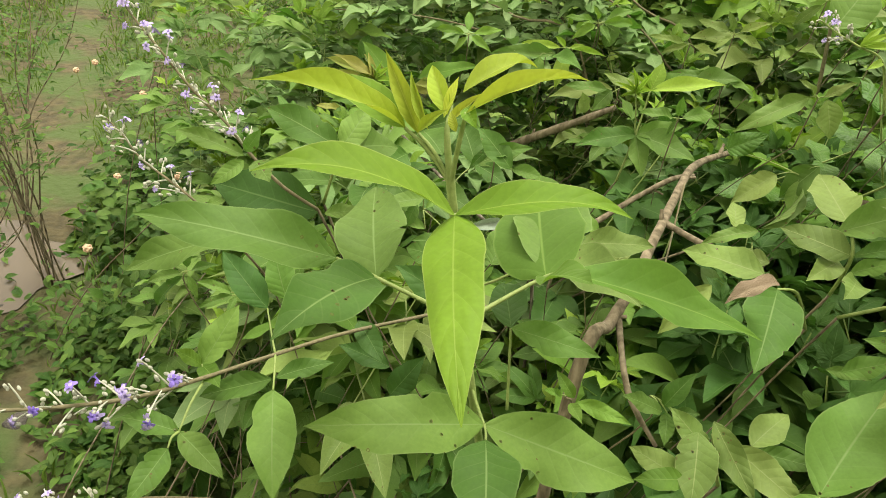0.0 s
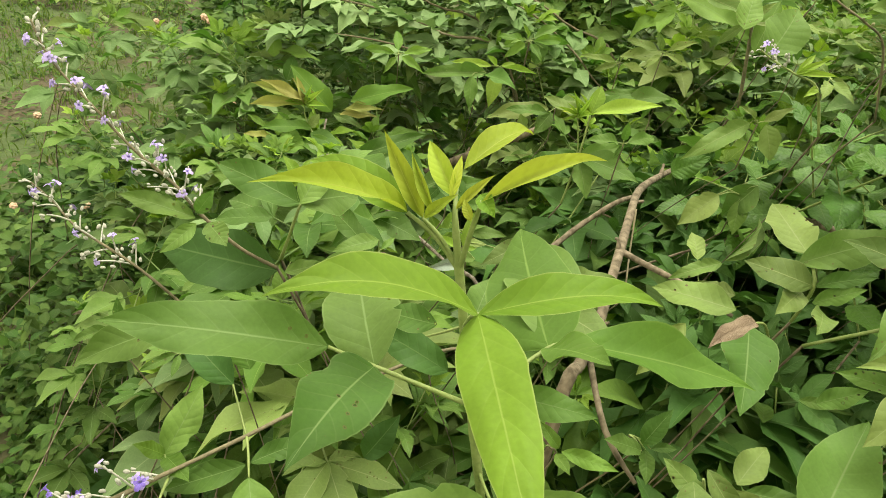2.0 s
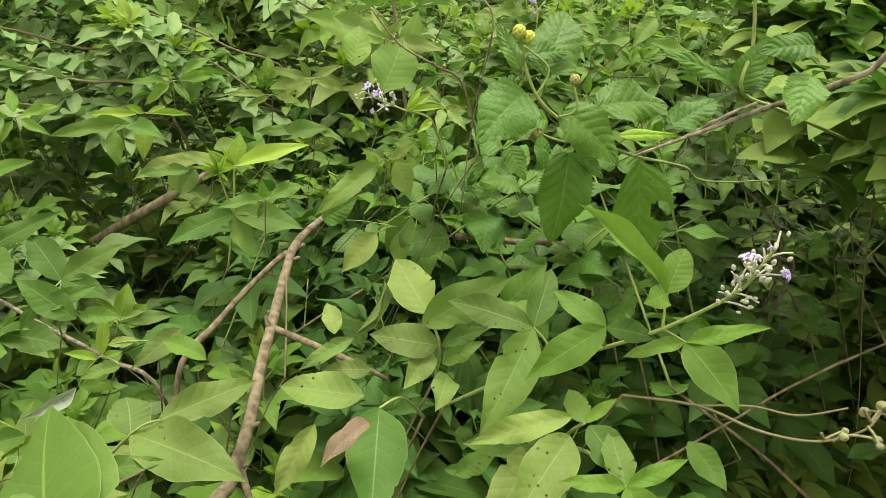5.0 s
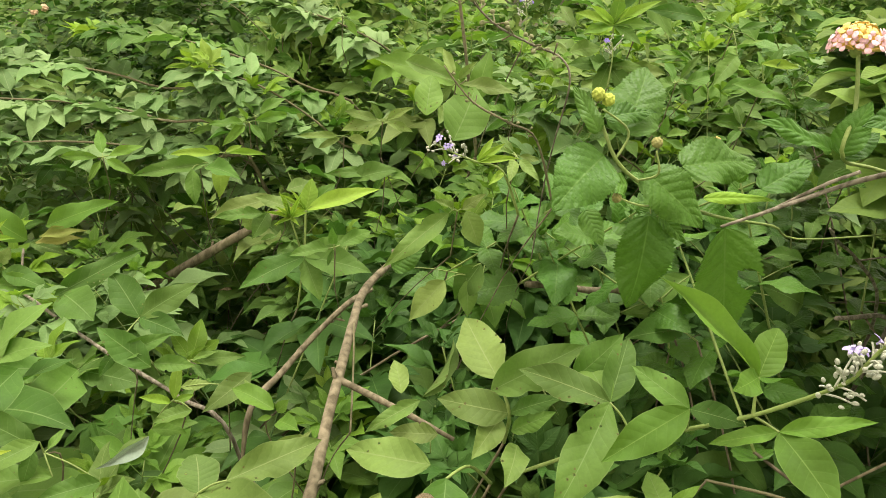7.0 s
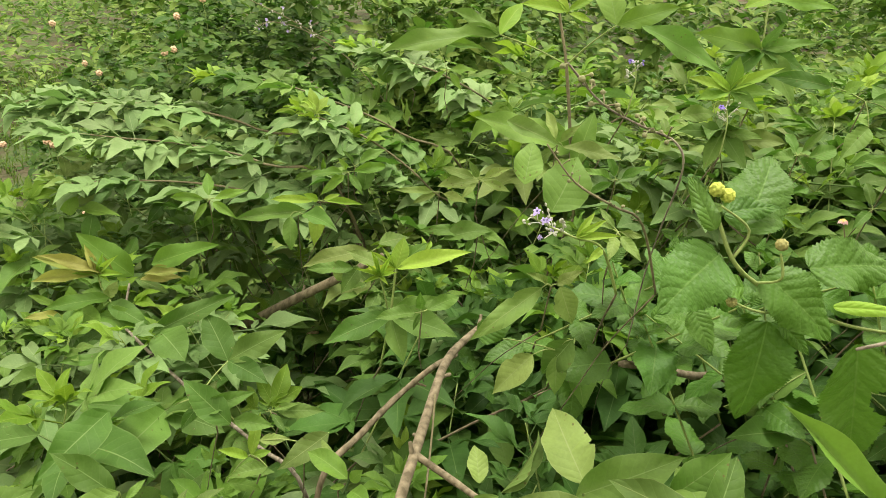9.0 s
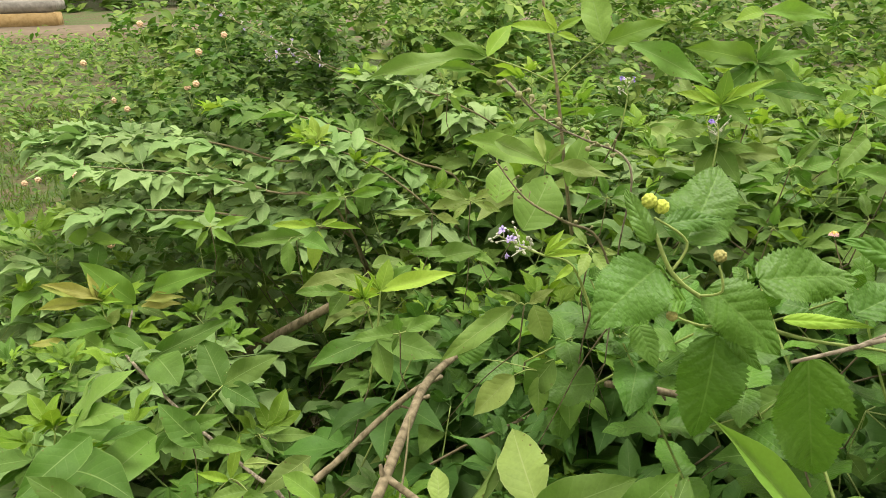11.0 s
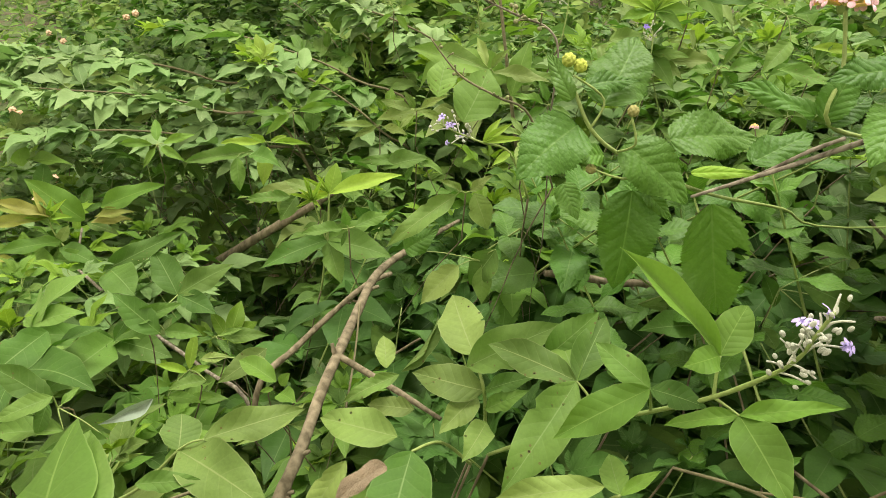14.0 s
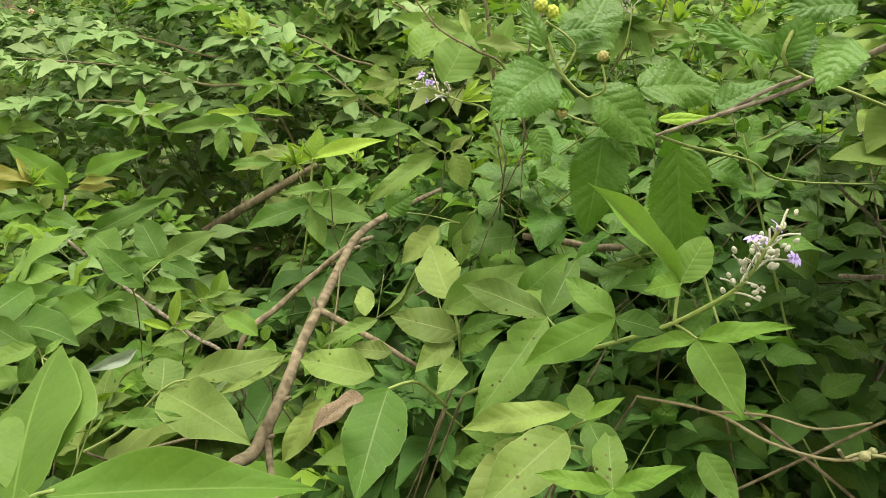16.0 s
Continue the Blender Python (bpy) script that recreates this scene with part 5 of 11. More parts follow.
s = root("dead_twig", "thin bare brown twig slanting through the shaded leaves", "twig")
stem(s, [(0.770, 0.548, 1.030), (0.805, 0.556, 1.003), (0.86, 0.56, 0.965), (0.95, 0.57, 0.88), (1.05, 0.62, 0.70), (1.10, 0.70, 0.35), (1.12, 0.75, -0.02)], [0.0014, 0.0018, 0.002, 0.0022, 0.0024, 0.0028, 0.003], "dead", "stem")
stem(s, [(0.86, 0.56, 0.965), (0.90, 0.54, 0.975), (0.94, 0.53, 0.97)], [0.0012, 0.001, 0.0006], "dead", "side_twig", sides=5)
settle(s, (1.12, 0.75, -0.02))

s = root("dead_twig", "short pale dry stick lying in the shaded leaves", "twig")
stem(s, [(0.765, 0.504, 0.943), (0.80, 0.506, 0.934), (0.86, 0.51, 0.918), (0.96, 0.55, 0.84), (1.02, 0.60, 0.60), (1.06, 0.66, 0.30), (1.08, 0.70, -0.02)], [0.0024, 0.0028, 0.0028, 0.0028, 0.003, 0.0032, 0.0034], "dead", "stem")
settle(s, (1.08, 0.70, -0.02))

s = root("fruiting_twig", "dry chaste tree twig with round grey-brown fruits", "twig")
stem(s, [(0.338, 0.589, 1.282), (0.364, 0.582, 1.255), (0.397, 0.579, 1.238), (0.422, 0.574, 1.227), (0.429, 0.569, 1.207), (0.439, 0.596, 1.148), (0.46, 0.637, 1.078), (0.472, 0.662, 0.986), (0.51, 0.887, -0.02)], [0.0007, 0.0008, 0.0009, 0.0009, 0.0008, 0.0007, 0.0007, 0.0007, 0.0007], "dead", "stem")
fruits(s, [(0.338, 0.589, 1.282), (0.364, 0.582, 1.255), (0.397, 0.579, 1.238), (0.422, 0.574, 1.227)], 14, 0.0026, 4)
settle(s, (0.51, 0.887, -0.02))

s = root("fruiting_twig", "thin dry twig with tiny empty fruit cups", "twig")
stem(s, [(0.341, 0.615, 1.217), (0.36, 0.599, 1.191), (0.387, 0.586, 1.175), (0.419, 0.592, 1.154), (0.447, 0.597, 1.085), (0.567, 0.797, -0.02)], [0.0006, 0.0008, 0.001, 0.0011, 0.0011, 0.0011], "twig", "stem")
fruits(s, [(0.341, 0.615, 1.217), (0.36, 0.599, 1.191), (0.387, 0.586, 1.175), (0.419, 0.592, 1.154)], 10, 0.0014, 6)
settle(s, (0.567, 0.797, -0.02))

s = root("fruiting_twig", "low chaste tree fruit stalk with round green fruits", "twig")
stem(s, [(0.483, 0.219, 1.08), (0.472, 0.218, 1.067), (0.456, 0.231, 1.052), (0.443, 0.258, 1.041), (0.437, 0.296, 1.03), (0.421, 0.343, 1.005), (0.421, 0.443, -0.02)], [0.0006, 0.0007, 0.0008, 0.0009, 0.001, 0.001, 0.001], "twig", "stem")
stem(s, [(0.465, 0.228, 1.077), (0.458, 0.247, 1.057), (0.451, 0.271, 1.046), (0.437, 0.296, 1.03)], [0.0006, 0.0007, 0.0008, 0.0008], "twig", "side_stalk", sides=5)
fruits(s, [(0.483, 0.219, 1.08), (0.472, 0.218, 1.067), (0.456, 0.231, 1.052)], 7, 0.0034, 9)
settle(s, (0.421, 0.443, -0.02))

s = root("chaste_tree_shoot", "tall chaste tree shoot with silvery green upper leaves", "shrub shoot")
stem(s, [(0.563, 1.154, 1.32), (0.575, 1.138, 1.242), (0.58, 1.105, 1.173), (0.591, 1.078, 1.048), (0.61, 1.077, 0.933), (0.635, 1.127, 0.457), (0.66, 1.177, -0.02)], [0.0016, 0.002, 0.0024, 0.0028, 0.003, 0.003, 0.003], "twig", "stem")
stem(s, [(0.58, 1.105, 1.173), (0.601, 1.076, 1.209), (0.623, 1.048, 1.238)], [0.0014, 0.0012, 0.001], "stem", "petiole", sides=5)
leaf(s, (0.623, 1.048, 1.238), (0.618, 1.106, 1.313), (-0.46, -0.72, 0.53), 0.45, "mature", 0.05, 0.12, "chaste", 0)
leaf(s, (0.623, 1.048, 1.238), (0.707, 1.031, 1.264), (-0.32, -0.8, 0.51), 0.36, "fresh", 0.05, 0.12, "chaste", 1)
leaf(s, (0.652, 1.031, 1.239), (0.747, 0.963, 1.184), (-0.24, -0.79, 0.56), 0.26, "mature", 0.05, 0.12, "chaste", 2)
stem(s, [(0.58, 1.105, 1.173), (0.525, 1.104, 1.199), (0.471, 1.104, 1.218)], [0.0014, 0.0012, 0.001], "stem", "petiole", sides=5)
leaf(s, (0.471, 1.104, 1.218), (0.295, 1.097, 1.195), (-0.08, -0.64, 0.77), 0.2, "mature", 0.05, 0.12, "chaste", 0)
leaf(s, (0.471, 1.104, 1.218), (0.399, 1.123, 1.25), (0.1, -0.74, 0.67), 0.25, "mature", 0.05, 0.12, "chaste", 1)
leaf(s, (0.471, 1.104, 1.218), (0.522, 1.155, 1.254), (0.05, -0.61, 0.79), 0.3, "light", 0.05, 0.12, "chaste", 2)
leaf(s, (0.584, 1.127, 1.247), (0.515, 1.146, 1.255), (-0.14, -0.79, 0.6), 0.28, "light", 0.05, 0.12, "chaste", 3)
leaf(s, (0.584, 1.127, 1.247), (0.627, 1.127, 1.266), (-0.28, -0.73, 0.62), 0.28, "light", 0.05, 0.12, "chaste", 0)
leaf(s, (0.583, 1.126, 1.243), (0.567, 1.147, 1.281), (-0.2, -0.89, 0.41), 0.28, "light", 0.05, 0.12, "chaste", 1)
leaf(s, (0.576, 1.106, 1.246), (0.61, 1.093, 1.234), (-0.11, -0.81, 0.57), 0.28, "light", 0.05, 0.12, "chaste", 2)
leaf(s, (0.591, 1.078, 1.048), (0.424, 1.055, 1.114), (0.34, -0.72, 0.6), 0.3, "mature", 0.05, 0.12, "chaste", 3)
leaf(s, (0.591, 1.078, 1.048), (0.641, 1.009, 1.066), (-0.65, -0.29, 0.7), 0.3, "mature", 0.05, 0.12, "chaste", 0)
leaf(s, (0.405, 0.73, 1.107), (0.444, 0.764, 1.151), (-0.1, -0.74, 0.67), 0.75, "mature", 0.05, 0.12, "chaste", 1)
leaf(s, (0.388, 0.764, 1.125), (0.408, 0.798, 1.158), (-0.1, -0.67, 0.74), 0.6, "mature", 0.05, 0.12, "chaste", 2)
leaf(s, (0.581, 1.04, 1.034), (0.627, 1.086, 1.106), (-0.27, -0.72, 0.64), 0.35, "fresh", 0.05, 0.12, "chaste", 3)
settle(s, (0.66, 1.177, -0.02))

s = root("chaste_tree_shoot", "fresh chaste tree shoot with narrow spreading tip leaves", "shrub shoot")
stem(s, [(0.755, 0.952, 1.165), (0.754, 0.948, 1.108), (0.729, 0.936, 0.998), (0.754, 0.986, 0.489), (0.779, 1.036, -0.02)], [0.0014, 0.0016, 0.0016, 0.0016, 0.0016], "stem", "stem")
leaf(s, (0.755, 0.952, 1.165), (0.686, 0.953, 1.184), (0.16, -0.77, 0.62), 0.25, "light", 0.05, 0.12, "chaste", 3)
leaf(s, (0.755, 0.952, 1.165), (0.709, 0.953, 1.194), (0.14, -0.96, 0.24), 0.22, "light", 0.05, 0.12, "chaste", 0)
leaf(s, (0.755, 0.952, 1.165), (0.758, 0.951, 1.212), (-0.59, -0.81, 0.02), 0.45, "fresh", 0.05, 0.12, "chaste", 1)
leaf(s, (0.755, 0.952, 1.165), (0.818, 0.932, 1.199), (-0.52, -0.59, 0.62), 0.2, "light", 0.05, 0.12, "chaste", 2)
leaf(s, (0.755, 0.952, 1.165), (0.804, 0.92, 1.166), (-0.42, -0.62, 0.66), 0.28, "fresh", 0.05, 0.12, "chaste", 3)
leaf(s, (0.755, 0.952, 1.165), (0.694, 0.939, 1.157), (0.02, -0.59, 0.81), 0.3, "fresh", 0.05, 0.12, "chaste", 0)
leaf(s, (0.755, 0.952, 1.165), (0.77, 0.939, 1.193), (-0.75, -0.66, 0.12), 0.2, "light", 0.05, 0.12, "chaste", 1)
leaf(s, (0.755, 0.952, 1.165), (0.78, 0.914, 1.142), (-0.41, -0.65, 0.64), 0.35, "mature", 0.05, 0.12, "chaste", 2)
leaf(s, (0.754, 0.948, 1.108), (0.679, 0.945, 1.114), (0.09, -0.66, 0.74), 0.35, "mature", 0.05, 0.12, "chaste", 3)
leaf(s, (0.754, 0.948, 1.108), (0.797, 0.916, 1.106), (-0.42, -0.59, 0.69), 0.35, "mature", 0.05, 0.12, "chaste", 0)
leaf(s, (0.754, 0.948, 1.108), (0.711, 0.915, 1.065), (-0.34, -0.54, 0.77), 0.35, "mature", 0.05, 0.12, "chaste", 1)
leaf(s, (0.754, 0.948, 1.108), (0.77, 0.902, 1.065), (-0.38, -0.7, 0.6), 0.35, "mature", 0.05, 0.12, "chaste", 2)
settle(s, (0.779, 1.036, -0.02))

s = root("chaste_tree_shoot", "tall chaste tree shoot with long arching leaves", "shrub shoot")
stem(s, [(0.892, 1.084, 1.269), (0.876, 1.055, 1.2), (0.893, 1.07, 1.119), (0.918, 1.12, 0.55), (0.943, 1.17, -0.02)], [0.0016, 0.0016, 0.0016, 0.0016, 0.0016], "stem", "stem")
leaf(s, (0.892, 1.084, 1.269), (0.964, 1.02, 1.261), (-0.49, -0.63, 0.6), 0.28, "fresh", 0.05, 0.12, "chaste", 2)
leaf(s, (0.876, 1.055, 1.2), (0.75, 1.049, 1.226), (0.14, -0.87, 0.47), 0.32, "fresh", 0.05, 0.12, "chaste", 3)
leaf(s, (0.892, 1.084, 1.269), (0.823, 1.049, 1.259), (0.17, -0.57, 0.8), 0.3, "light", 0.05, 0.12, "chaste", 0)
leaf(s, (0.876, 1.055, 1.2), (0.929, 1.007, 1.217), (-0.63, -0.49, 0.6), 0.3, "mature", 0.05, 0.12, "chaste", 1)
leaf(s, (0.876, 1.055, 1.2), (0.777, 1.031, 1.2), (0.12, -0.48, 0.87), 0.3, "mature", 0.05, 0.12, "chaste", 2)
leaf(s, (0.876, 1.055, 1.2), (0.917, 1.001, 1.175), (-0.45, -0.64, 0.62), 0.33, "mature", 0.05, 0.12, "chaste", 3)
leaf(s, (0.876, 1.055, 1.2), (0.795, 1.02, 1.161), (-0.17, -0.53, 0.83), 0.33, "mature", 0.05, 0.12, "chaste", 0)
leaf(s, (0.876, 1.055, 1.2), (0.892, 1.037, 1.242), (-0.86, -0.5, 0.11), 0.33, "mature", 0.05, 0.12, "chaste", 1)
leaf(s, (0.876, 1.055, 1.2), (0.896, 0.985, 1.13), (-0.45, -0.69, 0.57), 0.33, "mature", 0.05, 0.12, "chaste", 2)
settle(s, (0.943, 1.17, -0.02))

s = root("chaste_tree_sprig", "chaste tree sprig with spreading grey-green leaflets", "shrub sprig", "sprigs over the thicket")
stem(s, [(-0.165, 1.753, 0.937), (-0.165, 1.765, 0.877), (-0.243, 1.894, 0.458), (-0.322, 1.994, -0.02)], [0.0008, 0.0009, 0.001, 0.001], "twig", "stem")
stem(s, [(-0.165, 1.753, 0.937), (-0.172, 1.757, 0.939), (-0.18, 1.76, 0.941)], [0.0008, 0.0007, 0.0006], "stem", "petiole", sides=5)
leaf(s, (-0.18, 1.76, 0.941), (-0.273, 1.804, 0.965), (-0.07, -0.59, 0.8), 0.33, "pale", 0.1, 0.1, "lance", 3)
stem(s, [(-0.165, 1.753, 0.937), (-0.169, 1.75, 0.935), (-0.172, 1.747, 0.934)], [0.0008, 0.0007, 0.0006], "stem", "petiole", sides=5)
leaf(s, (-0.172, 1.747, 0.934), (-0.219, 1.709, 0.916), (0.35, -0.72, 0.6), 0.25, "pale", 0.1, 0.2, "lance", 1)
stem(s, [(-0.165, 1.753, 0.937), (-0.159, 1.751, 0.939), (-0.153, 1.749, 0.941)], [0.0008, 0.0007, 0.0006], "stem", "petiole", sides=5)
leaf(s, (-0.153, 1.749, 0.941), (-0.083, 1.725, 0.968), (-0.44, -0.79, 0.43), 0.25, "pale", 0.03, 0.2, "chaste", 3)
stem(s, [(-0.165, 1.753, 0.937), (-0.158, 1.752, 0.935), (-0.151, 1.751, 0.933)], [0.0008, 0.0007, 0.0006], "stem", "petiole", sides=5)
leaf(s, (-0.151, 1.751, 0.933), (-0.066, 1.734, 0.913), (-0.03, -0.81, 0.58), 0.25, "pale", 0.1, 0.1, "lance", 1)
stem(s, [(-0.165, 1.753, 0.937), (-0.161, 1.756, 0.939), (-0.157, 1.76, 0.942)], [0.0008, 0.0007, 0.0006], "stem", "petiole", sides=5)
leaf(s, (-0.157, 1.76, 0.942), (-0.108, 1.797, 0.979), (-0.01, -0.69, 0.73), 0.5, "pale", 0.07, 0.2, "lance", 3)
settle(s, (-0.322, 1.994, -0.02))

s = root("chaste_tree_sprig", "chaste tree sprig with spreading grey-green leaflets", "shrub sprig", "sprigs over the thicket")
stem(s, [(-0.025, 1.656, 0.931), (-0.025, 1.668, 0.871), (0.04, 1.862, 0.456), (0.104, 2.028, -0.02)], [0.0008, 0.0009, 0.001, 0.001], "twig", "stem")
stem(s, [(-0.025, 1.656, 0.931), (-0.031, 1.661, 0.932), (-0.037, 1.665, 0.932)], [0.0008, 0.0007, 0.0006], "stem", "petiole", sides=5)
leaf(s, (-0.037, 1.665, 0.932), (-0.112, 1.721, 0.94), (-0.15, -0.34, 0.93), 0.29, "pale", 0.03, 0.2, "chaste", 0)
stem(s, [(-0.025, 1.656, 0.931), (-0.023, 1.652, 0.935), (-0.021, 1.648, 0.938)], [0.0008, 0.0007, 0.0006], "stem", "petiole", sides=5)
leaf(s, (-0.021, 1.648, 0.938), (0.002, 1.597, 0.981), (-0.84, -0.52, -0.16), 0.29, "pale", 0.1, 0.2, "lance", 2)
stem(s, [(-0.025, 1.656, 0.931), (-0.019, 1.653, 0.93), (-0.014, 1.649, 0.929)], [0.0008, 0.0007, 0.0006], "stem", "petiole", sides=5)
leaf(s, (-0.014, 1.649, 0.929), (0.052, 1.609, 0.919), (-0.2, -0.54, 0.82), 0.29, "pale", 0.1, 0.2, "chaste", 0)
stem(s, [(-0.025, 1.656, 0.931), (-0.024, 1.658, 0.927), (-0.023, 1.659, 0.924)], [0.0008, 0.0007, 0.0006], "stem", "petiole", sides=5)
leaf(s, (-0.023, 1.659, 0.924), (-0.014, 1.678, 0.879), (0.86, -0.52, -0.04), 0.33, "pale", 0.03, 0.2, "chaste", 2)
settle(s, (0.104, 2.028, -0.02))

s = root("chaste_tree_sprig", "chaste tree sprig with spreading grey-green leaflets", "shrub sprig", "sprigs over the thicket")
stem(s, [(-0.317, 1.842, 0.92), (-0.317, 1.854, 0.86), (-0.258, 1.944, 0.45), (-0.198, 2.006, -0.02)], [0.0008, 0.0009, 0.001, 0.001], "twig", "stem")
stem(s, [(-0.317, 1.842, 0.92), (-0.321, 1.844, 0.922), (-0.326, 1.847, 0.924)], [0.0008, 0.0007, 0.0006], "stem", "petiole", sides=5)
leaf(s, (-0.326, 1.847, 0.924), (-0.377, 1.876, 0.95), (0.09, -0.56, 0.83), 0.25, "pale", 0.03, 0.2, "lance", 3)
stem(s, [(-0.317, 1.842, 0.92), (-0.313, 1.837, 0.923), (-0.308, 1.833, 0.926)], [0.0008, 0.0007, 0.0006], "stem", "petiole", sides=5)
leaf(s, (-0.308, 1.833, 0.926), (-0.25, 1.778, 0.963), (-0.59, -0.09, 0.8), 0.29, "pale", 0.07, 0.1, "lance", 1)
stem(s, [(-0.317, 1.842, 0.92), (-0.321, 1.844, 0.917), (-0.325, 1.846, 0.913)], [0.0008, 0.0007, 0.0006], "stem", "petiole", sides=5)
leaf(s, (-0.325, 1.846, 0.913), (-0.374, 1.869, 0.87), (-0.7, -0.41, 0.58), 0.29, "pale", 0.03, 0.2, "lance", 3)
stem(s, [(-0.317, 1.842, 0.92), (-0.314, 1.842, 0.918), (-0.31, 1.842, 0.916)], [0.0008, 0.0007, 0.0006], "stem", "petiole", sides=5)
leaf(s, (-0.31, 1.842, 0.916), (-0.267, 1.846, 0.887), (0.33, -0.85, 0.41), 0.25, "pale", 0.1, 0.1, "lance", 1)
stem(s, [(-0.317, 1.842, 0.92), (-0.317, 1.845, 0.923), (-0.317, 1.849, 0.926)], [0.0008, 0.0007, 0.0006], "stem", "petiole", sides=5)
leaf(s, (-0.317, 1.849, 0.926), (-0.318, 1.891, 0.961), (0.24, -0.62, 0.75), 0.4, "pale", 0.07, 0.1, "chaste", 3)
settle(s, (-0.198, 2.006, -0.02))

s = root("chaste_tree_sprig", "chaste tree sprig with spreading grey-green leaflets", "shrub sprig", "sprigs over the thicket")
stem(s, [(0.006, 1.534, 0.915), (0.006, 1.546, 0.855), (-0.051, 1.593, 0.448), (-0.108, 1.611, -0.02)], [0.0008, 0.0009, 0.001, 0.001], "twig", "stem")
stem(s, [(0.006, 1.534, 0.915), (0, 1.531, 0.916), (-0.006, 1.528, 0.917)], [0.0008, 0.0007, 0.0006], "stem", "petiole", sides=5)
leaf(s, (-0.006, 1.528, 0.917), (-0.076, 1.487, 0.927), (0.34, -0.36, 0.87), 0.25, "pale", 0.07, 0.2, "chaste", 0)
stem(s, [(0.006, 1.534, 0.915), (0.001, 1.535, 0.912), (-0.003, 1.536, 0.91)], [0.0008, 0.0007, 0.0006], "stem", "petiole", sides=5)
leaf(s, (-0.003, 1.536, 0.91), (-0.058, 1.548, 0.875), (-0.43, -0.81, 0.41), 0.29, "pale", 0.03, 0.2, "lance", 2)
stem(s, [(0.006, 1.534, 0.915), (-0.002, 1.536, 0.917), (-0.009, 1.538, 0.918)], [0.0008, 0.0007, 0.0006], "stem", "petiole", sides=5)
leaf(s, (-0.009, 1.538, 0.918), (-0.1, 1.559, 0.936), (-0.03, -0.72, 0.69), 0.33, "pale", 0.1, 0.1, "lance", 0)
stem(s, [(0.006, 1.534, 0.915), (0.01, 1.533, 0.916), (0.013, 1.531, 0.917)], [0.0008, 0.0007, 0.0006], "stem", "petiole", sides=5)
leaf(s, (0.013, 1.531, 0.917), (0.059, 1.511, 0.929), (-0.42, -0.48, 0.78), 0.33, "pale", 0.07, 0.2, "lance", 2)
stem(s, [(0.006, 1.534, 0.915), (0.013, 1.532, 0.915), (0.021, 1.53, 0.914)], [0.0008, 0.0007, 0.0006], "stem", "petiole", sides=5)
leaf(s, (0.021, 1.53, 0.914), (0.111, 1.499, 0.909), (-0.2, -0.7, 0.68), 0.33, "pale", 0.07, 0.2, "chaste", 0)
settle(s, (-0.108, 1.611, -0.02))

s = root("chaste_tree_sprig", "chaste tree sprig with spreading grey-green leaflets", "shrub sprig", "sprigs over the thicket")
stem(s, [(0.102, 1.439, 0.915), (0.102, 1.451, 0.855), (0.065, 1.587, 0.447), (0.028, 1.695, -0.02)], [0.0008, 0.0009, 0.001, 0.001], "twig", "stem")
stem(s, [(0.102, 1.439, 0.915), (0.068, 1.449, 0.918), (0.033, 1.459, 0.916)], [0.0008, 0.0007, 0.0006], "stem", "petiole", sides=5)
leaf(s, (0.033, 1.459, 0.916), (-0.001, 1.416, 0.888), (0.21, -0.64, 0.74), 0.5, "pale", 0.07, 0.2, "lance", 1)
stem(s, [(0.102, 1.439, 0.915), (0.107, 1.434, 0.917), (0.111, 1.43, 0.92)], [0.0008, 0.0007, 0.0006], "stem", "petiole", sides=5)
leaf(s, (0.111, 1.43, 0.92), (0.166, 1.37, 0.95), (-0.52, -0.04, 0.85), 0.25, "pale", 0.03, 0.2, "lance", 3)
stem(s, [(0.102, 1.439, 0.915), (0.1, 1.441, 0.916), (0.098, 1.443, 0.917)], [0.0008, 0.0007, 0.0006], "stem", "petiole", sides=5)
leaf(s, (0.098, 1.443, 0.917), (0.068, 1.469, 0.935), (-0.03, -0.59, 0.81), 0.29, "pale", 0.07, 0.1, "lance", 1)
stem(s, [(0.102, 1.439, 0.915), (0.103, 1.435, 0.914), (0.105, 1.431, 0.913)], [0.0008, 0.0007, 0.0006], "stem", "petiole", sides=5)
leaf(s, (0.105, 1.431, 0.913), (0.118, 1.378, 0.903), (-0.05, -0.2, 0.98), 0.29, "pale", 0.07, 0.2, "lance", 3)
settle(s, (0.028, 1.695, -0.02))

s = root("chaste_tree_sprig", "chaste tree sprig with spreading grey-green leaflets", "shrub sprig", "sprigs over the thicket")
stem(s, [(-0.197, 1.617, 0.886), (-0.197, 1.629, 0.826), (-0.316, 1.805, 0.433), (-0.435, 1.952, -0.02)], [0.0008, 0.0009, 0.001, 0.001], "twig", "stem")
stem(s, [(-0.197, 1.617, 0.886), (-0.203, 1.62, 0.886), (-0.209, 1.623, 0.887)], [0.0008, 0.0007, 0.0006], "stem", "petiole", sides=5)
leaf(s, (-0.209, 1.623, 0.887), (-0.281, 1.661, 0.893), (-0.26, -0.6, 0.76), 0.25, "pale", 0.03, 0.2, "chaste", 0)
stem(s, [(-0.197, 1.617, 0.886), (-0.2, 1.615, 0.884), (-0.202, 1.612, 0.883)], [0.0008, 0.0007, 0.0006], "stem", "petiole", sides=5)
leaf(s, (-0.202, 1.612, 0.883), (-0.227, 1.58, 0.865), (0.27, -0.63, 0.73), 0.33, "pale", 0.1, 0.1, "chaste", 2)
stem(s, [(-0.197, 1.617, 0.886), (-0.193, 1.617, 0.886), (-0.188, 1.616, 0.887)], [0.0008, 0.0007, 0.0006], "stem", "petiole", sides=5)
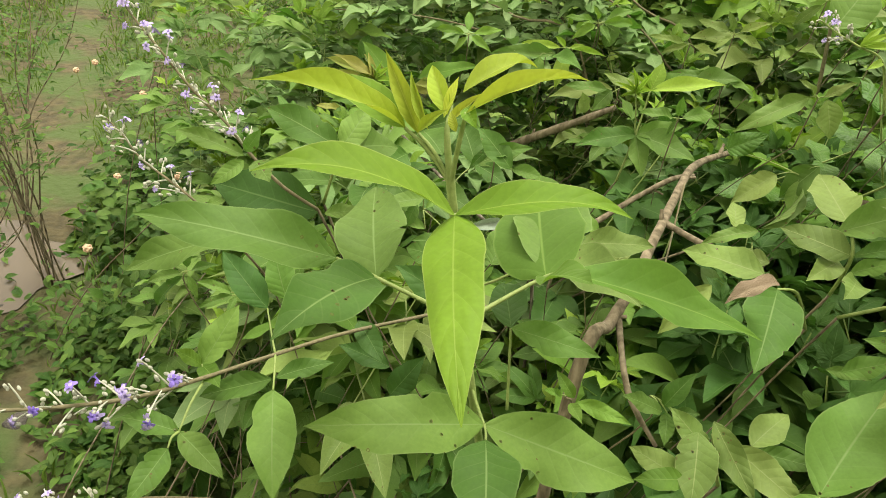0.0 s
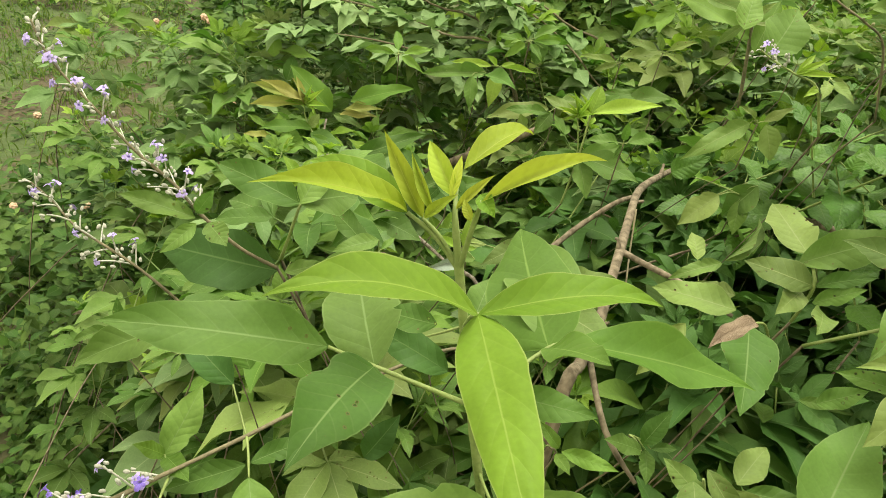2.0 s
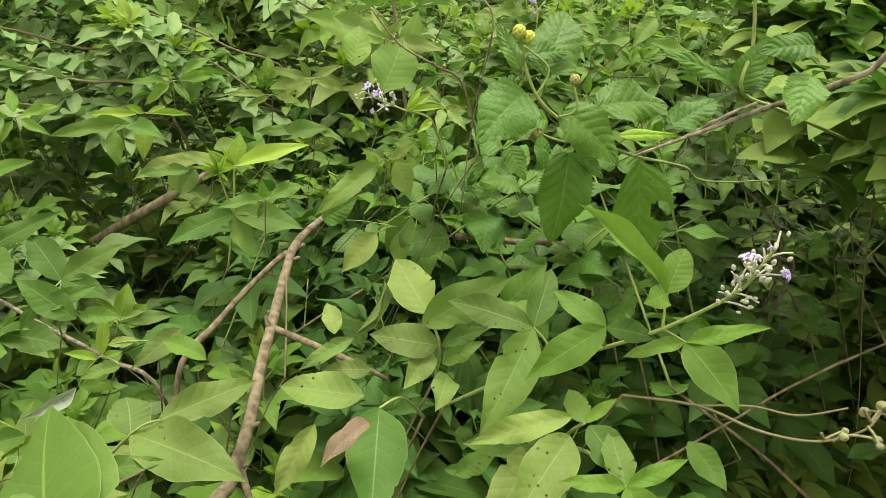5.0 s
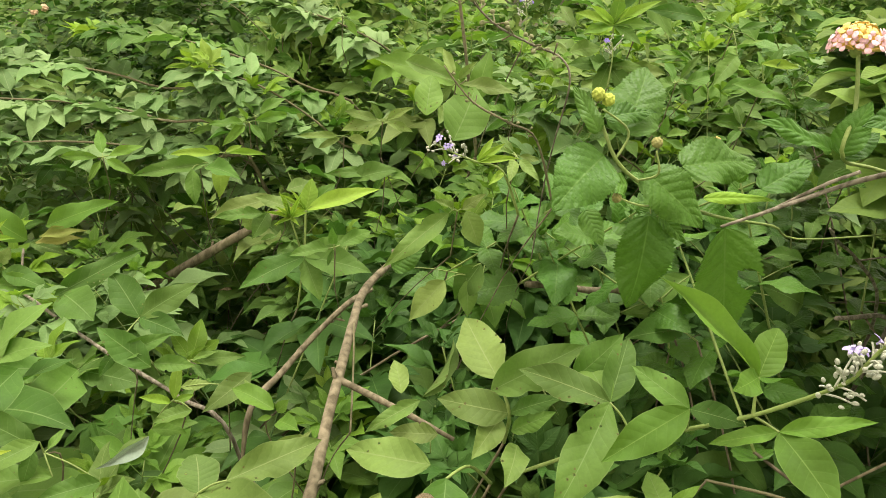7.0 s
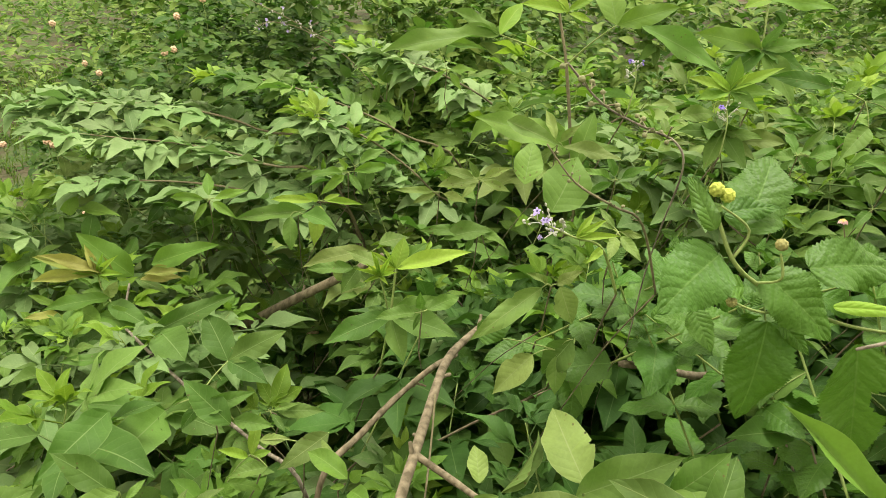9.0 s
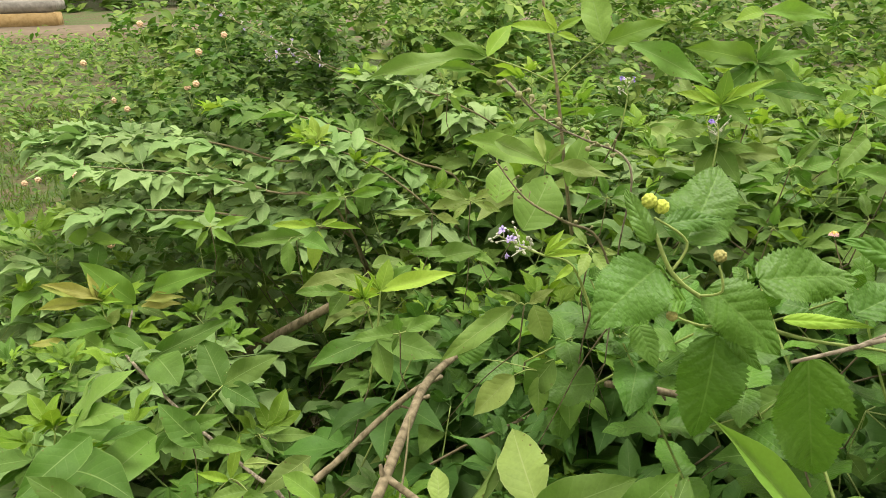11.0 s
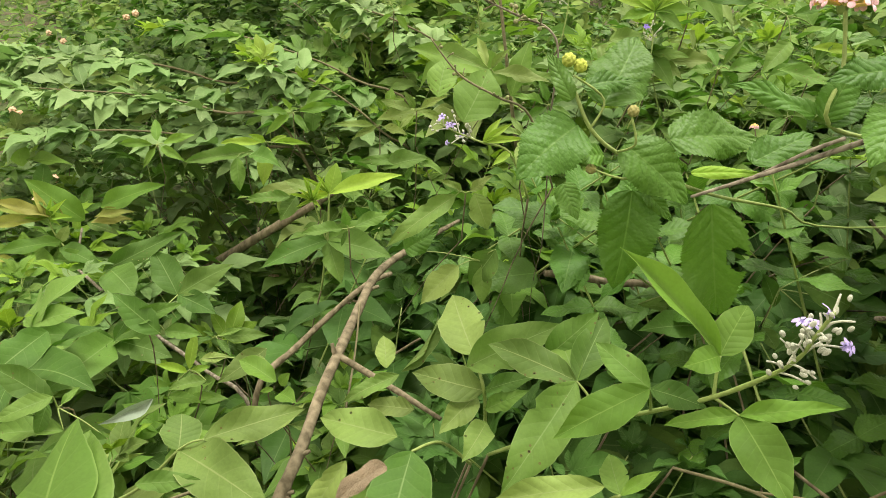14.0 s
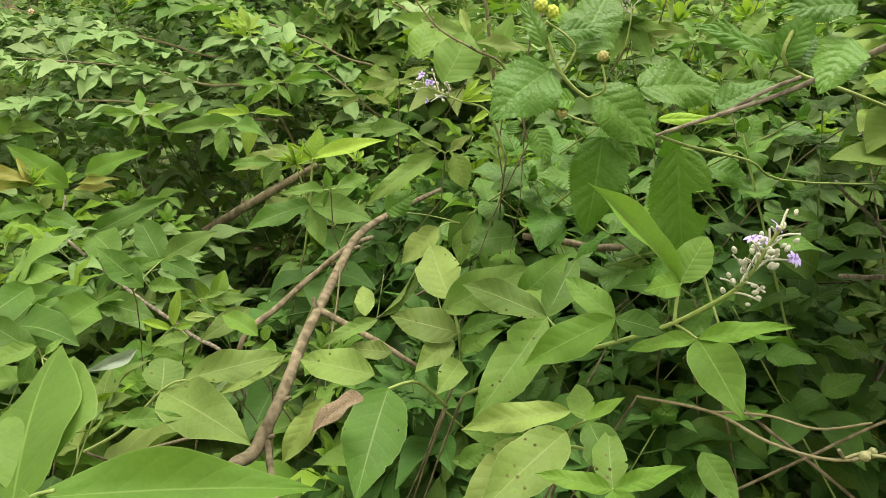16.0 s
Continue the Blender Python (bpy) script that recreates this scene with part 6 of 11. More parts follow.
leaf(s, (-0.188, 1.616, 0.887), (-0.129, 1.61, 0.893), (-0.15, -0.61, 0.78), 0.29, "pale", 0.03, 0.2, "chaste", 0)
stem(s, [(-0.197, 1.617, 0.886), (-0.194, 1.613, 0.889), (-0.191, 1.61, 0.893)], [0.0008, 0.0007, 0.0006], "stem", "petiole", sides=5)
leaf(s, (-0.191, 1.61, 0.893), (-0.153, 1.563, 0.935), (-0.8, -0.11, 0.6), 0.33, "pale", 0.1, 0.2, "lance", 2)
stem(s, [(-0.197, 1.617, 0.886), (-0.194, 1.612, 0.884), (-0.19, 1.607, 0.883)], [0.0008, 0.0007, 0.0006], "stem", "petiole", sides=5)
leaf(s, (-0.19, 1.607, 0.883), (-0.146, 1.546, 0.868), (-0.24, -0.4, 0.89), 0.25, "pale", 0.03, 0.2, "chaste", 0)
settle(s, (-0.435, 1.952, -0.02))

s = root("chaste_tree_sprig", "chaste tree sprig with spreading grey-green leaflets", "shrub sprig", "sprigs over the thicket")
stem(s, [(-0.048, 1.454, 0.872), (-0.048, 1.466, 0.812), (0.061, 1.559, 0.426), (0.17, 1.623, -0.02)], [0.0008, 0.0009, 0.001, 0.001], "twig", "stem")
stem(s, [(-0.048, 1.454, 0.872), (-0.049, 1.447, 0.878), (-0.05, 1.439, 0.878)], [0.0008, 0.0007, 0.0006], "stem", "petiole", sides=5)
leaf(s, (-0.05, 1.439, 0.878), (-0.034, 1.422, 0.82), (0.29, -0.9, 0.33), 0.5, "mature", 0.07, 0.2, "lance", 1)
stem(s, [(-0.048, 1.454, 0.872), (-0.052, 1.454, 0.87), (-0.057, 1.454, 0.869)], [0.0008, 0.0007, 0.0006], "stem", "petiole", sides=5)
leaf(s, (-0.057, 1.454, 0.869), (-0.112, 1.448, 0.853), (-0.12, -0.76, 0.64), 0.33, "mature", 0.07, 0.2, "chaste", 3)
stem(s, [(-0.048, 1.454, 0.872), (-0.051, 1.459, 0.872), (-0.054, 1.464, 0.873)], [0.0008, 0.0007, 0.0006], "stem", "petiole", sides=5)
leaf(s, (-0.054, 1.464, 0.873), (-0.091, 1.521, 0.882), (-0.26, -0.31, 0.91), 0.25, "mature", 0.07, 0.2, "chaste", 1)
stem(s, [(-0.048, 1.454, 0.872), (-0.044, 1.449, 0.872), (-0.039, 1.443, 0.872)], [0.0008, 0.0007, 0.0006], "stem", "petiole", sides=5)
leaf(s, (-0.039, 1.443, 0.872), (0.013, 1.37, 0.877), (-0.25, -0.12, 0.96), 0.29, "mature", 0.1, 0.2, "lance", 3)
settle(s, (0.17, 1.623, -0.02))

s = root("chaste_tree_sprig", "chaste tree sprig with spreading grey-green leaflets", "shrub sprig", "sprigs over the thicket")
stem(s, [(0.05, 1.382, 0.893), (0.05, 1.394, 0.833), (0.167, 1.578, 0.436), (0.283, 1.734, -0.02)], [0.0008, 0.0009, 0.001, 0.001], "twig", "stem")
stem(s, [(0.05, 1.382, 0.893), (0.043, 1.387, 0.888), (0.036, 1.391, 0.877)], [0.0008, 0.0007, 0.0006], "stem", "petiole", sides=5)
leaf(s, (0.036, 1.391, 0.877), (0.027, 1.304, 0.846), (0.18, -0.35, 0.92), 0.4, "mature", 0.03, 0.1, "lance", 0)
stem(s, [(0.05, 1.382, 0.893), (0.054, 1.381, 0.891), (0.058, 1.379, 0.89)], [0.0008, 0.0007, 0.0006], "stem", "petiole", sides=5)
leaf(s, (0.058, 1.379, 0.89), (0.113, 1.358, 0.872), (-0.01, -0.66, 0.75), 0.25, "mature", 0.03, 0.1, "lance", 2)
stem(s, [(0.05, 1.382, 0.893), (0.053, 1.377, 0.889), (0.056, 1.371, 0.885)], [0.0008, 0.0007, 0.0006], "stem", "petiole", sides=5)
leaf(s, (0.056, 1.371, 0.885), (0.093, 1.298, 0.835), (0.02, -0.56, 0.83), 0.25, "mature", 0.07, 0.1, "chaste", 0)
stem(s, [(0.05, 1.382, 0.893), (0.052, 1.381, 0.894), (0.054, 1.379, 0.896)], [0.0008, 0.0007, 0.0006], "stem", "petiole", sides=5)
leaf(s, (0.054, 1.379, 0.896), (0.082, 1.358, 0.914), (-0.62, -0.13, 0.77), 0.29, "mature", 0.1, 0.2, "chaste", 2)
settle(s, (0.283, 1.734, -0.02))

s = root("chaste_tree_sprig", "chaste tree sprig with a bright yellow-green tip rosette", "shrub sprig", "sprigs over the thicket")
stem(s, [(0.213, 1.194, 0.945), (0.213, 1.206, 0.885), (0.168, 1.273, 0.462), (0.124, 1.313, -0.02)], [0.0008, 0.0009, 0.001, 0.001], "twig", "stem")
stem(s, [(0.213, 1.194, 0.945), (0.207, 1.197, 0.944), (0.202, 1.2, 0.943)], [0.0008, 0.0007, 0.0006], "stem", "petiole", sides=5)
leaf(s, (0.202, 1.2, 0.943), (0.135, 1.239, 0.935), (-0.44, -0.64, 0.63), 0.2, "light", 0.07, 0.1, "chaste", 3)
leaf(s, (0.212, 1.187, 0.939), (0.196, 1.158, 0.881), (-0.07, -0.88, 0.47), 0.4, "light", 0.07, 0.1, "lance", 0)
stem(s, [(0.213, 1.194, 0.945), (0.218, 1.193, 0.944), (0.223, 1.192, 0.944)], [0.0008, 0.0007, 0.0006], "stem", "petiole", sides=5)
leaf(s, (0.223, 1.192, 0.944), (0.282, 1.18, 0.938), (-0.06, -0.66, 0.75), 0.2, "light", 0.03, 0.2, "lance", 2)
stem(s, [(0.213, 1.194, 0.945), (0.215, 1.195, 0.945), (0.218, 1.196, 0.945)], [0.0008, 0.0007, 0.0006], "stem", "petiole", sides=5)
leaf(s, (0.218, 1.196, 0.945), (0.247, 1.212, 0.947), (0.35, -0.72, 0.6), 0.3, "light", 0.03, 0.1, "chaste", 0)
stem(s, [(0.213, 1.194, 0.945), (0.211, 1.192, 0.947), (0.209, 1.19, 0.948)], [0.0008, 0.0007, 0.0006], "stem", "petiole", sides=5)
leaf(s, (0.209, 1.19, 0.948), (0.184, 1.165, 0.971), (0.78, -0.59, 0.21), 0.3, "light", 0.03, 0.1, "lance", 2)
settle(s, (0.124, 1.313, -0.02))

s = root("chaste_tree_sprig", "chaste tree sprig with spreading grey-green leaflets", "shrub sprig", "sprigs over the thicket")
stem(s, [(0.175, 1.176, 0.936), (0.175, 1.188, 0.876), (0.12, 1.276, 0.458), (0.065, 1.336, -0.02)], [0.0008, 0.0009, 0.001, 0.001], "twig", "stem")
stem(s, [(0.175, 1.176, 0.936), (0.182, 1.175, 0.94), (0.189, 1.174, 0.938)], [0.0008, 0.0007, 0.0006], "stem", "petiole", sides=5)
leaf(s, (0.189, 1.174, 0.938), (0.075, 1.191, 0.925), (-0.18, -0.71, 0.68), 0.25, "mature", 0.03, 0.2, "lance", 3)
stem(s, [(0.175, 1.176, 0.936), (0.168, 1.169, 0.939), (0.162, 1.163, 0.935)], [0.0008, 0.0007, 0.0006], "stem", "petiole", sides=5)
leaf(s, (0.162, 1.163, 0.935), (0.159, 1.144, 0.884), (0, -0.94, 0.35), 0.45, "mature", 0.07, 0.1, "chaste", 1)
stem(s, [(0.175, 1.176, 0.936), (0.179, 1.17, 0.936), (0.183, 1.165, 0.936)], [0.0008, 0.0007, 0.0006], "stem", "petiole", sides=5)
leaf(s, (0.183, 1.165, 0.936), (0.228, 1.102, 0.933), (-0.36, -0.3, 0.88), 0.35, "mature", 0.1, 0.2, "chaste", 3)
settle(s, (0.065, 1.336, -0.02))

s = root("chaste_tree_sprig", "chaste tree sprig with a bright yellow-green tip rosette", "shrub sprig", "sprigs over the thicket")
stem(s, [(0.229, 1.308, 0.947), (0.229, 1.32, 0.887), (0.266, 1.428, 0.464), (0.302, 1.509, -0.02)], [0.0008, 0.0009, 0.001, 0.001], "twig", "stem")
stem(s, [(0.229, 1.308, 0.947), (0.226, 1.309, 0.949), (0.224, 1.309, 0.95)], [0.0008, 0.0007, 0.0006], "stem", "petiole", sides=5)
leaf(s, (0.224, 1.309, 0.95), (0.192, 1.319, 0.964), (0.13, -0.66, 0.74), 0.22, "fresh", 0.07, 0.2, "lance", 0)
stem(s, [(0.229, 1.308, 0.947), (0.232, 1.304, 0.949), (0.234, 1.299, 0.951)], [0.0008, 0.0007, 0.0006], "stem", "petiole", sides=5)
leaf(s, (0.234, 1.299, 0.951), (0.269, 1.244, 0.974), (-0.78, -0.26, 0.57), 0.22, "fresh", 0.07, 0.1, "lance", 2)
stem(s, [(0.229, 1.308, 0.947), (0.229, 1.307, 0.95), (0.229, 1.305, 0.953)], [0.0008, 0.0007, 0.0006], "stem", "petiole", sides=5)
leaf(s, (0.229, 1.305, 0.953), (0.228, 1.288, 0.988), (0.01, -0.9, -0.44), 0.25, "fresh", 0.03, 0.2, "lance", 0)
stem(s, [(0.229, 1.308, 0.947), (0.231, 1.31, 0.945), (0.233, 1.312, 0.943)], [0.0008, 0.0007, 0.0006], "stem", "petiole", sides=5)
leaf(s, (0.233, 1.312, 0.943), (0.257, 1.336, 0.917), (0.8, -0.19, 0.57), 0.33, "fresh", 0.07, 0.1, "lance", 2)
stem(s, [(0.229, 1.308, 0.947), (0.225, 1.309, 0.946), (0.222, 1.311, 0.945)], [0.0008, 0.0007, 0.0006], "stem", "petiole", sides=5)
leaf(s, (0.222, 1.311, 0.945), (0.178, 1.33, 0.932), (-0.44, -0.51, 0.74), 0.33, "fresh", 0.1, 0.2, "chaste", 0)
settle(s, (0.302, 1.509, -0.02))

s = root("chaste_tree_sprig", "chaste tree sprig with a bright yellow-green tip rosette", "shrub sprig", "sprigs over the thicket")
stem(s, [(0.245, 1.656, 0.951), (0.245, 1.668, 0.891), (0.315, 1.8, 0.466), (0.385, 1.903, -0.02)], [0.0008, 0.0009, 0.001, 0.001], "twig", "stem")
stem(s, [(0.245, 1.656, 0.951), (0.229, 1.654, 0.943), (0.214, 1.651, 0.928)], [0.0008, 0.0007, 0.0006], "stem", "petiole", sides=5)
leaf(s, (0.214, 1.651, 0.928), (0.153, 1.583, 0.932), (0.58, -0.48, 0.66), 0.3, "light", 0.07, 0.1, "chaste", 1)
stem(s, [(0.245, 1.656, 0.951), (0.244, 1.657, 0.953), (0.244, 1.659, 0.955)], [0.0008, 0.0007, 0.0006], "stem", "petiole", sides=5)
leaf(s, (0.244, 1.659, 0.955), (0.241, 1.675, 0.981), (0.02, -0.85, 0.53), 0.2, "light", 0.07, 0.1, "chaste", 3)
stem(s, [(0.245, 1.656, 0.951), (0.248, 1.654, 0.953), (0.251, 1.652, 0.955)], [0.0008, 0.0007, 0.0006], "stem", "petiole", sides=5)
leaf(s, (0.251, 1.652, 0.955), (0.287, 1.625, 0.976), (-0.64, -0.29, 0.71), 0.2, "light", 0.03, 0.1, "lance", 1)
stem(s, [(0.245, 1.656, 0.951), (0.239, 1.661, 0.951), (0.232, 1.665, 0.951)], [0.0008, 0.0007, 0.0006], "stem", "petiole", sides=5)
leaf(s, (0.232, 1.665, 0.951), (0.156, 1.722, 0.949), (-0.27, -0.34, 0.9), 0.22, "light", 0.1, 0.2, "chaste", 3)
stem(s, [(0.245, 1.656, 0.951), (0.248, 1.649, 0.951), (0.252, 1.643, 0.951)], [0.0008, 0.0007, 0.0006], "stem", "petiole", sides=5)
leaf(s, (0.252, 1.643, 0.951), (0.294, 1.561, 0.95), (-0.31, -0.17, 0.94), 0.25, "light", 0.1, 0.1, "chaste", 1)
stem(s, [(0.245, 1.656, 0.951), (0.245, 1.654, 0.948), (0.246, 1.652, 0.945)], [0.0008, 0.0007, 0.0006], "stem", "petiole", sides=5)
leaf(s, (0.246, 1.652, 0.945), (0.254, 1.629, 0.906), (-0.02, -0.86, 0.51), 0.3, "light", 0.1, 0.1, "lance", 3)
settle(s, (0.385, 1.903, -0.02))

s = root("chaste_tree_sprig", "chaste tree sprig with spreading grey-green leaflets", "shrub sprig", "sprigs over the thicket")
stem(s, [(0.278, 1.255, 0.98), (0.278, 1.267, 0.92), (0.388, 1.331, 0.48), (0.499, 1.368, -0.02)], [0.0008, 0.0009, 0.001, 0.001], "twig", "stem")
stem(s, [(0.278, 1.255, 0.98), (0.284, 1.248, 0.962), (0.291, 1.242, 0.939)], [0.0008, 0.0007, 0.0006], "stem", "petiole", sides=5)
leaf(s, (0.291, 1.242, 0.939), (0.301, 1.257, 0.99), (-0.15, -0.94, 0.29), 0.55, "mature", 0.1, 0.2, "lance", 0)
stem(s, [(0.278, 1.255, 0.98), (0.276, 1.255, 0.982), (0.275, 1.255, 0.984)], [0.0008, 0.0007, 0.0006], "stem", "petiole", sides=5)
leaf(s, (0.275, 1.255, 0.984), (0.257, 1.253, 1.009), (0.6, -0.7, 0.39), 0.29, "mature", 0.1, 0.2, "chaste", 2)
stem(s, [(0.278, 1.255, 0.98), (0.275, 1.254, 0.979), (0.272, 1.253, 0.979)], [0.0008, 0.0007, 0.0006], "stem", "petiole", sides=5)
leaf(s, (0.272, 1.253, 0.979), (0.238, 1.24, 0.974), (0.03, -0.46, 0.89), 0.25, "mature", 0.07, 0.1, "lance", 0)
stem(s, [(0.278, 1.255, 0.98), (0.282, 1.256, 0.981), (0.286, 1.256, 0.983)], [0.0008, 0.0007, 0.0006], "stem", "petiole", sides=5)
leaf(s, (0.286, 1.256, 0.983), (0.336, 1.267, 1.001), (-0.13, -0.65, 0.75), 0.33, "mature", 0.1, 0.2, "chaste", 2)
stem(s, [(0.278, 1.255, 0.98), (0.28, 1.254, 0.979), (0.283, 1.253, 0.978)], [0.0008, 0.0007, 0.0006], "stem", "petiole", sides=5)
leaf(s, (0.283, 1.253, 0.978), (0.319, 1.246, 0.963), (0.03, -0.84, 0.54), 0.25, "mature", 0.07, 0.2, "lance", 0)
settle(s, (0.499, 1.368, -0.02))

s = root("chaste_tree_sprig", "chaste tree sprig with spreading grey-green leaflets", "shrub sprig", "sprigs over the thicket")
stem(s, [(0.36, 1.543, 1.011), (0.36, 1.555, 0.951), (0.386, 1.738, 0.496), (0.412, 1.893, -0.02)], [0.0008, 0.0009, 0.001, 0.001], "twig", "stem")
stem(s, [(0.36, 1.543, 1.011), (0.357, 1.544, 1.009), (0.353, 1.545, 1.006)], [0.0008, 0.0007, 0.0006], "stem", "petiole", sides=5)
leaf(s, (0.353, 1.545, 1.006), (0.311, 1.563, 0.972), (-0.62, -0.63, 0.46), 0.25, "mature", 0.07, 0.1, "lance", 1)
stem(s, [(0.36, 1.543, 1.011), (0.363, 1.542, 1.01), (0.367, 1.542, 1.009)], [0.0008, 0.0007, 0.0006], "stem", "petiole", sides=5)
leaf(s, (0.367, 1.542, 1.009), (0.408, 1.539, 0.996), (0.15, -0.73, 0.67), 0.29, "mature", 0.1, 0.2, "chaste", 3)
stem(s, [(0.36, 1.543, 1.011), (0.361, 1.542, 1.014), (0.361, 1.541, 1.018)], [0.0008, 0.0007, 0.0006], "stem", "petiole", sides=5)
leaf(s, (0.361, 1.541, 1.018), (0.368, 1.529, 1.057), (-0.32, -0.92, -0.22), 0.4, "mature", 0.07, 0.1, "chaste", 1)
stem(s, [(0.36, 1.543, 1.011), (0.364, 1.54, 1.009), (0.369, 1.538, 1.007)], [0.0008, 0.0007, 0.0006], "stem", "petiole", sides=5)
leaf(s, (0.369, 1.538, 1.007), (0.422, 1.512, 0.98), (-0.1, -0.8, 0.59), 0.25, "mature", 0.03, 0.2, "lance", 3)
stem(s, [(0.36, 1.543, 1.011), (0.358, 1.545, 1.012), (0.356, 1.547, 1.012)], [0.0008, 0.0007, 0.0006], "stem", "petiole", sides=5)
leaf(s, (0.356, 1.547, 1.012), (0.332, 1.576, 1.02), (-0.34, -0.5, 0.8), 0.25, "mature", 0.1, 0.1, "lance", 1)
settle(s, (0.412, 1.893, -0.02))

s = root("chaste_tree_sprig", "chaste tree sprig with spreading grey-green leaflets", "shrub sprig", "sprigs over the thicket")
stem(s, [(0.154, 1.439, 0.939), (0.154, 1.451, 0.879), (0.302, 1.497, 0.459), (0.45, 1.515, -0.02)], [0.0008, 0.0009, 0.001, 0.001], "twig", "stem")
stem(s, [(0.154, 1.439, 0.939), (0.15, 1.443, 0.94), (0.145, 1.447, 0.94)], [0.0008, 0.0007, 0.0006], "stem", "petiole", sides=5)
leaf(s, (0.145, 1.447, 0.94), (0.091, 1.492, 0.949), (-0.29, -0.51, 0.81), 0.25, "pale", 0.03, 0.1, "chaste", 2)
stem(s, [(0.154, 1.439, 0.939), (0.158, 1.442, 0.939), (0.162, 1.445, 0.939)], [0.0008, 0.0007, 0.0006], "stem", "petiole", sides=5)
leaf(s, (0.162, 1.445, 0.939), (0.212, 1.48, 0.939), (0.43, -0.61, 0.67), 0.29, "pale", 0.03, 0.2, "chaste", 0)
stem(s, [(0.154, 1.439, 0.939), (0.154, 1.437, 0.942), (0.154, 1.436, 0.945)], [0.0008, 0.0007, 0.0006], "stem", "petiole", sides=5)
leaf(s, (0.154, 1.436, 0.945), (0.156, 1.413, 0.984), (-0.03, -0.87, -0.5), 0.33, "pale", 0.03, 0.2, "chaste", 2)
stem(s, [(0.154, 1.439, 0.939), (0.151, 1.442, 0.937), (0.148, 1.444, 0.935)], [0.0008, 0.0007, 0.0006], "stem", "petiole", sides=5)
leaf(s, (0.148, 1.444, 0.935), (0.114, 1.475, 0.909), (-0.76, -0.58, 0.3), 0.29, "pale", 0.03, 0.1, "chaste", 0)
settle(s, (0.45, 1.515, -0.02))

s = root("chaste_tree_sprig", "chaste tree sprig with spreading grey-green leaflets", "shrub sprig", "sprigs over the thicket")
stem(s, [(0.379, 1.064, 1), (0.379, 1.076, 0.94), (0.257, 1.255, 0.49), (0.135, 1.406, -0.02)], [0.0008, 0.0009, 0.001, 0.001], "twig", "stem")
leaf(s, (0.375, 1.063, 1.009), (0.459, 1.051, 1.02), (-0.19, -0.6, 0.78), 0.25, "pale", 0.03, 0.1, "lance", 0)
stem(s, [(0.379, 1.064, 1), (0.374, 1.064, 1), (0.369, 1.064, 1.001)], [0.0008, 0.0007, 0.0006], "stem", "petiole", sides=5)
leaf(s, (0.369, 1.064, 1.001), (0.308, 1.063, 1.008), (0.08, -0.74, 0.67), 0.2, "pale", 0.03, 0.1, "lance", 2)
stem(s, [(0.379, 1.064, 1), (0.382, 1.062, 0.999), (0.384, 1.06, 0.998)], [0.0008, 0.0007, 0.0006], "stem", "petiole", sides=5)
leaf(s, (0.384, 1.06, 0.998), (0.415, 1.033, 0.991), (-0.28, -0.54, 0.8), 0.35, "pale", 0.03, 0.2, "chaste", 0)
stem(s, [(0.379, 1.064, 1), (0.377, 1.065, 0.998), (0.374, 1.066, 0.997)], [0.0008, 0.0007, 0.0006], "stem", "petiole", sides=5)
leaf(s, (0.374, 1.066, 0.997), (0.341, 1.075, 0.98), (-0.45, -0.77, 0.45), 0.3, "pale", 0.1, 0.2, "chaste", 2)
settle(s, (0.135, 1.406, -0.02))

s = root("chaste_tree_sprig", "chaste tree sprig with spreading grey-green leaflets", "shrub sprig", "sprigs over the thicket")
stem(s, [(0.415, 0.981, 0.971), (0.415, 0.993, 0.911), (0.423, 1.149, 0.476), (0.431, 1.277, -0.02)], [0.0008, 0.0009, 0.001, 0.001], "twig", "stem")
stem(s, [(0.415, 0.981, 0.971), (0.39, 0.982, 0.97), (0.365, 0.983, 0.962)], [0.0008, 0.0007, 0.0006], "stem", "petiole", sides=5)
leaf(s, (0.365, 0.983, 0.962), (0.433, 0.964, 0.976), (-0.31, -0.54, 0.78), 0.4, "mature", 0.1, 0.2, "chaste", 3)
stem(s, [(0.415, 0.981, 0.971), (0.413, 0.982, 0.969), (0.412, 0.982, 0.966)], [0.0008, 0.0007, 0.0006], "stem", "petiole", sides=5)
leaf(s, (0.412, 0.982, 0.966), (0.399, 0.985, 0.935), (-0.63, -0.75, 0.19), 0.29, "mature", 0.1, 0.1, "lance", 1)
stem(s, [(0.415, 0.981, 0.971), (0.409, 0.983, 0.971), (0.403, 0.984, 0.971)], [0.0008, 0.0007, 0.0006], "stem", "petiole", sides=5)
leaf(s, (0.403, 0.984, 0.971), (0.332, 0.998, 0.971), (-0.16, -0.79, 0.59), 0.25, "mature", 0.07, 0.1, "chaste", 3)
stem(s, [(0.415, 0.981, 0.971), (0.416, 0.978, 0.971), (0.418, 0.974, 0.97)], [0.0008, 0.0007, 0.0006], "stem", "petiole", sides=5)
leaf(s, (0.418, 0.974, 0.97), (0.442, 0.932, 0.963), (-0.23, -0.29, 0.93), 0.3, "mature", 0.1, 0.2, "chaste", 1)
settle(s, (0.431, 1.277, -0.02))

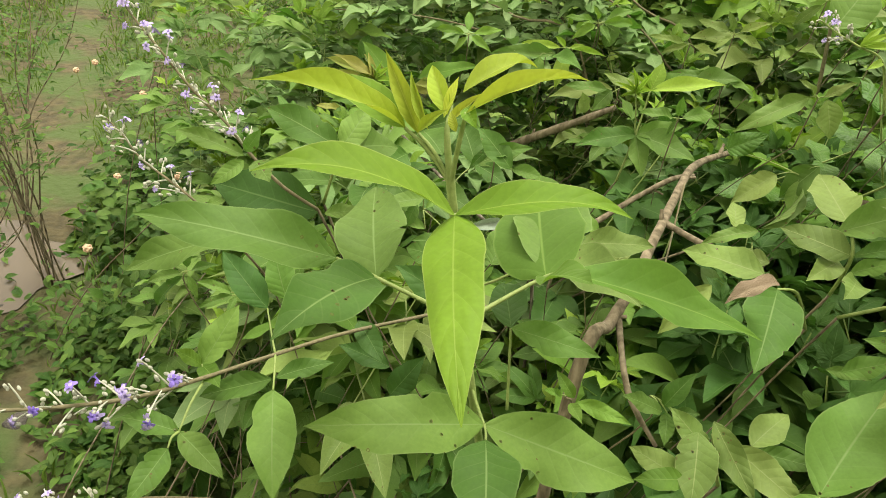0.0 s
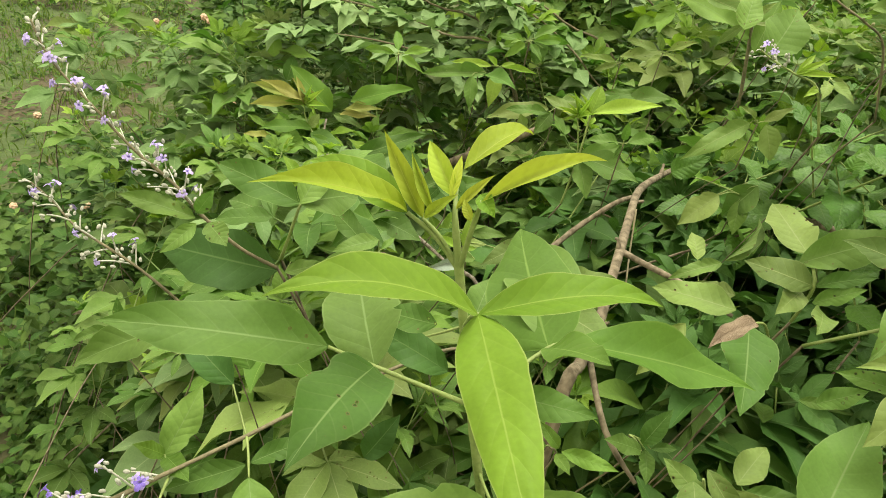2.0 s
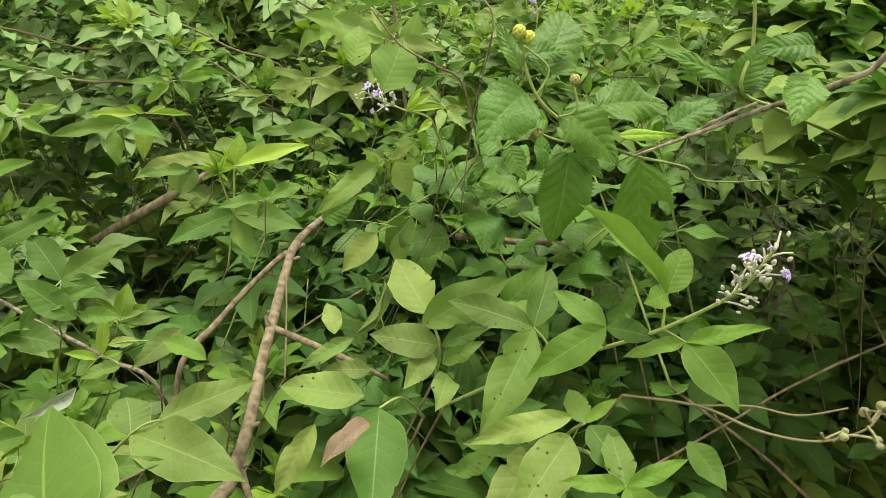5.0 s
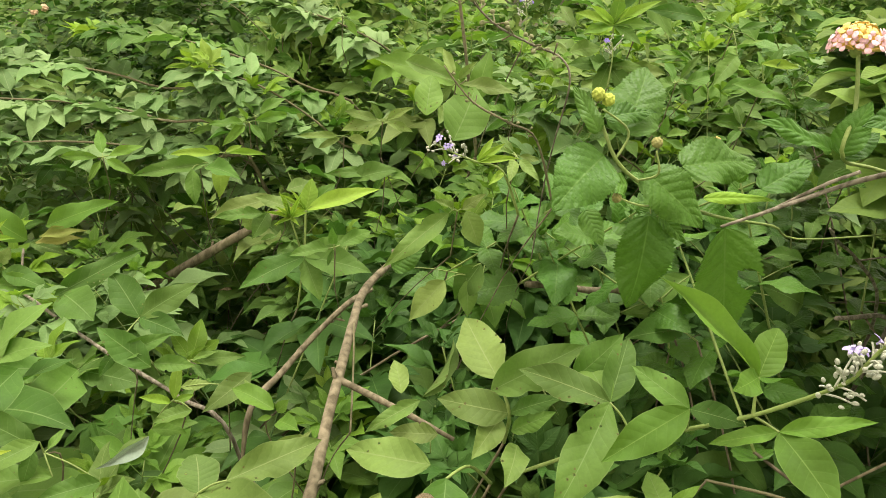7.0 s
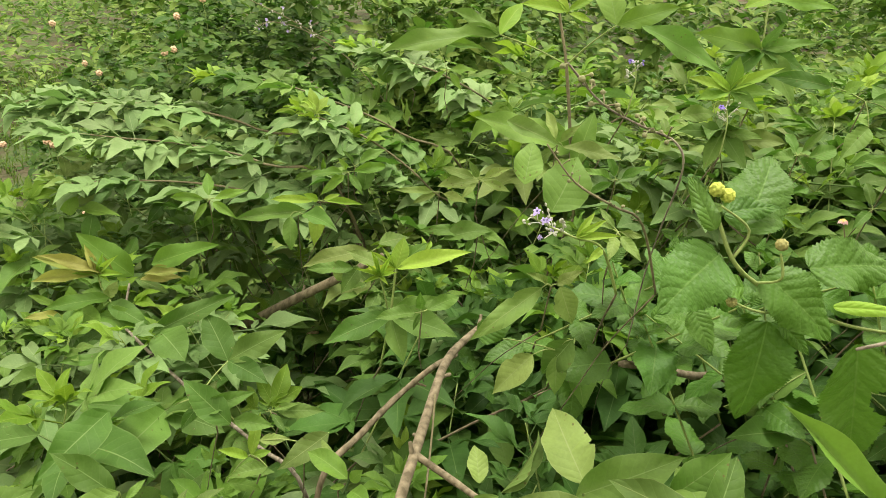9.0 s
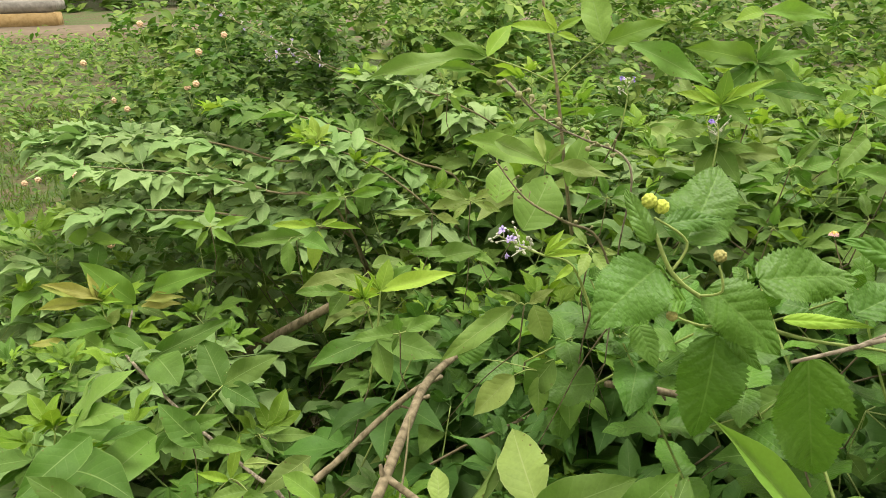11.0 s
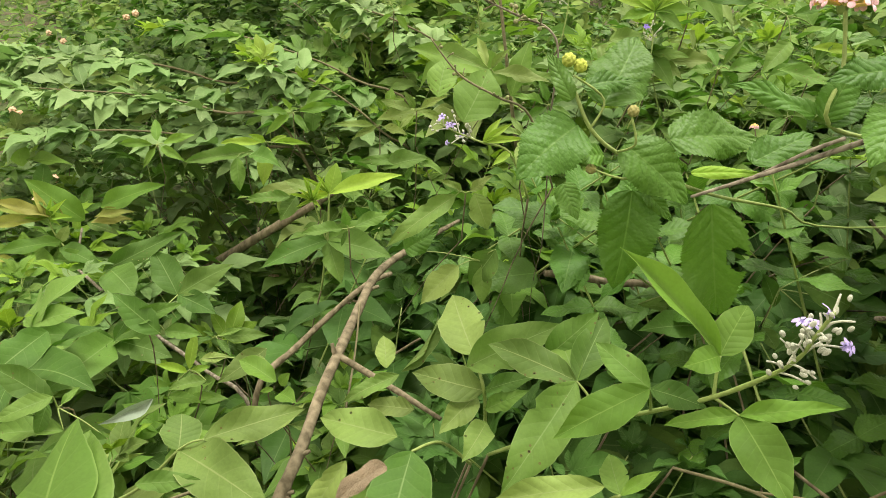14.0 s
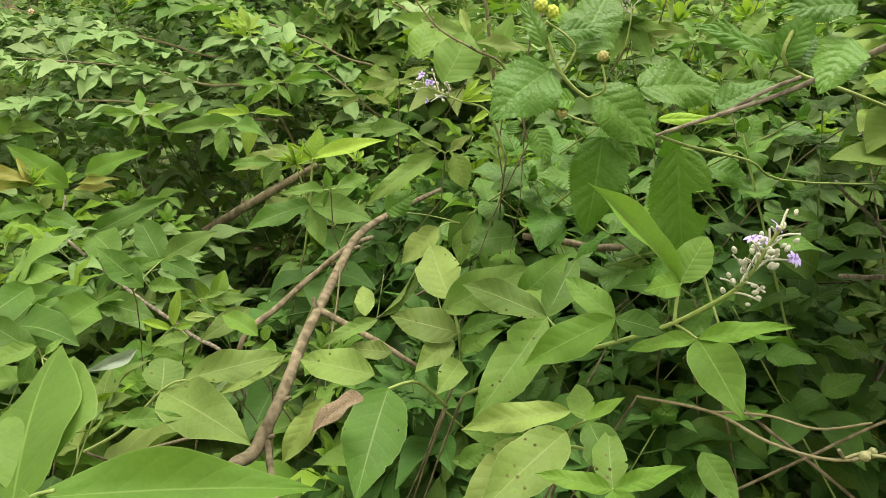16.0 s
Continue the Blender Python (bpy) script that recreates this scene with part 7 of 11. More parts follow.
s = root("chaste_tree_sprig", "chaste tree sprig with spreading grey-green leaflets", "shrub sprig", "sprigs over the thicket")
stem(s, [(0.276, 1.03, 0.932), (0.276, 1.042, 0.872), (0.159, 1.173, 0.456), (0.041, 1.276, -0.02)], [0.0008, 0.0009, 0.001, 0.001], "twig", "stem")
leaf(s, (0.266, 1.033, 0.929), (0.17, 1.045, 0.904), (-0.27, -0.66, 0.7), 0.3, "pale", 0.07, 0.1, "lance", 1)
leaf(s, (0.281, 1.03, 0.94), (0.328, 1.037, 0.942), (0.05, -0.55, 0.83), 0.5, "pale", 0.03, 0.1, "lance", 2)
stem(s, [(0.276, 1.03, 0.932), (0.251, 1.023, 0.915), (0.226, 1.015, 0.893)], [0.0008, 0.0007, 0.0006], "stem", "petiole", sides=5)
leaf(s, (0.226, 1.015, 0.893), (0.215, 1.011, 0.928), (0.34, -0.94, -0.01), 0.6, "pale", 0.03, 0.1, "lance", 0)
settle(s, (0.041, 1.276, -0.02))

s = root("chaste_tree_sprig", "chaste tree sprig with spreading grey-green leaflets", "shrub sprig", "sprigs over the thicket")
stem(s, [(0.411, 1.667, 1.049), (0.411, 1.679, 0.989), (0.412, 1.755, 0.515), (0.414, 1.803, -0.02)], [0.0008, 0.0009, 0.001, 0.001], "twig", "stem")
stem(s, [(0.411, 1.667, 1.049), (0.408, 1.656, 1.042), (0.406, 1.646, 1.029)], [0.0008, 0.0007, 0.0006], "stem", "petiole", sides=5)
leaf(s, (0.406, 1.646, 1.029), (0.396, 1.653, 1.092), (-0.02, -0.99, 0.11), 0.6, "mature", 0.1, 0.1, "lance", 1)
stem(s, [(0.411, 1.667, 1.049), (0.422, 1.659, 1.047), (0.433, 1.651, 1.038)], [0.0008, 0.0007, 0.0006], "stem", "petiole", sides=5)
leaf(s, (0.433, 1.651, 1.038), (0.514, 1.676, 1.019), (0.36, -0.83, 0.43), 0.35, "mature", 0.1, 0.1, "chaste", 3)
stem(s, [(0.411, 1.667, 1.049), (0.437, 1.665, 1.063), (0.463, 1.664, 1.071)], [0.0008, 0.0007, 0.0006], "stem", "petiole", sides=5)
leaf(s, (0.463, 1.664, 1.071), (0.481, 1.728, 1.122), (-0.05, -0.61, 0.79), 0.5, "mature", 0.1, 0.1, "lance", 1)
stem(s, [(0.411, 1.667, 1.049), (0.375, 1.692, 1.079), (0.34, 1.718, 1.103)], [0.0008, 0.0007, 0.0006], "stem", "petiole", sides=5)
leaf(s, (0.34, 1.718, 1.103), (0.301, 1.682, 1.086), (0.04, -0.46, 0.89), 0.4, "mature", 0.03, 0.1, "lance", 3)
stem(s, [(0.411, 1.667, 1.049), (0.41, 1.672, 1.053), (0.408, 1.678, 1.058)], [0.0008, 0.0007, 0.0006], "stem", "petiole", sides=5)
leaf(s, (0.408, 1.678, 1.058), (0.394, 1.744, 1.112), (-0.11, -0.64, 0.76), 0.4, "mature", 0.03, 0.1, "chaste", 1)
settle(s, (0.414, 1.803, -0.02))

s = root("chaste_tree_sprig", "chaste tree sprig with spreading grey-green leaflets", "shrub sprig", "sprigs over the thicket")
stem(s, [(0.487, 1.441, 1.1), (0.487, 1.453, 1.04), (0.598, 1.551, 0.54), (0.708, 1.621, -0.02)], [0.0008, 0.0009, 0.001, 0.001], "twig", "stem")
stem(s, [(0.487, 1.441, 1.1), (0.481, 1.459, 1.124), (0.474, 1.477, 1.143)], [0.0008, 0.0007, 0.0006], "stem", "petiole", sides=5)
leaf(s, (0.474, 1.477, 1.143), (0.562, 1.421, 1.138), (-0.4, -0.68, 0.61), 0.2, "fresh", 0.07, 0.2, "lance", 2)
stem(s, [(0.487, 1.441, 1.1), (0.485, 1.442, 1.098), (0.482, 1.442, 1.095)], [0.0008, 0.0007, 0.0006], "stem", "petiole", sides=5)
leaf(s, (0.482, 1.442, 1.095), (0.452, 1.443, 1.068), (-0.5, -0.71, 0.5), 0.33, "fresh", 0.07, 0.2, "chaste", 0)
stem(s, [(0.487, 1.441, 1.1), (0.489, 1.44, 1.097), (0.491, 1.438, 1.095)], [0.0008, 0.0007, 0.0006], "stem", "petiole", sides=5)
leaf(s, (0.491, 1.438, 1.095), (0.512, 1.42, 1.061), (0.02, -0.87, 0.49), 0.33, "fresh", 0.03, 0.1, "lance", 2)
stem(s, [(0.487, 1.441, 1.1), (0.49, 1.437, 1.1), (0.493, 1.433, 1.101)], [0.0008, 0.0007, 0.0006], "stem", "petiole", sides=5)
leaf(s, (0.493, 1.433, 1.101), (0.529, 1.382, 1.107), (-0.55, -0.3, 0.78), 0.3, "fresh", 0.03, 0.1, "chaste", 0)
settle(s, (0.708, 1.621, -0.02))

s = root("chaste_tree_sprig", "chaste tree sprig with spreading grey-green leaflets", "shrub sprig", "sprigs over the thicket")
stem(s, [(0.112, 0.854, 0.808), (0.112, 0.866, 0.748), (-0.027, 0.986, 0.394), (-0.166, 1.079, -0.02)], [0.0008, 0.0009, 0.001, 0.001], "twig", "stem")
stem(s, [(0.112, 0.854, 0.808), (0.111, 0.854, 0.809), (0.11, 0.854, 0.81)], [0.0008, 0.0007, 0.0006], "stem", "petiole", sides=5)
leaf(s, (0.11, 0.854, 0.81), (0.097, 0.854, 0.82), (0.44, -0.68, 0.59), 0.33, "mature", 0.1, 0.1, "chaste", 1)
stem(s, [(0.112, 0.854, 0.808), (0.114, 0.853, 0.809), (0.117, 0.852, 0.81)], [0.0008, 0.0007, 0.0006], "stem", "petiole", sides=5)
leaf(s, (0.117, 0.852, 0.81), (0.149, 0.843, 0.821), (-0.41, -0.43, 0.81), 0.25, "mature", 0.03, 0.1, "lance", 3)
stem(s, [(0.112, 0.854, 0.808), (0.117, 0.853, 0.808), (0.121, 0.852, 0.808)], [0.0008, 0.0007, 0.0006], "stem", "petiole", sides=5)
leaf(s, (0.121, 0.852, 0.808), (0.18, 0.84, 0.806), (-0.1, -0.65, 0.76), 0.33, "mature", 0.1, 0.1, "lance", 1)
stem(s, [(0.112, 0.854, 0.808), (0.113, 0.851, 0.808), (0.114, 0.849, 0.807)], [0.0008, 0.0007, 0.0006], "stem", "petiole", sides=5)
leaf(s, (0.114, 0.849, 0.807), (0.129, 0.822, 0.796), (-0, -0.36, 0.93), 0.29, "mature", 0.03, 0.1, "chaste", 3)
stem(s, [(0.112, 0.854, 0.808), (0.109, 0.854, 0.807), (0.107, 0.855, 0.806)], [0.0008, 0.0007, 0.0006], "stem", "petiole", sides=5)
leaf(s, (0.107, 0.855, 0.806), (0.077, 0.868, 0.792), (-0.49, -0.2, 0.85), 0.33, "mature", 0.03, 0.1, "chaste", 1)
settle(s, (-0.166, 1.079, -0.02))

s = root("chaste_tree_sprig", "chaste tree sprig with spreading grey-green leaflets", "shrub sprig", "sprigs over the thicket")
stem(s, [(0.146, 0.756, 0.838), (0.146, 0.768, 0.778), (0.128, 0.933, 0.409), (0.109, 1.071, -0.02)], [0.0008, 0.0009, 0.001, 0.001], "twig", "stem")
stem(s, [(0.146, 0.756, 0.838), (0.161, 0.751, 0.849), (0.176, 0.746, 0.854)], [0.0008, 0.0007, 0.0006], "stem", "petiole", sides=5)
leaf(s, (0.176, 0.746, 0.854), (0.118, 0.721, 0.836), (0.05, -0.65, 0.76), 0.4, "pale", 0.03, 0.1, "lance", 2)
stem(s, [(0.146, 0.756, 0.838), (0.124, 0.761, 0.842), (0.101, 0.766, 0.84)], [0.0008, 0.0007, 0.0006], "stem", "petiole", sides=5)
leaf(s, (0.101, 0.766, 0.84), (0.134, 0.764, 0.838), (0.03, -0.51, 0.86), 0.4, "pale", 0.07, 0.1, "lance", 0)
stem(s, [(0.146, 0.756, 0.838), (0.147, 0.754, 0.837), (0.148, 0.752, 0.836)], [0.0008, 0.0007, 0.0006], "stem", "petiole", sides=5)
leaf(s, (0.148, 0.752, 0.836), (0.159, 0.726, 0.826), (-0.01, -0.38, 0.92), 0.4, "pale", 0.1, 0.2, "lance", 2)
stem(s, [(0.146, 0.756, 0.838), (0.149, 0.753, 0.839), (0.151, 0.751, 0.839)], [0.0008, 0.0007, 0.0006], "stem", "petiole", sides=5)
leaf(s, (0.151, 0.751, 0.839), (0.18, 0.721, 0.846), (-0.3, -0.08, 0.95), 0.35, "pale", 0.1, 0.2, "lance", 0)
settle(s, (0.109, 1.071, -0.02))

s = root("chaste_tree_sprig", "small chaste tree sprig with fresh bright leaves", "shrub sprig", "sprigs over the thicket")
stem(s, [(0.182, 0.642, 0.882), (0.182, 0.654, 0.822), (0.287, 0.765, 0.431), (0.392, 0.849, -0.02)], [0.0008, 0.0009, 0.001, 0.001], "twig", "stem")
leaf(s, (0.184, 0.641, 0.888), (0.15, 0.678, 0.895), (-0.1, -0.27, 0.96), 0.45, "fresh", 0.07, 0.2, "chaste", 0)
leaf(s, (0.187, 0.645, 0.881), (0.199, 0.64, 0.897), (-0.7, -0.65, 0.3), 0.6, "fresh", 0.03, 0.1, "lance", 1)
leaf(s, (0.181, 0.64, 0.881), (0.167, 0.644, 0.877), (-0.38, -0.54, 0.75), 0.4, "fresh", 0.1, 0.1, "lance", 2)
leaf(s, (0.186, 0.636, 0.877), (0.201, 0.605, 0.886), (-0.43, 0.06, 0.9), 0.5, "fresh", 0.07, 0.2, "lance", 3)
settle(s, (0.392, 0.849, -0.02))

s = root("chaste_tree_sprig", "small chaste tree sprig with fresh bright leaves", "shrub sprig", "sprigs over the thicket")
stem(s, [(0.092, 0.731, 0.854), (0.092, 0.743, 0.794), (-0.048, 0.901, 0.417), (-0.188, 1.031, -0.02)], [0.0008, 0.0009, 0.001, 0.001], "twig", "stem")
leaf(s, (0.094, 0.723, 0.861), (0.107, 0.743, 0.898), (-0.14, -0.85, 0.51), 0.28, "light", 0.03, 0.1, "chaste", 3)
leaf(s, (0.09, 0.728, 0.854), (0.062, 0.722, 0.875), (0.58, -0.55, 0.61), 0.3, "light", 0.03, 0.2, "chaste", 0)
leaf(s, (0.093, 0.73, 0.852), (0.114, 0.736, 0.85), (0.24, -0.55, 0.8), 0.4, "light", 0.07, 0.2, "lance", 1)
stem(s, [(0.092, 0.731, 0.854), (0.101, 0.724, 0.853), (0.109, 0.716, 0.847)], [0.0008, 0.0007, 0.0006], "stem", "petiole", sides=5)
leaf(s, (0.109, 0.716, 0.847), (0.069, 0.71, 0.847), (0.07, -0.4, 0.91), 0.4, "mature", 0.1, 0.2, "lance", 3)
stem(s, [(0.092, 0.731, 0.854), (0.079, 0.724, 0.847), (0.067, 0.717, 0.834)], [0.0008, 0.0007, 0.0006], "stem", "petiole", sides=5)
leaf(s, (0.067, 0.717, 0.834), (0.1, 0.714, 0.819), (0.36, -0.37, 0.86), 0.4, "fresh", 0.1, 0.1, "chaste", 1)
settle(s, (-0.188, 1.031, -0.02))

s = root("chaste_tree_sprig", "chaste tree sprig with spreading grey-green leaflets", "shrub sprig", "sprigs over the thicket")
stem(s, [(-0.011, 0.644, 0.901), (-0.011, 0.656, 0.841), (-0.151, 0.705, 0.441), (-0.292, 0.725, -0.02)], [0.0008, 0.0009, 0.001, 0.001], "twig", "stem")
stem(s, [(-0.011, 0.644, 0.901), (-0.011, 0.643, 0.912), (-0.011, 0.642, 0.916)], [0.0008, 0.0007, 0.0006], "stem", "petiole", sides=5)
leaf(s, (-0.011, 0.642, 0.916), (-0.059, 0.628, 0.909), (0.01, -0.51, 0.86), 0.4, "mature", 0.07, 0.1, "lance", 2)
leaf(s, (-0.018, 0.645, 0.908), (-0.031, 0.631, 0.882), (0.04, -0.88, 0.47), 0.45, "mature", 0.1, 0.1, "lance", 3)
stem(s, [(-0.011, 0.644, 0.901), (-0.009, 0.636, 0.897), (-0.007, 0.629, 0.886)], [0.0008, 0.0007, 0.0006], "stem", "petiole", sides=5)
leaf(s, (-0.007, 0.629, 0.886), (-0.077, 0.648, 0.88), (-0.15, -0.26, 0.95), 0.36, "mature", 0.03, 0.2, "chaste", 1)
stem(s, [(-0.011, 0.644, 0.901), (0.009, 0.633, 0.89), (0.028, 0.622, 0.872)], [0.0008, 0.0007, 0.0006], "stem", "petiole", sides=5)
leaf(s, (0.028, 0.622, 0.872), (-0.021, 0.608, 0.883), (0.32, -0.46, 0.83), 0.4, "mature", 0.07, 0.2, "chaste", 3)
stem(s, [(-0.011, 0.644, 0.901), (-0.009, 0.645, 0.902), (-0.008, 0.646, 0.902)], [0.0008, 0.0007, 0.0006], "stem", "petiole", sides=5)
leaf(s, (-0.008, 0.646, 0.902), (0.007, 0.661, 0.908), (0.08, -0.45, 0.89), 0.35, "mature", 0.07, 0.2, "chaste", 1)
settle(s, (-0.292, 0.725, -0.02))

s = root("chaste_tree_sprig", "chaste tree sprig with spreading grey-green leaflets", "shrub sprig", "sprigs over the thicket")
stem(s, [(0.188, 0.583, 0.884), (0.188, 0.595, 0.824), (0.147, 0.701, 0.432), (0.106, 0.778, -0.02)], [0.0008, 0.0009, 0.001, 0.001], "twig", "stem")
stem(s, [(0.188, 0.583, 0.884), (0.196, 0.586, 0.893), (0.204, 0.589, 0.895)], [0.0008, 0.0007, 0.0006], "stem", "petiole", sides=5)
leaf(s, (0.204, 0.589, 0.895), (0.142, 0.58, 0.872), (-0.22, -0.59, 0.78), 0.3, "pale", 0.03, 0.2, "lance", 2)
stem(s, [(0.188, 0.583, 0.884), (0.187, 0.582, 0.885), (0.185, 0.58, 0.886)], [0.0008, 0.0007, 0.0006], "stem", "petiole", sides=5)
leaf(s, (0.185, 0.58, 0.886), (0.169, 0.563, 0.897), (0.64, -0.12, 0.76), 0.35, "pale", 0.03, 0.2, "chaste", 0)
stem(s, [(0.188, 0.583, 0.884), (0.19, 0.583, 0.883), (0.193, 0.583, 0.882)], [0.0008, 0.0007, 0.0006], "stem", "petiole", sides=5)
leaf(s, (0.193, 0.583, 0.882), (0.221, 0.578, 0.866), (0.35, -0.49, 0.8), 0.35, "pale", 0.03, 0.2, "chaste", 2)
stem(s, [(0.188, 0.583, 0.884), (0.19, 0.584, 0.885), (0.191, 0.584, 0.886)], [0.0008, 0.0007, 0.0006], "stem", "petiole", sides=5)
leaf(s, (0.191, 0.584, 0.886), (0.21, 0.589, 0.9), (-0.4, -0.53, 0.75), 0.3, "pale", 0.03, 0.1, "lance", 0)
settle(s, (0.106, 0.778, -0.02))

s = root("chaste_tree_sprig", "chaste tree sprig with spreading grey-green leaflets", "shrub sprig", "sprigs over the thicket")
stem(s, [(0.523, 0.984, 1.091), (0.523, 0.996, 1.031), (0.513, 1.181, 0.535), (0.503, 1.338, -0.02)], [0.0008, 0.0009, 0.001, 0.001], "twig", "stem")
stem(s, [(0.523, 0.984, 1.091), (0.492, 1.004, 1.107), (0.462, 1.024, 1.116)], [0.0008, 0.0007, 0.0006], "stem", "petiole", sides=5)
leaf(s, (0.462, 1.024, 1.116), (0.511, 0.939, 1.102), (-0.56, -0.45, 0.7), 0.25, "pale", 0.03, 0.2, "lance", 1)
stem(s, [(0.523, 0.984, 1.091), (0.524, 0.977, 1.095), (0.525, 0.971, 1.092)], [0.0008, 0.0007, 0.0006], "stem", "petiole", sides=5)
leaf(s, (0.525, 0.971, 1.092), (0.589, 0.917, 1.086), (-0.35, -0.52, 0.77), 0.25, "pale", 0.03, 0.1, "chaste", 3)
stem(s, [(0.523, 0.984, 1.091), (0.521, 0.985, 1.088), (0.519, 0.987, 1.085)], [0.0008, 0.0007, 0.0006], "stem", "petiole", sides=5)
leaf(s, (0.519, 0.987, 1.085), (0.497, 1.005, 1.051), (-0.73, -0.68, 0.09), 0.35, "pale", 0.03, 0.1, "chaste", 1)
stem(s, [(0.523, 0.984, 1.091), (0.524, 0.983, 1.093), (0.526, 0.982, 1.095)], [0.0008, 0.0007, 0.0006], "stem", "petiole", sides=5)
leaf(s, (0.526, 0.982, 1.095), (0.549, 0.969, 1.123), (-0.68, -0.7, 0.22), 0.3, "pale", 0.1, 0.2, "lance", 3)
stem(s, [(0.523, 0.984, 1.091), (0.522, 0.987, 1.094), (0.522, 0.99, 1.096)], [0.0008, 0.0007, 0.0006], "stem", "petiole", sides=5)
leaf(s, (0.522, 0.99, 1.096), (0.52, 1.027, 1.128), (-0.24, -0.64, 0.73), 0.3, "pale", 0.03, 0.2, "chaste", 1)
settle(s, (0.503, 1.338, -0.02))

s = root("chaste_tree_sprig", "chaste tree sprig with spreading grey-green leaflets", "shrub sprig", "sprigs over the thicket")
stem(s, [(0.767, 0.957, 1.093), (0.767, 0.969, 1.033), (0.804, 1.009, 0.536), (0.841, 1.021, -0.02)], [0.0008, 0.0009, 0.001, 0.001], "twig", "stem")
stem(s, [(0.767, 0.957, 1.093), (0.738, 0.972, 1.11), (0.708, 0.987, 1.121)], [0.0008, 0.0007, 0.0006], "stem", "petiole", sides=5)
leaf(s, (0.708, 0.987, 1.121), (0.769, 0.993, 1.122), (0.07, -0.83, 0.56), 0.4, "pale", 0.07, 0.1, "chaste", 2)
stem(s, [(0.767, 0.957, 1.093), (0.796, 0.952, 1.104), (0.824, 0.948, 1.109)], [0.0008, 0.0007, 0.0006], "stem", "petiole", sides=5)
leaf(s, (0.824, 0.948, 1.109), (0.801, 0.938, 1.139), (0.63, -0.74, 0.25), 0.7, "pale", 0.1, 0.1, "lance", 0)
stem(s, [(0.767, 0.957, 1.093), (0.764, 0.959, 1.093), (0.761, 0.962, 1.093)], [0.0008, 0.0007, 0.0006], "stem", "petiole", sides=5)
leaf(s, (0.761, 0.962, 1.093), (0.723, 0.99, 1.095), (-0.31, -0.46, 0.83), 0.3, "pale", 0.07, 0.2, "lance", 2)
stem(s, [(0.767, 0.957, 1.093), (0.774, 0.956, 1.092), (0.781, 0.956, 1.092)], [0.0008, 0.0007, 0.0006], "stem", "petiole", sides=5)
leaf(s, (0.781, 0.956, 1.092), (0.867, 0.949, 1.085), (-0.01, -0.79, 0.62), 0.3, "pale", 0.1, 0.2, "lance", 0)
stem(s, [(0.767, 0.957, 1.093), (0.769, 0.954, 1.092), (0.77, 0.95, 1.091)], [0.0008, 0.0007, 0.0006], "stem", "petiole", sides=5)
leaf(s, (0.77, 0.95, 1.091), (0.786, 0.909, 1.078), (-0.48, -0.42, 0.77), 0.4, "pale", 0.07, 0.2, "chaste", 2)
stem(s, [(0.767, 0.957, 1.093), (0.764, 0.955, 1.091), (0.761, 0.954, 1.09)], [0.0008, 0.0007, 0.0006], "stem", "petiole", sides=5)
leaf(s, (0.761, 0.954, 1.09), (0.722, 0.935, 1.07), (-0.11, -0.59, 0.8), 0.35, "pale", 0.03, 0.2, "lance", 0)
settle(s, (0.841, 1.021, -0.02))

s = root("chaste_tree_sprig", "chaste tree sprig with spreading grey-green leaflets", "shrub sprig", "sprigs over the thicket")
stem(s, [(0.791, 0.842, 1.107), (0.791, 0.854, 1.047), (0.876, 0.899, 0.544), (0.961, 0.916, -0.02)], [0.0008, 0.0009, 0.001, 0.001], "twig", "stem")
stem(s, [(0.791, 0.842, 1.107), (0.795, 0.837, 1.111), (0.799, 0.832, 1.108)], [0.0008, 0.0007, 0.0006], "stem", "petiole", sides=5)
leaf(s, (0.799, 0.832, 1.108), (0.853, 0.846, 1.112), (0.13, -0.68, 0.72), 0.4, "mature", 0.03, 0.2, "lance", 1)
stem(s, [(0.791, 0.842, 1.107), (0.786, 0.841, 1.108), (0.782, 0.839, 1.108)], [0.0008, 0.0007, 0.0006], "stem", "petiole", sides=5)
leaf(s, (0.782, 0.839, 1.108), (0.731, 0.82, 1.116), (0.33, -0.62, 0.71), 0.3, "mature", 0.03, 0.1, "chaste", 3)
stem(s, [(0.791, 0.842, 1.107), (0.791, 0.845, 1.108), (0.791, 0.847, 1.11)], [0.0008, 0.0007, 0.0006], "stem", "petiole", sides=5)
leaf(s, (0.791, 0.847, 1.11), (0.795, 0.879, 1.125), (-0.31, -0.38, 0.87), 0.4, "mature", 0.1, 0.2, "lance", 1)
stem(s, [(0.791, 0.842, 1.107), (0.793, 0.842, 1.11), (0.795, 0.841, 1.112)], [0.0008, 0.0007, 0.0006], "stem", "petiole", sides=5)
leaf(s, (0.795, 0.841, 1.112), (0.822, 0.838, 1.145), (-0.62, -0.65, 0.44), 0.25, "mature", 0.1, 0.2, "lance", 3)
stem(s, [(0.791, 0.842, 1.107), (0.79, 0.843, 1.105), (0.79, 0.844, 1.103)], [0.0008, 0.0007, 0.0006], "stem", "petiole", sides=5)
leaf(s, (0.79, 0.844, 1.103), (0.783, 0.858, 1.078), (-0.97, 0.03, 0.26), 0.35, "mature", 0.07, 0.1, "lance", 1)
stem(s, [(0.791, 0.842, 1.107), (0.794, 0.843, 1.105), (0.797, 0.843, 1.103)], [0.0008, 0.0007, 0.0006], "stem", "petiole", sides=5)
leaf(s, (0.797, 0.843, 1.103), (0.837, 0.849, 1.075), (0.16, -0.99, 0.02), 0.35, "mature", 0.03, 0.1, "chaste", 3)
settle(s, (0.961, 0.916, -0.02))

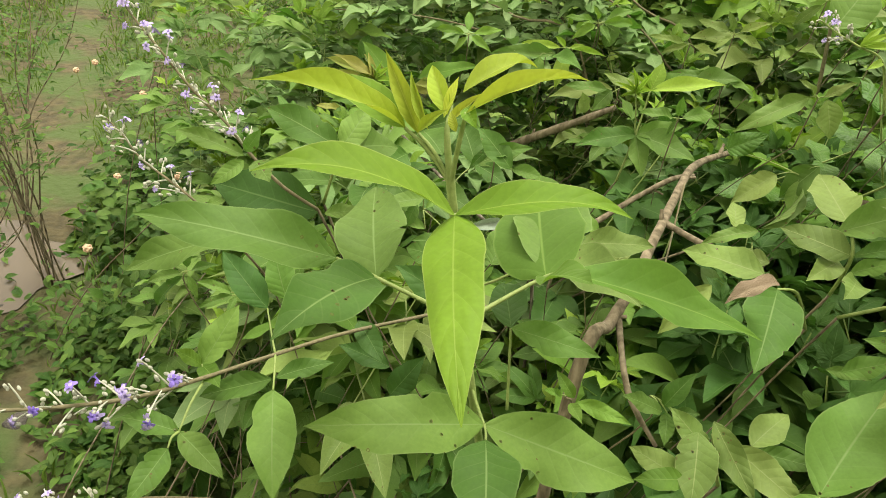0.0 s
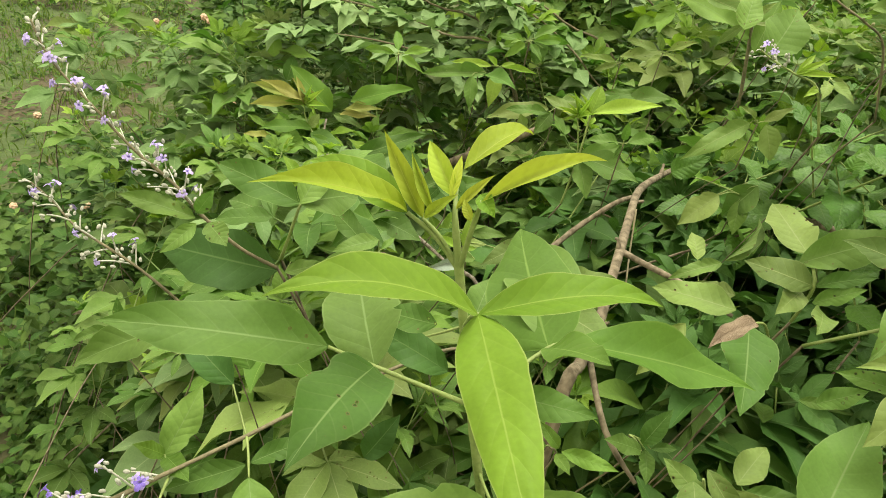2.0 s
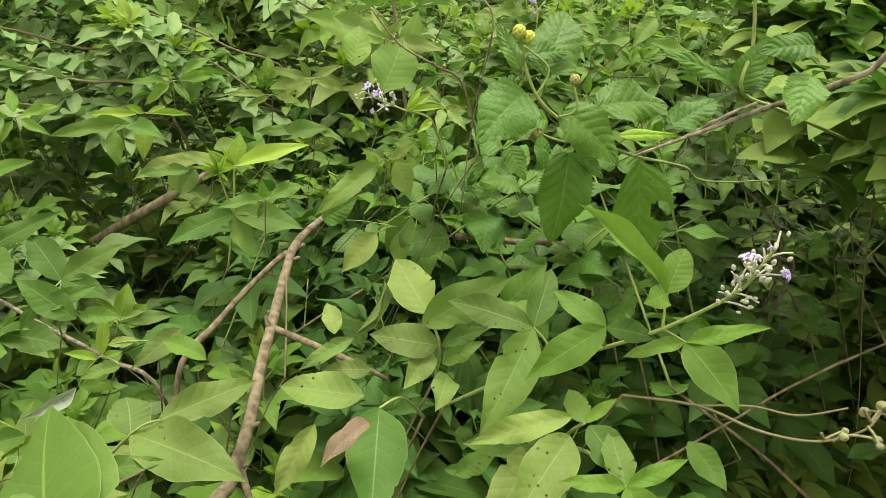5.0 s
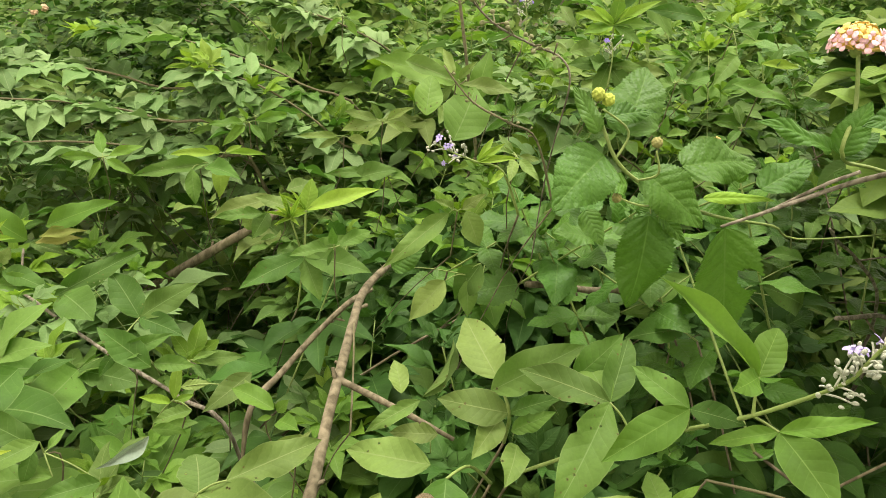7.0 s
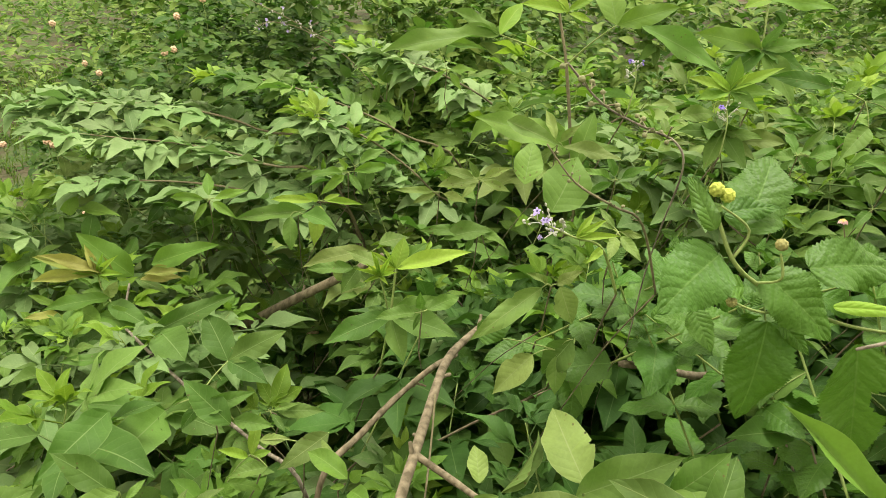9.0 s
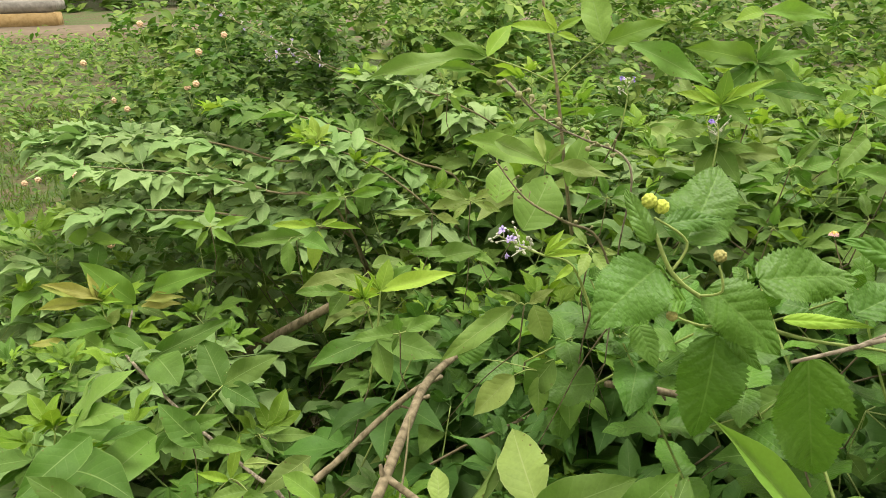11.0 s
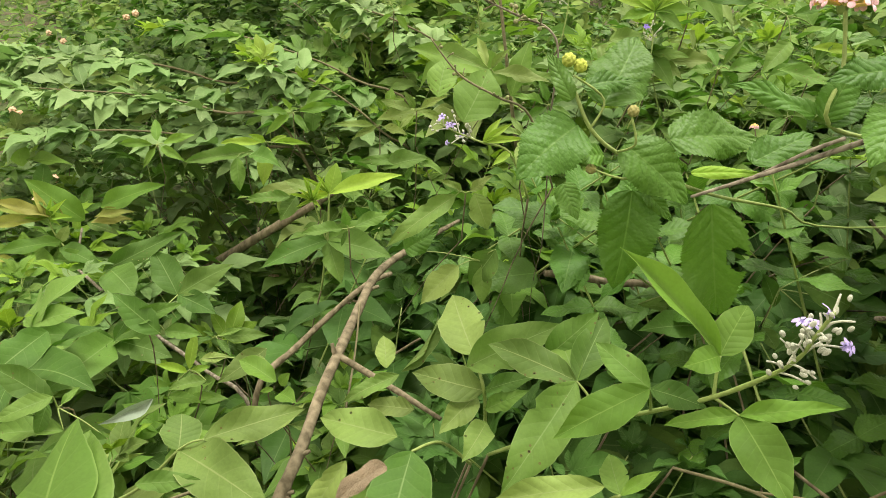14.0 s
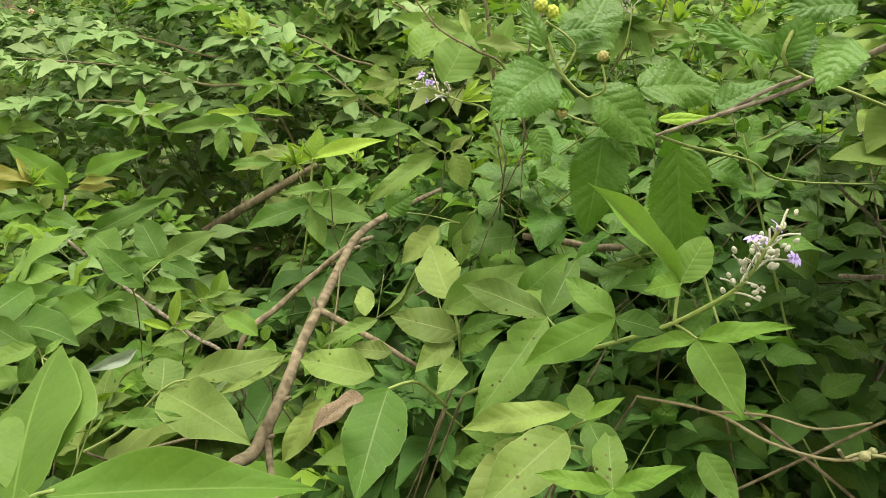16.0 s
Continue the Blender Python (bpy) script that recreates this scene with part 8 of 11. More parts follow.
s = root("chaste_tree_sprig", "chaste tree sprig with spreading grey-green leaflets", "shrub sprig", "sprigs over the thicket")
stem(s, [(0.927, 0.894, 1.159), (0.927, 0.906, 1.099), (0.865, 1.03, 0.57), (0.803, 1.126, -0.02)], [0.0008, 0.0009, 0.001, 0.001], "twig", "stem")
stem(s, [(0.927, 0.894, 1.159), (0.9, 0.898, 1.171), (0.874, 0.903, 1.178)], [0.0008, 0.0007, 0.0006], "stem", "petiole", sides=5)
leaf(s, (0.874, 0.903, 1.178), (0.806, 0.948, 1.184), (-0.45, -0.73, 0.51), 0.3, "mature", 0.07, 0.1, "lance", 0)
stem(s, [(0.927, 0.894, 1.159), (0.911, 0.899, 1.167), (0.894, 0.904, 1.169)], [0.0008, 0.0007, 0.0006], "stem", "petiole", sides=5)
leaf(s, (0.894, 0.904, 1.169), (0.904, 0.88, 1.189), (-0.88, 0.05, 0.48), 0.6, "fresh", 0.03, 0.1, "lance", 2)
stem(s, [(0.927, 0.894, 1.159), (0.924, 0.882, 1.147), (0.922, 0.871, 1.129)], [0.0008, 0.0007, 0.0006], "stem", "petiole", sides=5)
leaf(s, (0.922, 0.871, 1.129), (0.87, 0.854, 1.092), (-0.33, -0.6, 0.73), 0.42, "mature", 0.03, 0.2, "lance", 0)
stem(s, [(0.927, 0.894, 1.159), (0.947, 0.89, 1.155), (0.967, 0.886, 1.145)], [0.0008, 0.0007, 0.0006], "stem", "petiole", sides=5)
leaf(s, (0.967, 0.886, 1.145), (0.961, 0.922, 1.173), (-0.39, -0.59, 0.71), 0.6, "mature", 0.07, 0.1, "lance", 2)
stem(s, [(0.927, 0.894, 1.159), (0.93, 0.892, 1.16), (0.933, 0.89, 1.161)], [0.0008, 0.0007, 0.0006], "stem", "petiole", sides=5)
leaf(s, (0.933, 0.89, 1.161), (0.974, 0.866, 1.172), (-0.52, -0.58, 0.63), 0.25, "mature", 0.1, 0.1, "lance", 0)
settle(s, (0.803, 1.126, -0.02))

s = root("chaste_tree_sprig", "chaste tree sprig with spreading grey-green leaflets", "shrub sprig", "sprigs over the thicket")
stem(s, [(0.871, 0.769, 1.118), (0.871, 0.781, 1.058), (1.008, 0.865, 0.549), (1.145, 0.92, -0.02)], [0.0008, 0.0009, 0.001, 0.001], "twig", "stem")
stem(s, [(0.871, 0.769, 1.118), (0.848, 0.773, 1.122), (0.825, 0.777, 1.12)], [0.0008, 0.0007, 0.0006], "stem", "petiole", sides=5)
leaf(s, (0.825, 0.777, 1.12), (0.891, 0.731, 1.095), (-0.14, -0.63, 0.76), 0.25, "mature", 0.1, 0.1, "chaste", 1)
stem(s, [(0.871, 0.769, 1.118), (0.867, 0.771, 1.135), (0.863, 0.772, 1.145)], [0.0008, 0.0007, 0.0006], "stem", "petiole", sides=5)
leaf(s, (0.863, 0.772, 1.145), (0.926, 0.765, 1.137), (-0.02, -0.84, 0.54), 0.2, "light", 0.03, 0.1, "chaste", 3)
stem(s, [(0.871, 0.769, 1.118), (0.864, 0.765, 1.124), (0.858, 0.761, 1.124)], [0.0008, 0.0007, 0.0006], "stem", "petiole", sides=5)
leaf(s, (0.858, 0.761, 1.124), (0.83, 0.799, 1.104), (-0.69, -0.15, 0.71), 0.35, "mature", 0.07, 0.2, "chaste", 1)
stem(s, [(0.871, 0.769, 1.118), (0.873, 0.77, 1.122), (0.875, 0.771, 1.125)], [0.0008, 0.0007, 0.0006], "stem", "petiole", sides=5)
leaf(s, (0.875, 0.771, 1.125), (0.903, 0.78, 1.164), (-0.59, -0.58, 0.56), 0.3, "mature", 0.07, 0.2, "lance", 3)
settle(s, (1.145, 0.92, -0.02))

s = root("chaste_tree_sprig", "chaste tree sprig with spreading grey-green leaflets", "shrub sprig", "sprigs over the thicket")
stem(s, [(0.761, 0.623, 0.906), (0.761, 0.635, 0.846), (0.862, 0.774, 0.443), (0.962, 0.884, -0.02)], [0.0008, 0.0009, 0.001, 0.001], "twig", "stem")
stem(s, [(0.761, 0.623, 0.906), (0.748, 0.615, 0.89), (0.734, 0.606, 0.868)], [0.0008, 0.0007, 0.0006], "stem", "petiole", sides=5)
leaf(s, (0.734, 0.606, 0.868), (0.736, 0.575, 0.852), (-0.37, -0.43, 0.82), 0.5, "mature", 0.07, 0.2, "lance", 0)
stem(s, [(0.761, 0.623, 0.906), (0.777, 0.606, 0.891), (0.794, 0.589, 0.869)], [0.0008, 0.0007, 0.0006], "stem", "petiole", sides=5)
leaf(s, (0.794, 0.589, 0.869), (0.719, 0.568, 0.862), (0.01, -0.37, 0.93), 0.3, "mature", 0.1, 0.1, "chaste", 2)
stem(s, [(0.761, 0.623, 0.906), (0.76, 0.622, 0.898), (0.758, 0.62, 0.884)], [0.0008, 0.0007, 0.0006], "stem", "petiole", sides=5)
leaf(s, (0.758, 0.62, 0.884), (0.749, 0.642, 0.919), (-0.26, -0.85, 0.46), 0.5, "mature", 0.07, 0.2, "chaste", 0)
stem(s, [(0.761, 0.623, 0.906), (0.797, 0.606, 0.901), (0.834, 0.589, 0.89)], [0.0008, 0.0007, 0.0006], "stem", "petiole", sides=5)
leaf(s, (0.834, 0.589, 0.89), (0.761, 0.603, 0.927), (0.08, -0.87, 0.49), 0.5, "mature", 0.1, 0.1, "lance", 2)
stem(s, [(0.761, 0.623, 0.906), (0.803, 0.62, 0.925), (0.845, 0.616, 0.938)], [0.0008, 0.0007, 0.0006], "stem", "petiole", sides=5)
leaf(s, (0.845, 0.616, 0.938), (0.799, 0.637, 0.943), (-0.09, -0.42, 0.9), 0.45, "mature", 0.1, 0.2, "lance", 0)
settle(s, (0.962, 0.884, -0.02))

s = root("chaste_tree_sprig", "chaste tree sprig with spreading grey-green leaflets", "shrub sprig", "sprigs over the thicket")
stem(s, [(0.621, 0.615, 0.931), (0.621, 0.627, 0.871), (0.626, 0.69, 0.456), (0.632, 0.724, -0.02)], [0.0008, 0.0009, 0.001, 0.001], "twig", "stem")
stem(s, [(0.621, 0.615, 0.931), (0.641, 0.616, 0.945), (0.661, 0.618, 0.953)], [0.0008, 0.0007, 0.0006], "stem", "petiole", sides=5)
leaf(s, (0.661, 0.618, 0.953), (0.602, 0.631, 0.908), (-0.61, -0.4, 0.69), 0.4, "mature", 0.07, 0.2, "lance", 1)
stem(s, [(0.621, 0.615, 0.931), (0.596, 0.617, 0.93), (0.571, 0.62, 0.922)], [0.0008, 0.0007, 0.0006], "stem", "petiole", sides=5)
leaf(s, (0.571, 0.62, 0.922), (0.636, 0.607, 0.903), (0.11, -0.62, 0.78), 0.25, "mature", 0.1, 0.1, "lance", 3)
stem(s, [(0.621, 0.615, 0.931), (0.628, 0.601, 0.92), (0.635, 0.587, 0.904)], [0.0008, 0.0007, 0.0006], "stem", "petiole", sides=5)
leaf(s, (0.635, 0.587, 0.904), (0.551, 0.585, 0.915), (0.13, -0.48, 0.87), 0.4, "mature", 0.03, 0.2, "lance", 1)
stem(s, [(0.621, 0.615, 0.931), (0.617, 0.614, 0.934), (0.613, 0.614, 0.937)], [0.0008, 0.0007, 0.0006], "stem", "petiole", sides=5)
leaf(s, (0.613, 0.614, 0.937), (0.566, 0.612, 0.971), (0.47, -0.65, 0.6), 0.4, "mature", 0.1, 0.1, "lance", 3)
settle(s, (0.632, 0.724, -0.02))

s = root("chaste_tree_sprig", "chaste tree sprig with spreading grey-green leaflets", "shrub sprig", "sprigs over the thicket")
stem(s, [(0.429, 0.727, 0.94), (0.429, 0.739, 0.88), (0.316, 0.91, 0.46), (0.204, 1.052, -0.02)], [0.0008, 0.0009, 0.001, 0.001], "twig", "stem")
stem(s, [(0.429, 0.727, 0.94), (0.415, 0.727, 0.943), (0.4, 0.726, 0.939)], [0.0008, 0.0007, 0.0006], "stem", "petiole", sides=5)
leaf(s, (0.4, 0.726, 0.939), (0.351, 0.713, 0.903), (-0.29, -0.7, 0.65), 0.5, "pale", 0.03, 0.2, "lance", 0)
stem(s, [(0.429, 0.727, 0.94), (0.436, 0.725, 0.951), (0.444, 0.723, 0.955)], [0.0008, 0.0007, 0.0006], "stem", "petiole", sides=5)
leaf(s, (0.444, 0.723, 0.955), (0.416, 0.732, 0.906), (-0.68, -0.69, 0.24), 0.6, "mature", 0.07, 0.2, "lance", 2)
stem(s, [(0.429, 0.727, 0.94), (0.386, 0.737, 0.952), (0.343, 0.747, 0.957)], [0.0008, 0.0007, 0.0006], "stem", "petiole", sides=5)
leaf(s, (0.343, 0.747, 0.957), (0.38, 0.735, 0.984), (-0.55, -0.68, 0.47), 0.6, "lantana", 0.07, 0.2, "lantana", 0)
stem(s, [(0.429, 0.727, 0.94), (0.428, 0.726, 0.937), (0.428, 0.725, 0.934)], [0.0008, 0.0007, 0.0006], "stem", "petiole", sides=5)
leaf(s, (0.428, 0.725, 0.934), (0.423, 0.708, 0.893), (-0.3, -0.87, 0.4), 0.5, "mature", 0.03, 0.1, "lance", 2)
settle(s, (0.204, 1.052, -0.02))

s = root("chaste_tree_sprig", "chaste tree sprig with spreading grey-green leaflets", "shrub sprig", "sprigs over the thicket")
stem(s, [(0.398, 0.697, 1.042), (0.398, 0.709, 0.982), (0.324, 0.914, 0.511), (0.249, 1.09, -0.02)], [0.0008, 0.0009, 0.001, 0.001], "twig", "stem")
stem(s, [(0.398, 0.697, 1.042), (0.393, 0.695, 1.046), (0.387, 0.694, 1.043)], [0.0008, 0.0007, 0.0006], "stem", "petiole", sides=5)
leaf(s, (0.387, 0.694, 1.043), (0.308, 0.674, 1.005), (-0.15, -0.72, 0.68), 0.25, "pale", 0.1, 0.1, "chaste", 3)
leaf(s, (0.407, 0.695, 1.042), (0.419, 0.683, 1.003), (-0.15, -0.95, 0.26), 0.6, "pale", 0.07, 0.1, "lance", 0)
stem(s, [(0.398, 0.697, 1.042), (0.396, 0.697, 1.043), (0.394, 0.697, 1.045)], [0.0008, 0.0007, 0.0006], "stem", "petiole", sides=5)
leaf(s, (0.394, 0.697, 1.045), (0.369, 0.695, 1.061), (0.41, -0.72, 0.56), 0.3, "pale", 0.07, 0.2, "chaste", 2)
stem(s, [(0.398, 0.697, 1.042), (0.4, 0.696, 1.044), (0.402, 0.694, 1.045)], [0.0008, 0.0007, 0.0006], "stem", "petiole", sides=5)
leaf(s, (0.402, 0.694, 1.045), (0.421, 0.678, 1.067), (-0.81, -0.37, 0.44), 0.35, "pale", 0.03, 0.1, "chaste", 0)
settle(s, (0.249, 1.09, -0.02))

s = root("chaste_tree_sprig", "chaste tree sprig with spreading grey-green leaflets", "shrub sprig", "sprigs over the thicket")
stem(s, [(0.463, 0.698, 1.095), (0.463, 0.71, 1.035), (0.584, 0.774, 0.538), (0.706, 0.81, -0.02)], [0.0008, 0.0009, 0.001, 0.001], "twig", "stem")
stem(s, [(0.463, 0.698, 1.095), (0.461, 0.699, 1.096), (0.459, 0.701, 1.097)], [0.0008, 0.0007, 0.0006], "stem", "petiole", sides=5)
leaf(s, (0.459, 0.701, 1.097), (0.434, 0.718, 1.103), (-0.2, -0.59, 0.78), 0.3, "pale", 0.03, 0.2, "chaste", 1)
stem(s, [(0.463, 0.698, 1.095), (0.461, 0.696, 1.094), (0.459, 0.694, 1.093)], [0.0008, 0.0007, 0.0006], "stem", "petiole", sides=5)
leaf(s, (0.459, 0.694, 1.093), (0.44, 0.669, 1.08), (-0.11, -0.4, 0.91), 0.35, "pale", 0.07, 0.1, "chaste", 3)
stem(s, [(0.463, 0.698, 1.095), (0.465, 0.699, 1.095), (0.467, 0.699, 1.094)], [0.0008, 0.0007, 0.0006], "stem", "petiole", sides=5)
leaf(s, (0.467, 0.699, 1.094), (0.497, 0.705, 1.083), (0.33, -0.83, 0.46), 0.25, "pale", 0.03, 0.1, "lance", 1)
stem(s, [(0.463, 0.698, 1.095), (0.462, 0.7, 1.097), (0.461, 0.702, 1.098)], [0.0008, 0.0007, 0.0006], "stem", "petiole", sides=5)
leaf(s, (0.461, 0.702, 1.098), (0.454, 0.724, 1.111), (-0.31, -0.56, 0.77), 0.3, "pale", 0.03, 0.1, "lance", 3)
stem(s, [(0.463, 0.698, 1.095), (0.463, 0.695, 1.094), (0.464, 0.692, 1.093)], [0.0008, 0.0007, 0.0006], "stem", "petiole", sides=5)
leaf(s, (0.464, 0.692, 1.093), (0.469, 0.657, 1.081), (-0.44, -0.36, 0.82), 0.3, "pale", 0.07, 0.1, "lance", 1)
settle(s, (0.706, 0.81, -0.02))

s = root("chaste_tree_sprig", "chaste tree sprig with spreading grey-green leaflets", "shrub sprig", "sprigs over the thicket")
stem(s, [(0.611, 0.968, 1.039), (0.611, 0.98, 0.979), (0.567, 1.173, 0.509), (0.523, 1.338, -0.02)], [0.0008, 0.0009, 0.001, 0.001], "twig", "stem")
stem(s, [(0.611, 0.968, 1.039), (0.607, 0.967, 1.04), (0.602, 0.966, 1.042)], [0.0008, 0.0007, 0.0006], "stem", "petiole", sides=5)
leaf(s, (0.602, 0.966, 1.042), (0.547, 0.959, 1.06), (0.33, -0.46, 0.82), 0.28, "mature", 0.03, 0.2, "chaste", 2)
stem(s, [(0.611, 0.968, 1.039), (0.614, 0.965, 1.041), (0.616, 0.962, 1.043)], [0.0008, 0.0007, 0.0006], "stem", "petiole", sides=5)
leaf(s, (0.616, 0.962, 1.043), (0.641, 0.929, 1.071), (-0.84, -0.24, 0.48), 0.28, "mature", 0.07, 0.1, "lance", 0)
stem(s, [(0.611, 0.968, 1.039), (0.611, 0.969, 1.041), (0.61, 0.97, 1.044)], [0.0008, 0.0007, 0.0006], "stem", "petiole", sides=5)
leaf(s, (0.61, 0.97, 1.044), (0.598, 0.983, 1.076), (-0.1, -0.93, 0.35), 0.35, "mature", 0.1, 0.2, "lance", 2)
stem(s, [(0.611, 0.968, 1.039), (0.613, 0.966, 1.038), (0.615, 0.964, 1.037)], [0.0008, 0.0007, 0.0006], "stem", "petiole", sides=5)
leaf(s, (0.615, 0.964, 1.037), (0.637, 0.945, 1.027), (-0.24, -0.66, 0.71), 0.3, "mature", 0.07, 0.1, "lance", 0)
stem(s, [(0.611, 0.968, 1.039), (0.609, 0.969, 1.037), (0.607, 0.97, 1.035)], [0.0008, 0.0007, 0.0006], "stem", "petiole", sides=5)
leaf(s, (0.607, 0.97, 1.035), (0.578, 0.988, 1.01), (-0.7, -0.61, 0.38), 0.3, "mature", 0.1, 0.2, "chaste", 2)
settle(s, (0.523, 1.338, -0.02))

s = root("chaste_tree_sprig", "chaste tree sprig with spreading grey-green leaflets", "shrub sprig", "sprigs over the thicket")
stem(s, [(0.748, 1.061, 1.061), (0.748, 1.073, 1.001), (0.688, 1.257, 0.52), (0.628, 1.412, -0.02)], [0.0008, 0.0009, 0.001, 0.001], "twig", "stem")
stem(s, [(0.748, 1.061, 1.061), (0.743, 1.061, 1.062), (0.739, 1.061, 1.063)], [0.0008, 0.0007, 0.0006], "stem", "petiole", sides=5)
leaf(s, (0.739, 1.061, 1.063), (0.687, 1.058, 1.075), (0.22, -0.55, 0.81), 0.28, "pale", 0.03, 0.1, "chaste", 3)
stem(s, [(0.748, 1.061, 1.061), (0.75, 1.06, 1.061), (0.752, 1.058, 1.061)], [0.0008, 0.0007, 0.0006], "stem", "petiole", sides=5)
leaf(s, (0.752, 1.058, 1.061), (0.782, 1.036, 1.06), (-0.31, -0.45, 0.84), 0.28, "pale", 0.03, 0.1, "chaste", 1)
stem(s, [(0.748, 1.061, 1.061), (0.748, 1.064, 1.062), (0.749, 1.068, 1.064)], [0.0008, 0.0007, 0.0006], "stem", "petiole", sides=5)
leaf(s, (0.749, 1.068, 1.064), (0.759, 1.106, 1.085), (-0.27, -0.41, 0.87), 0.35, "pale", 0.1, 0.2, "lance", 3)
stem(s, [(0.748, 1.061, 1.061), (0.745, 1.058, 1.059), (0.741, 1.054, 1.058)], [0.0008, 0.0007, 0.0006], "stem", "petiole", sides=5)
leaf(s, (0.741, 1.054, 1.058), (0.704, 1.011, 1.042), (-0.05, -0.3, 0.95), 0.3, "pale", 0.07, 0.2, "chaste", 1)
settle(s, (0.628, 1.412, -0.02))

s = root("chaste_tree_sprig", "chaste tree sprig with spreading grey-green leaflets", "shrub sprig", "sprigs over the thicket")
stem(s, [(0.76, 0.814, 1.041), (0.76, 0.826, 0.981), (0.787, 0.897, 0.51), (0.814, 0.94, -0.02)], [0.0008, 0.0009, 0.001, 0.001], "twig", "stem")
stem(s, [(0.76, 0.814, 1.041), (0.757, 0.815, 1.042), (0.754, 0.816, 1.042)], [0.0008, 0.0007, 0.0006], "stem", "petiole", sides=5)
leaf(s, (0.754, 0.816, 1.042), (0.72, 0.83, 1.051), (-0.09, -0.67, 0.74), 0.3, "mature", 0.1, 0.2, "lance", 2)
stem(s, [(0.76, 0.814, 1.041), (0.764, 0.815, 1.041), (0.768, 0.815, 1.04)], [0.0008, 0.0007, 0.0006], "stem", "petiole", sides=5)
leaf(s, (0.768, 0.815, 1.04), (0.818, 0.824, 1.037), (0.13, -0.38, 0.91), 0.28, "mature", 0.07, 0.2, "lance", 0)
stem(s, [(0.76, 0.814, 1.041), (0.759, 0.813, 1.044), (0.758, 0.812, 1.046)], [0.0008, 0.0007, 0.0006], "stem", "petiole", sides=5)
leaf(s, (0.758, 0.812, 1.046), (0.752, 0.803, 1.078), (-0.64, -0.7, -0.33), 0.35, "mature", 0.03, 0.2, "chaste", 2)
stem(s, [(0.76, 0.814, 1.041), (0.757, 0.812, 1.04), (0.754, 0.811, 1.039)], [0.0008, 0.0007, 0.0006], "stem", "petiole", sides=5)
leaf(s, (0.754, 0.811, 1.039), (0.723, 0.793, 1.03), (-0.12, -0.28, 0.95), 0.3, "mature", 0.07, 0.1, "lance", 0)
stem(s, [(0.76, 0.814, 1.041), (0.761, 0.812, 1.04), (0.762, 0.809, 1.039)], [0.0008, 0.0007, 0.0006], "stem", "petiole", sides=5)
leaf(s, (0.762, 0.809, 1.039), (0.78, 0.782, 1.028), (-0.31, -0.52, 0.8), 0.3, "mature", 0.03, 0.2, "chaste", 2)
settle(s, (0.814, 0.94, -0.02))

s = root("chaste_tree_sprig", "chaste tree sprig with spreading grey-green leaflets", "shrub sprig", "sprigs over the thicket")
stem(s, [(0.834, 0.751, 1.068), (0.834, 0.763, 1.008), (0.704, 0.871, 0.524), (0.575, 0.95, -0.02)], [0.0008, 0.0009, 0.001, 0.001], "twig", "stem")
stem(s, [(0.834, 0.751, 1.068), (0.832, 0.753, 1.068), (0.83, 0.755, 1.068)], [0.0008, 0.0007, 0.0006], "stem", "petiole", sides=5)
leaf(s, (0.83, 0.755, 1.068), (0.807, 0.778, 1.07), (-0.59, -0.62, 0.52), 0.3, "mature", 0.07, 0.2, "chaste", 3)
stem(s, [(0.834, 0.751, 1.068), (0.838, 0.752, 1.068), (0.843, 0.754, 1.067)], [0.0008, 0.0007, 0.0006], "stem", "petiole", sides=5)
leaf(s, (0.843, 0.754, 1.067), (0.898, 0.766, 1.06), (0.22, -0.54, 0.81), 0.28, "mature", 0.03, 0.1, "lance", 1)
stem(s, [(0.834, 0.751, 1.068), (0.835, 0.754, 1.07), (0.836, 0.756, 1.071)], [0.0008, 0.0007, 0.0006], "stem", "petiole", sides=5)
leaf(s, (0.836, 0.756, 1.071), (0.849, 0.786, 1.088), (-0.42, -0.3, 0.86), 0.35, "mature", 0.07, 0.2, "chaste", 3)
stem(s, [(0.834, 0.751, 1.068), (0.831, 0.75, 1.067), (0.827, 0.749, 1.066)], [0.0008, 0.0007, 0.0006], "stem", "petiole", sides=5)
leaf(s, (0.827, 0.749, 1.066), (0.79, 0.732, 1.052), (-0.18, -0.39, 0.91), 0.3, "mature", 0.07, 0.2, "lance", 1)
stem(s, [(0.834, 0.751, 1.068), (0.837, 0.751, 1.066), (0.84, 0.751, 1.064)], [0.0008, 0.0007, 0.0006], "stem", "petiole", sides=5)
leaf(s, (0.84, 0.751, 1.064), (0.876, 0.752, 1.035), (0.39, -0.78, 0.49), 0.3, "mature", 0.03, 0.2, "chaste", 3)
settle(s, (0.575, 0.95, -0.02))

s = root("chaste_tree_sprig", "chaste tree sprig with spreading grey-green leaflets", "shrub sprig", "sprigs over the thicket")
stem(s, [(-0.04, 1.767, 0.92), (-0.04, 1.779, 0.86), (-0.093, 1.812, 0.45), (-0.146, 1.817, -0.02)], [0.0008, 0.0009, 0.001, 0.001], "twig", "stem")
stem(s, [(-0.04, 1.767, 0.92), (-0.044, 1.764, 0.923), (-0.048, 1.761, 0.926)], [0.0008, 0.0007, 0.0006], "stem", "petiole", sides=5)
leaf(s, (-0.048, 1.761, 0.926), (-0.092, 1.724, 0.96), (0.73, -0.61, 0.29), 0.25, "pale", 0.07, 0.2, "chaste", 0)
stem(s, [(-0.04, 1.767, 0.92), (-0.042, 1.761, 0.919), (-0.043, 1.755, 0.918)], [0.0008, 0.0007, 0.0006], "stem", "petiole", sides=5)
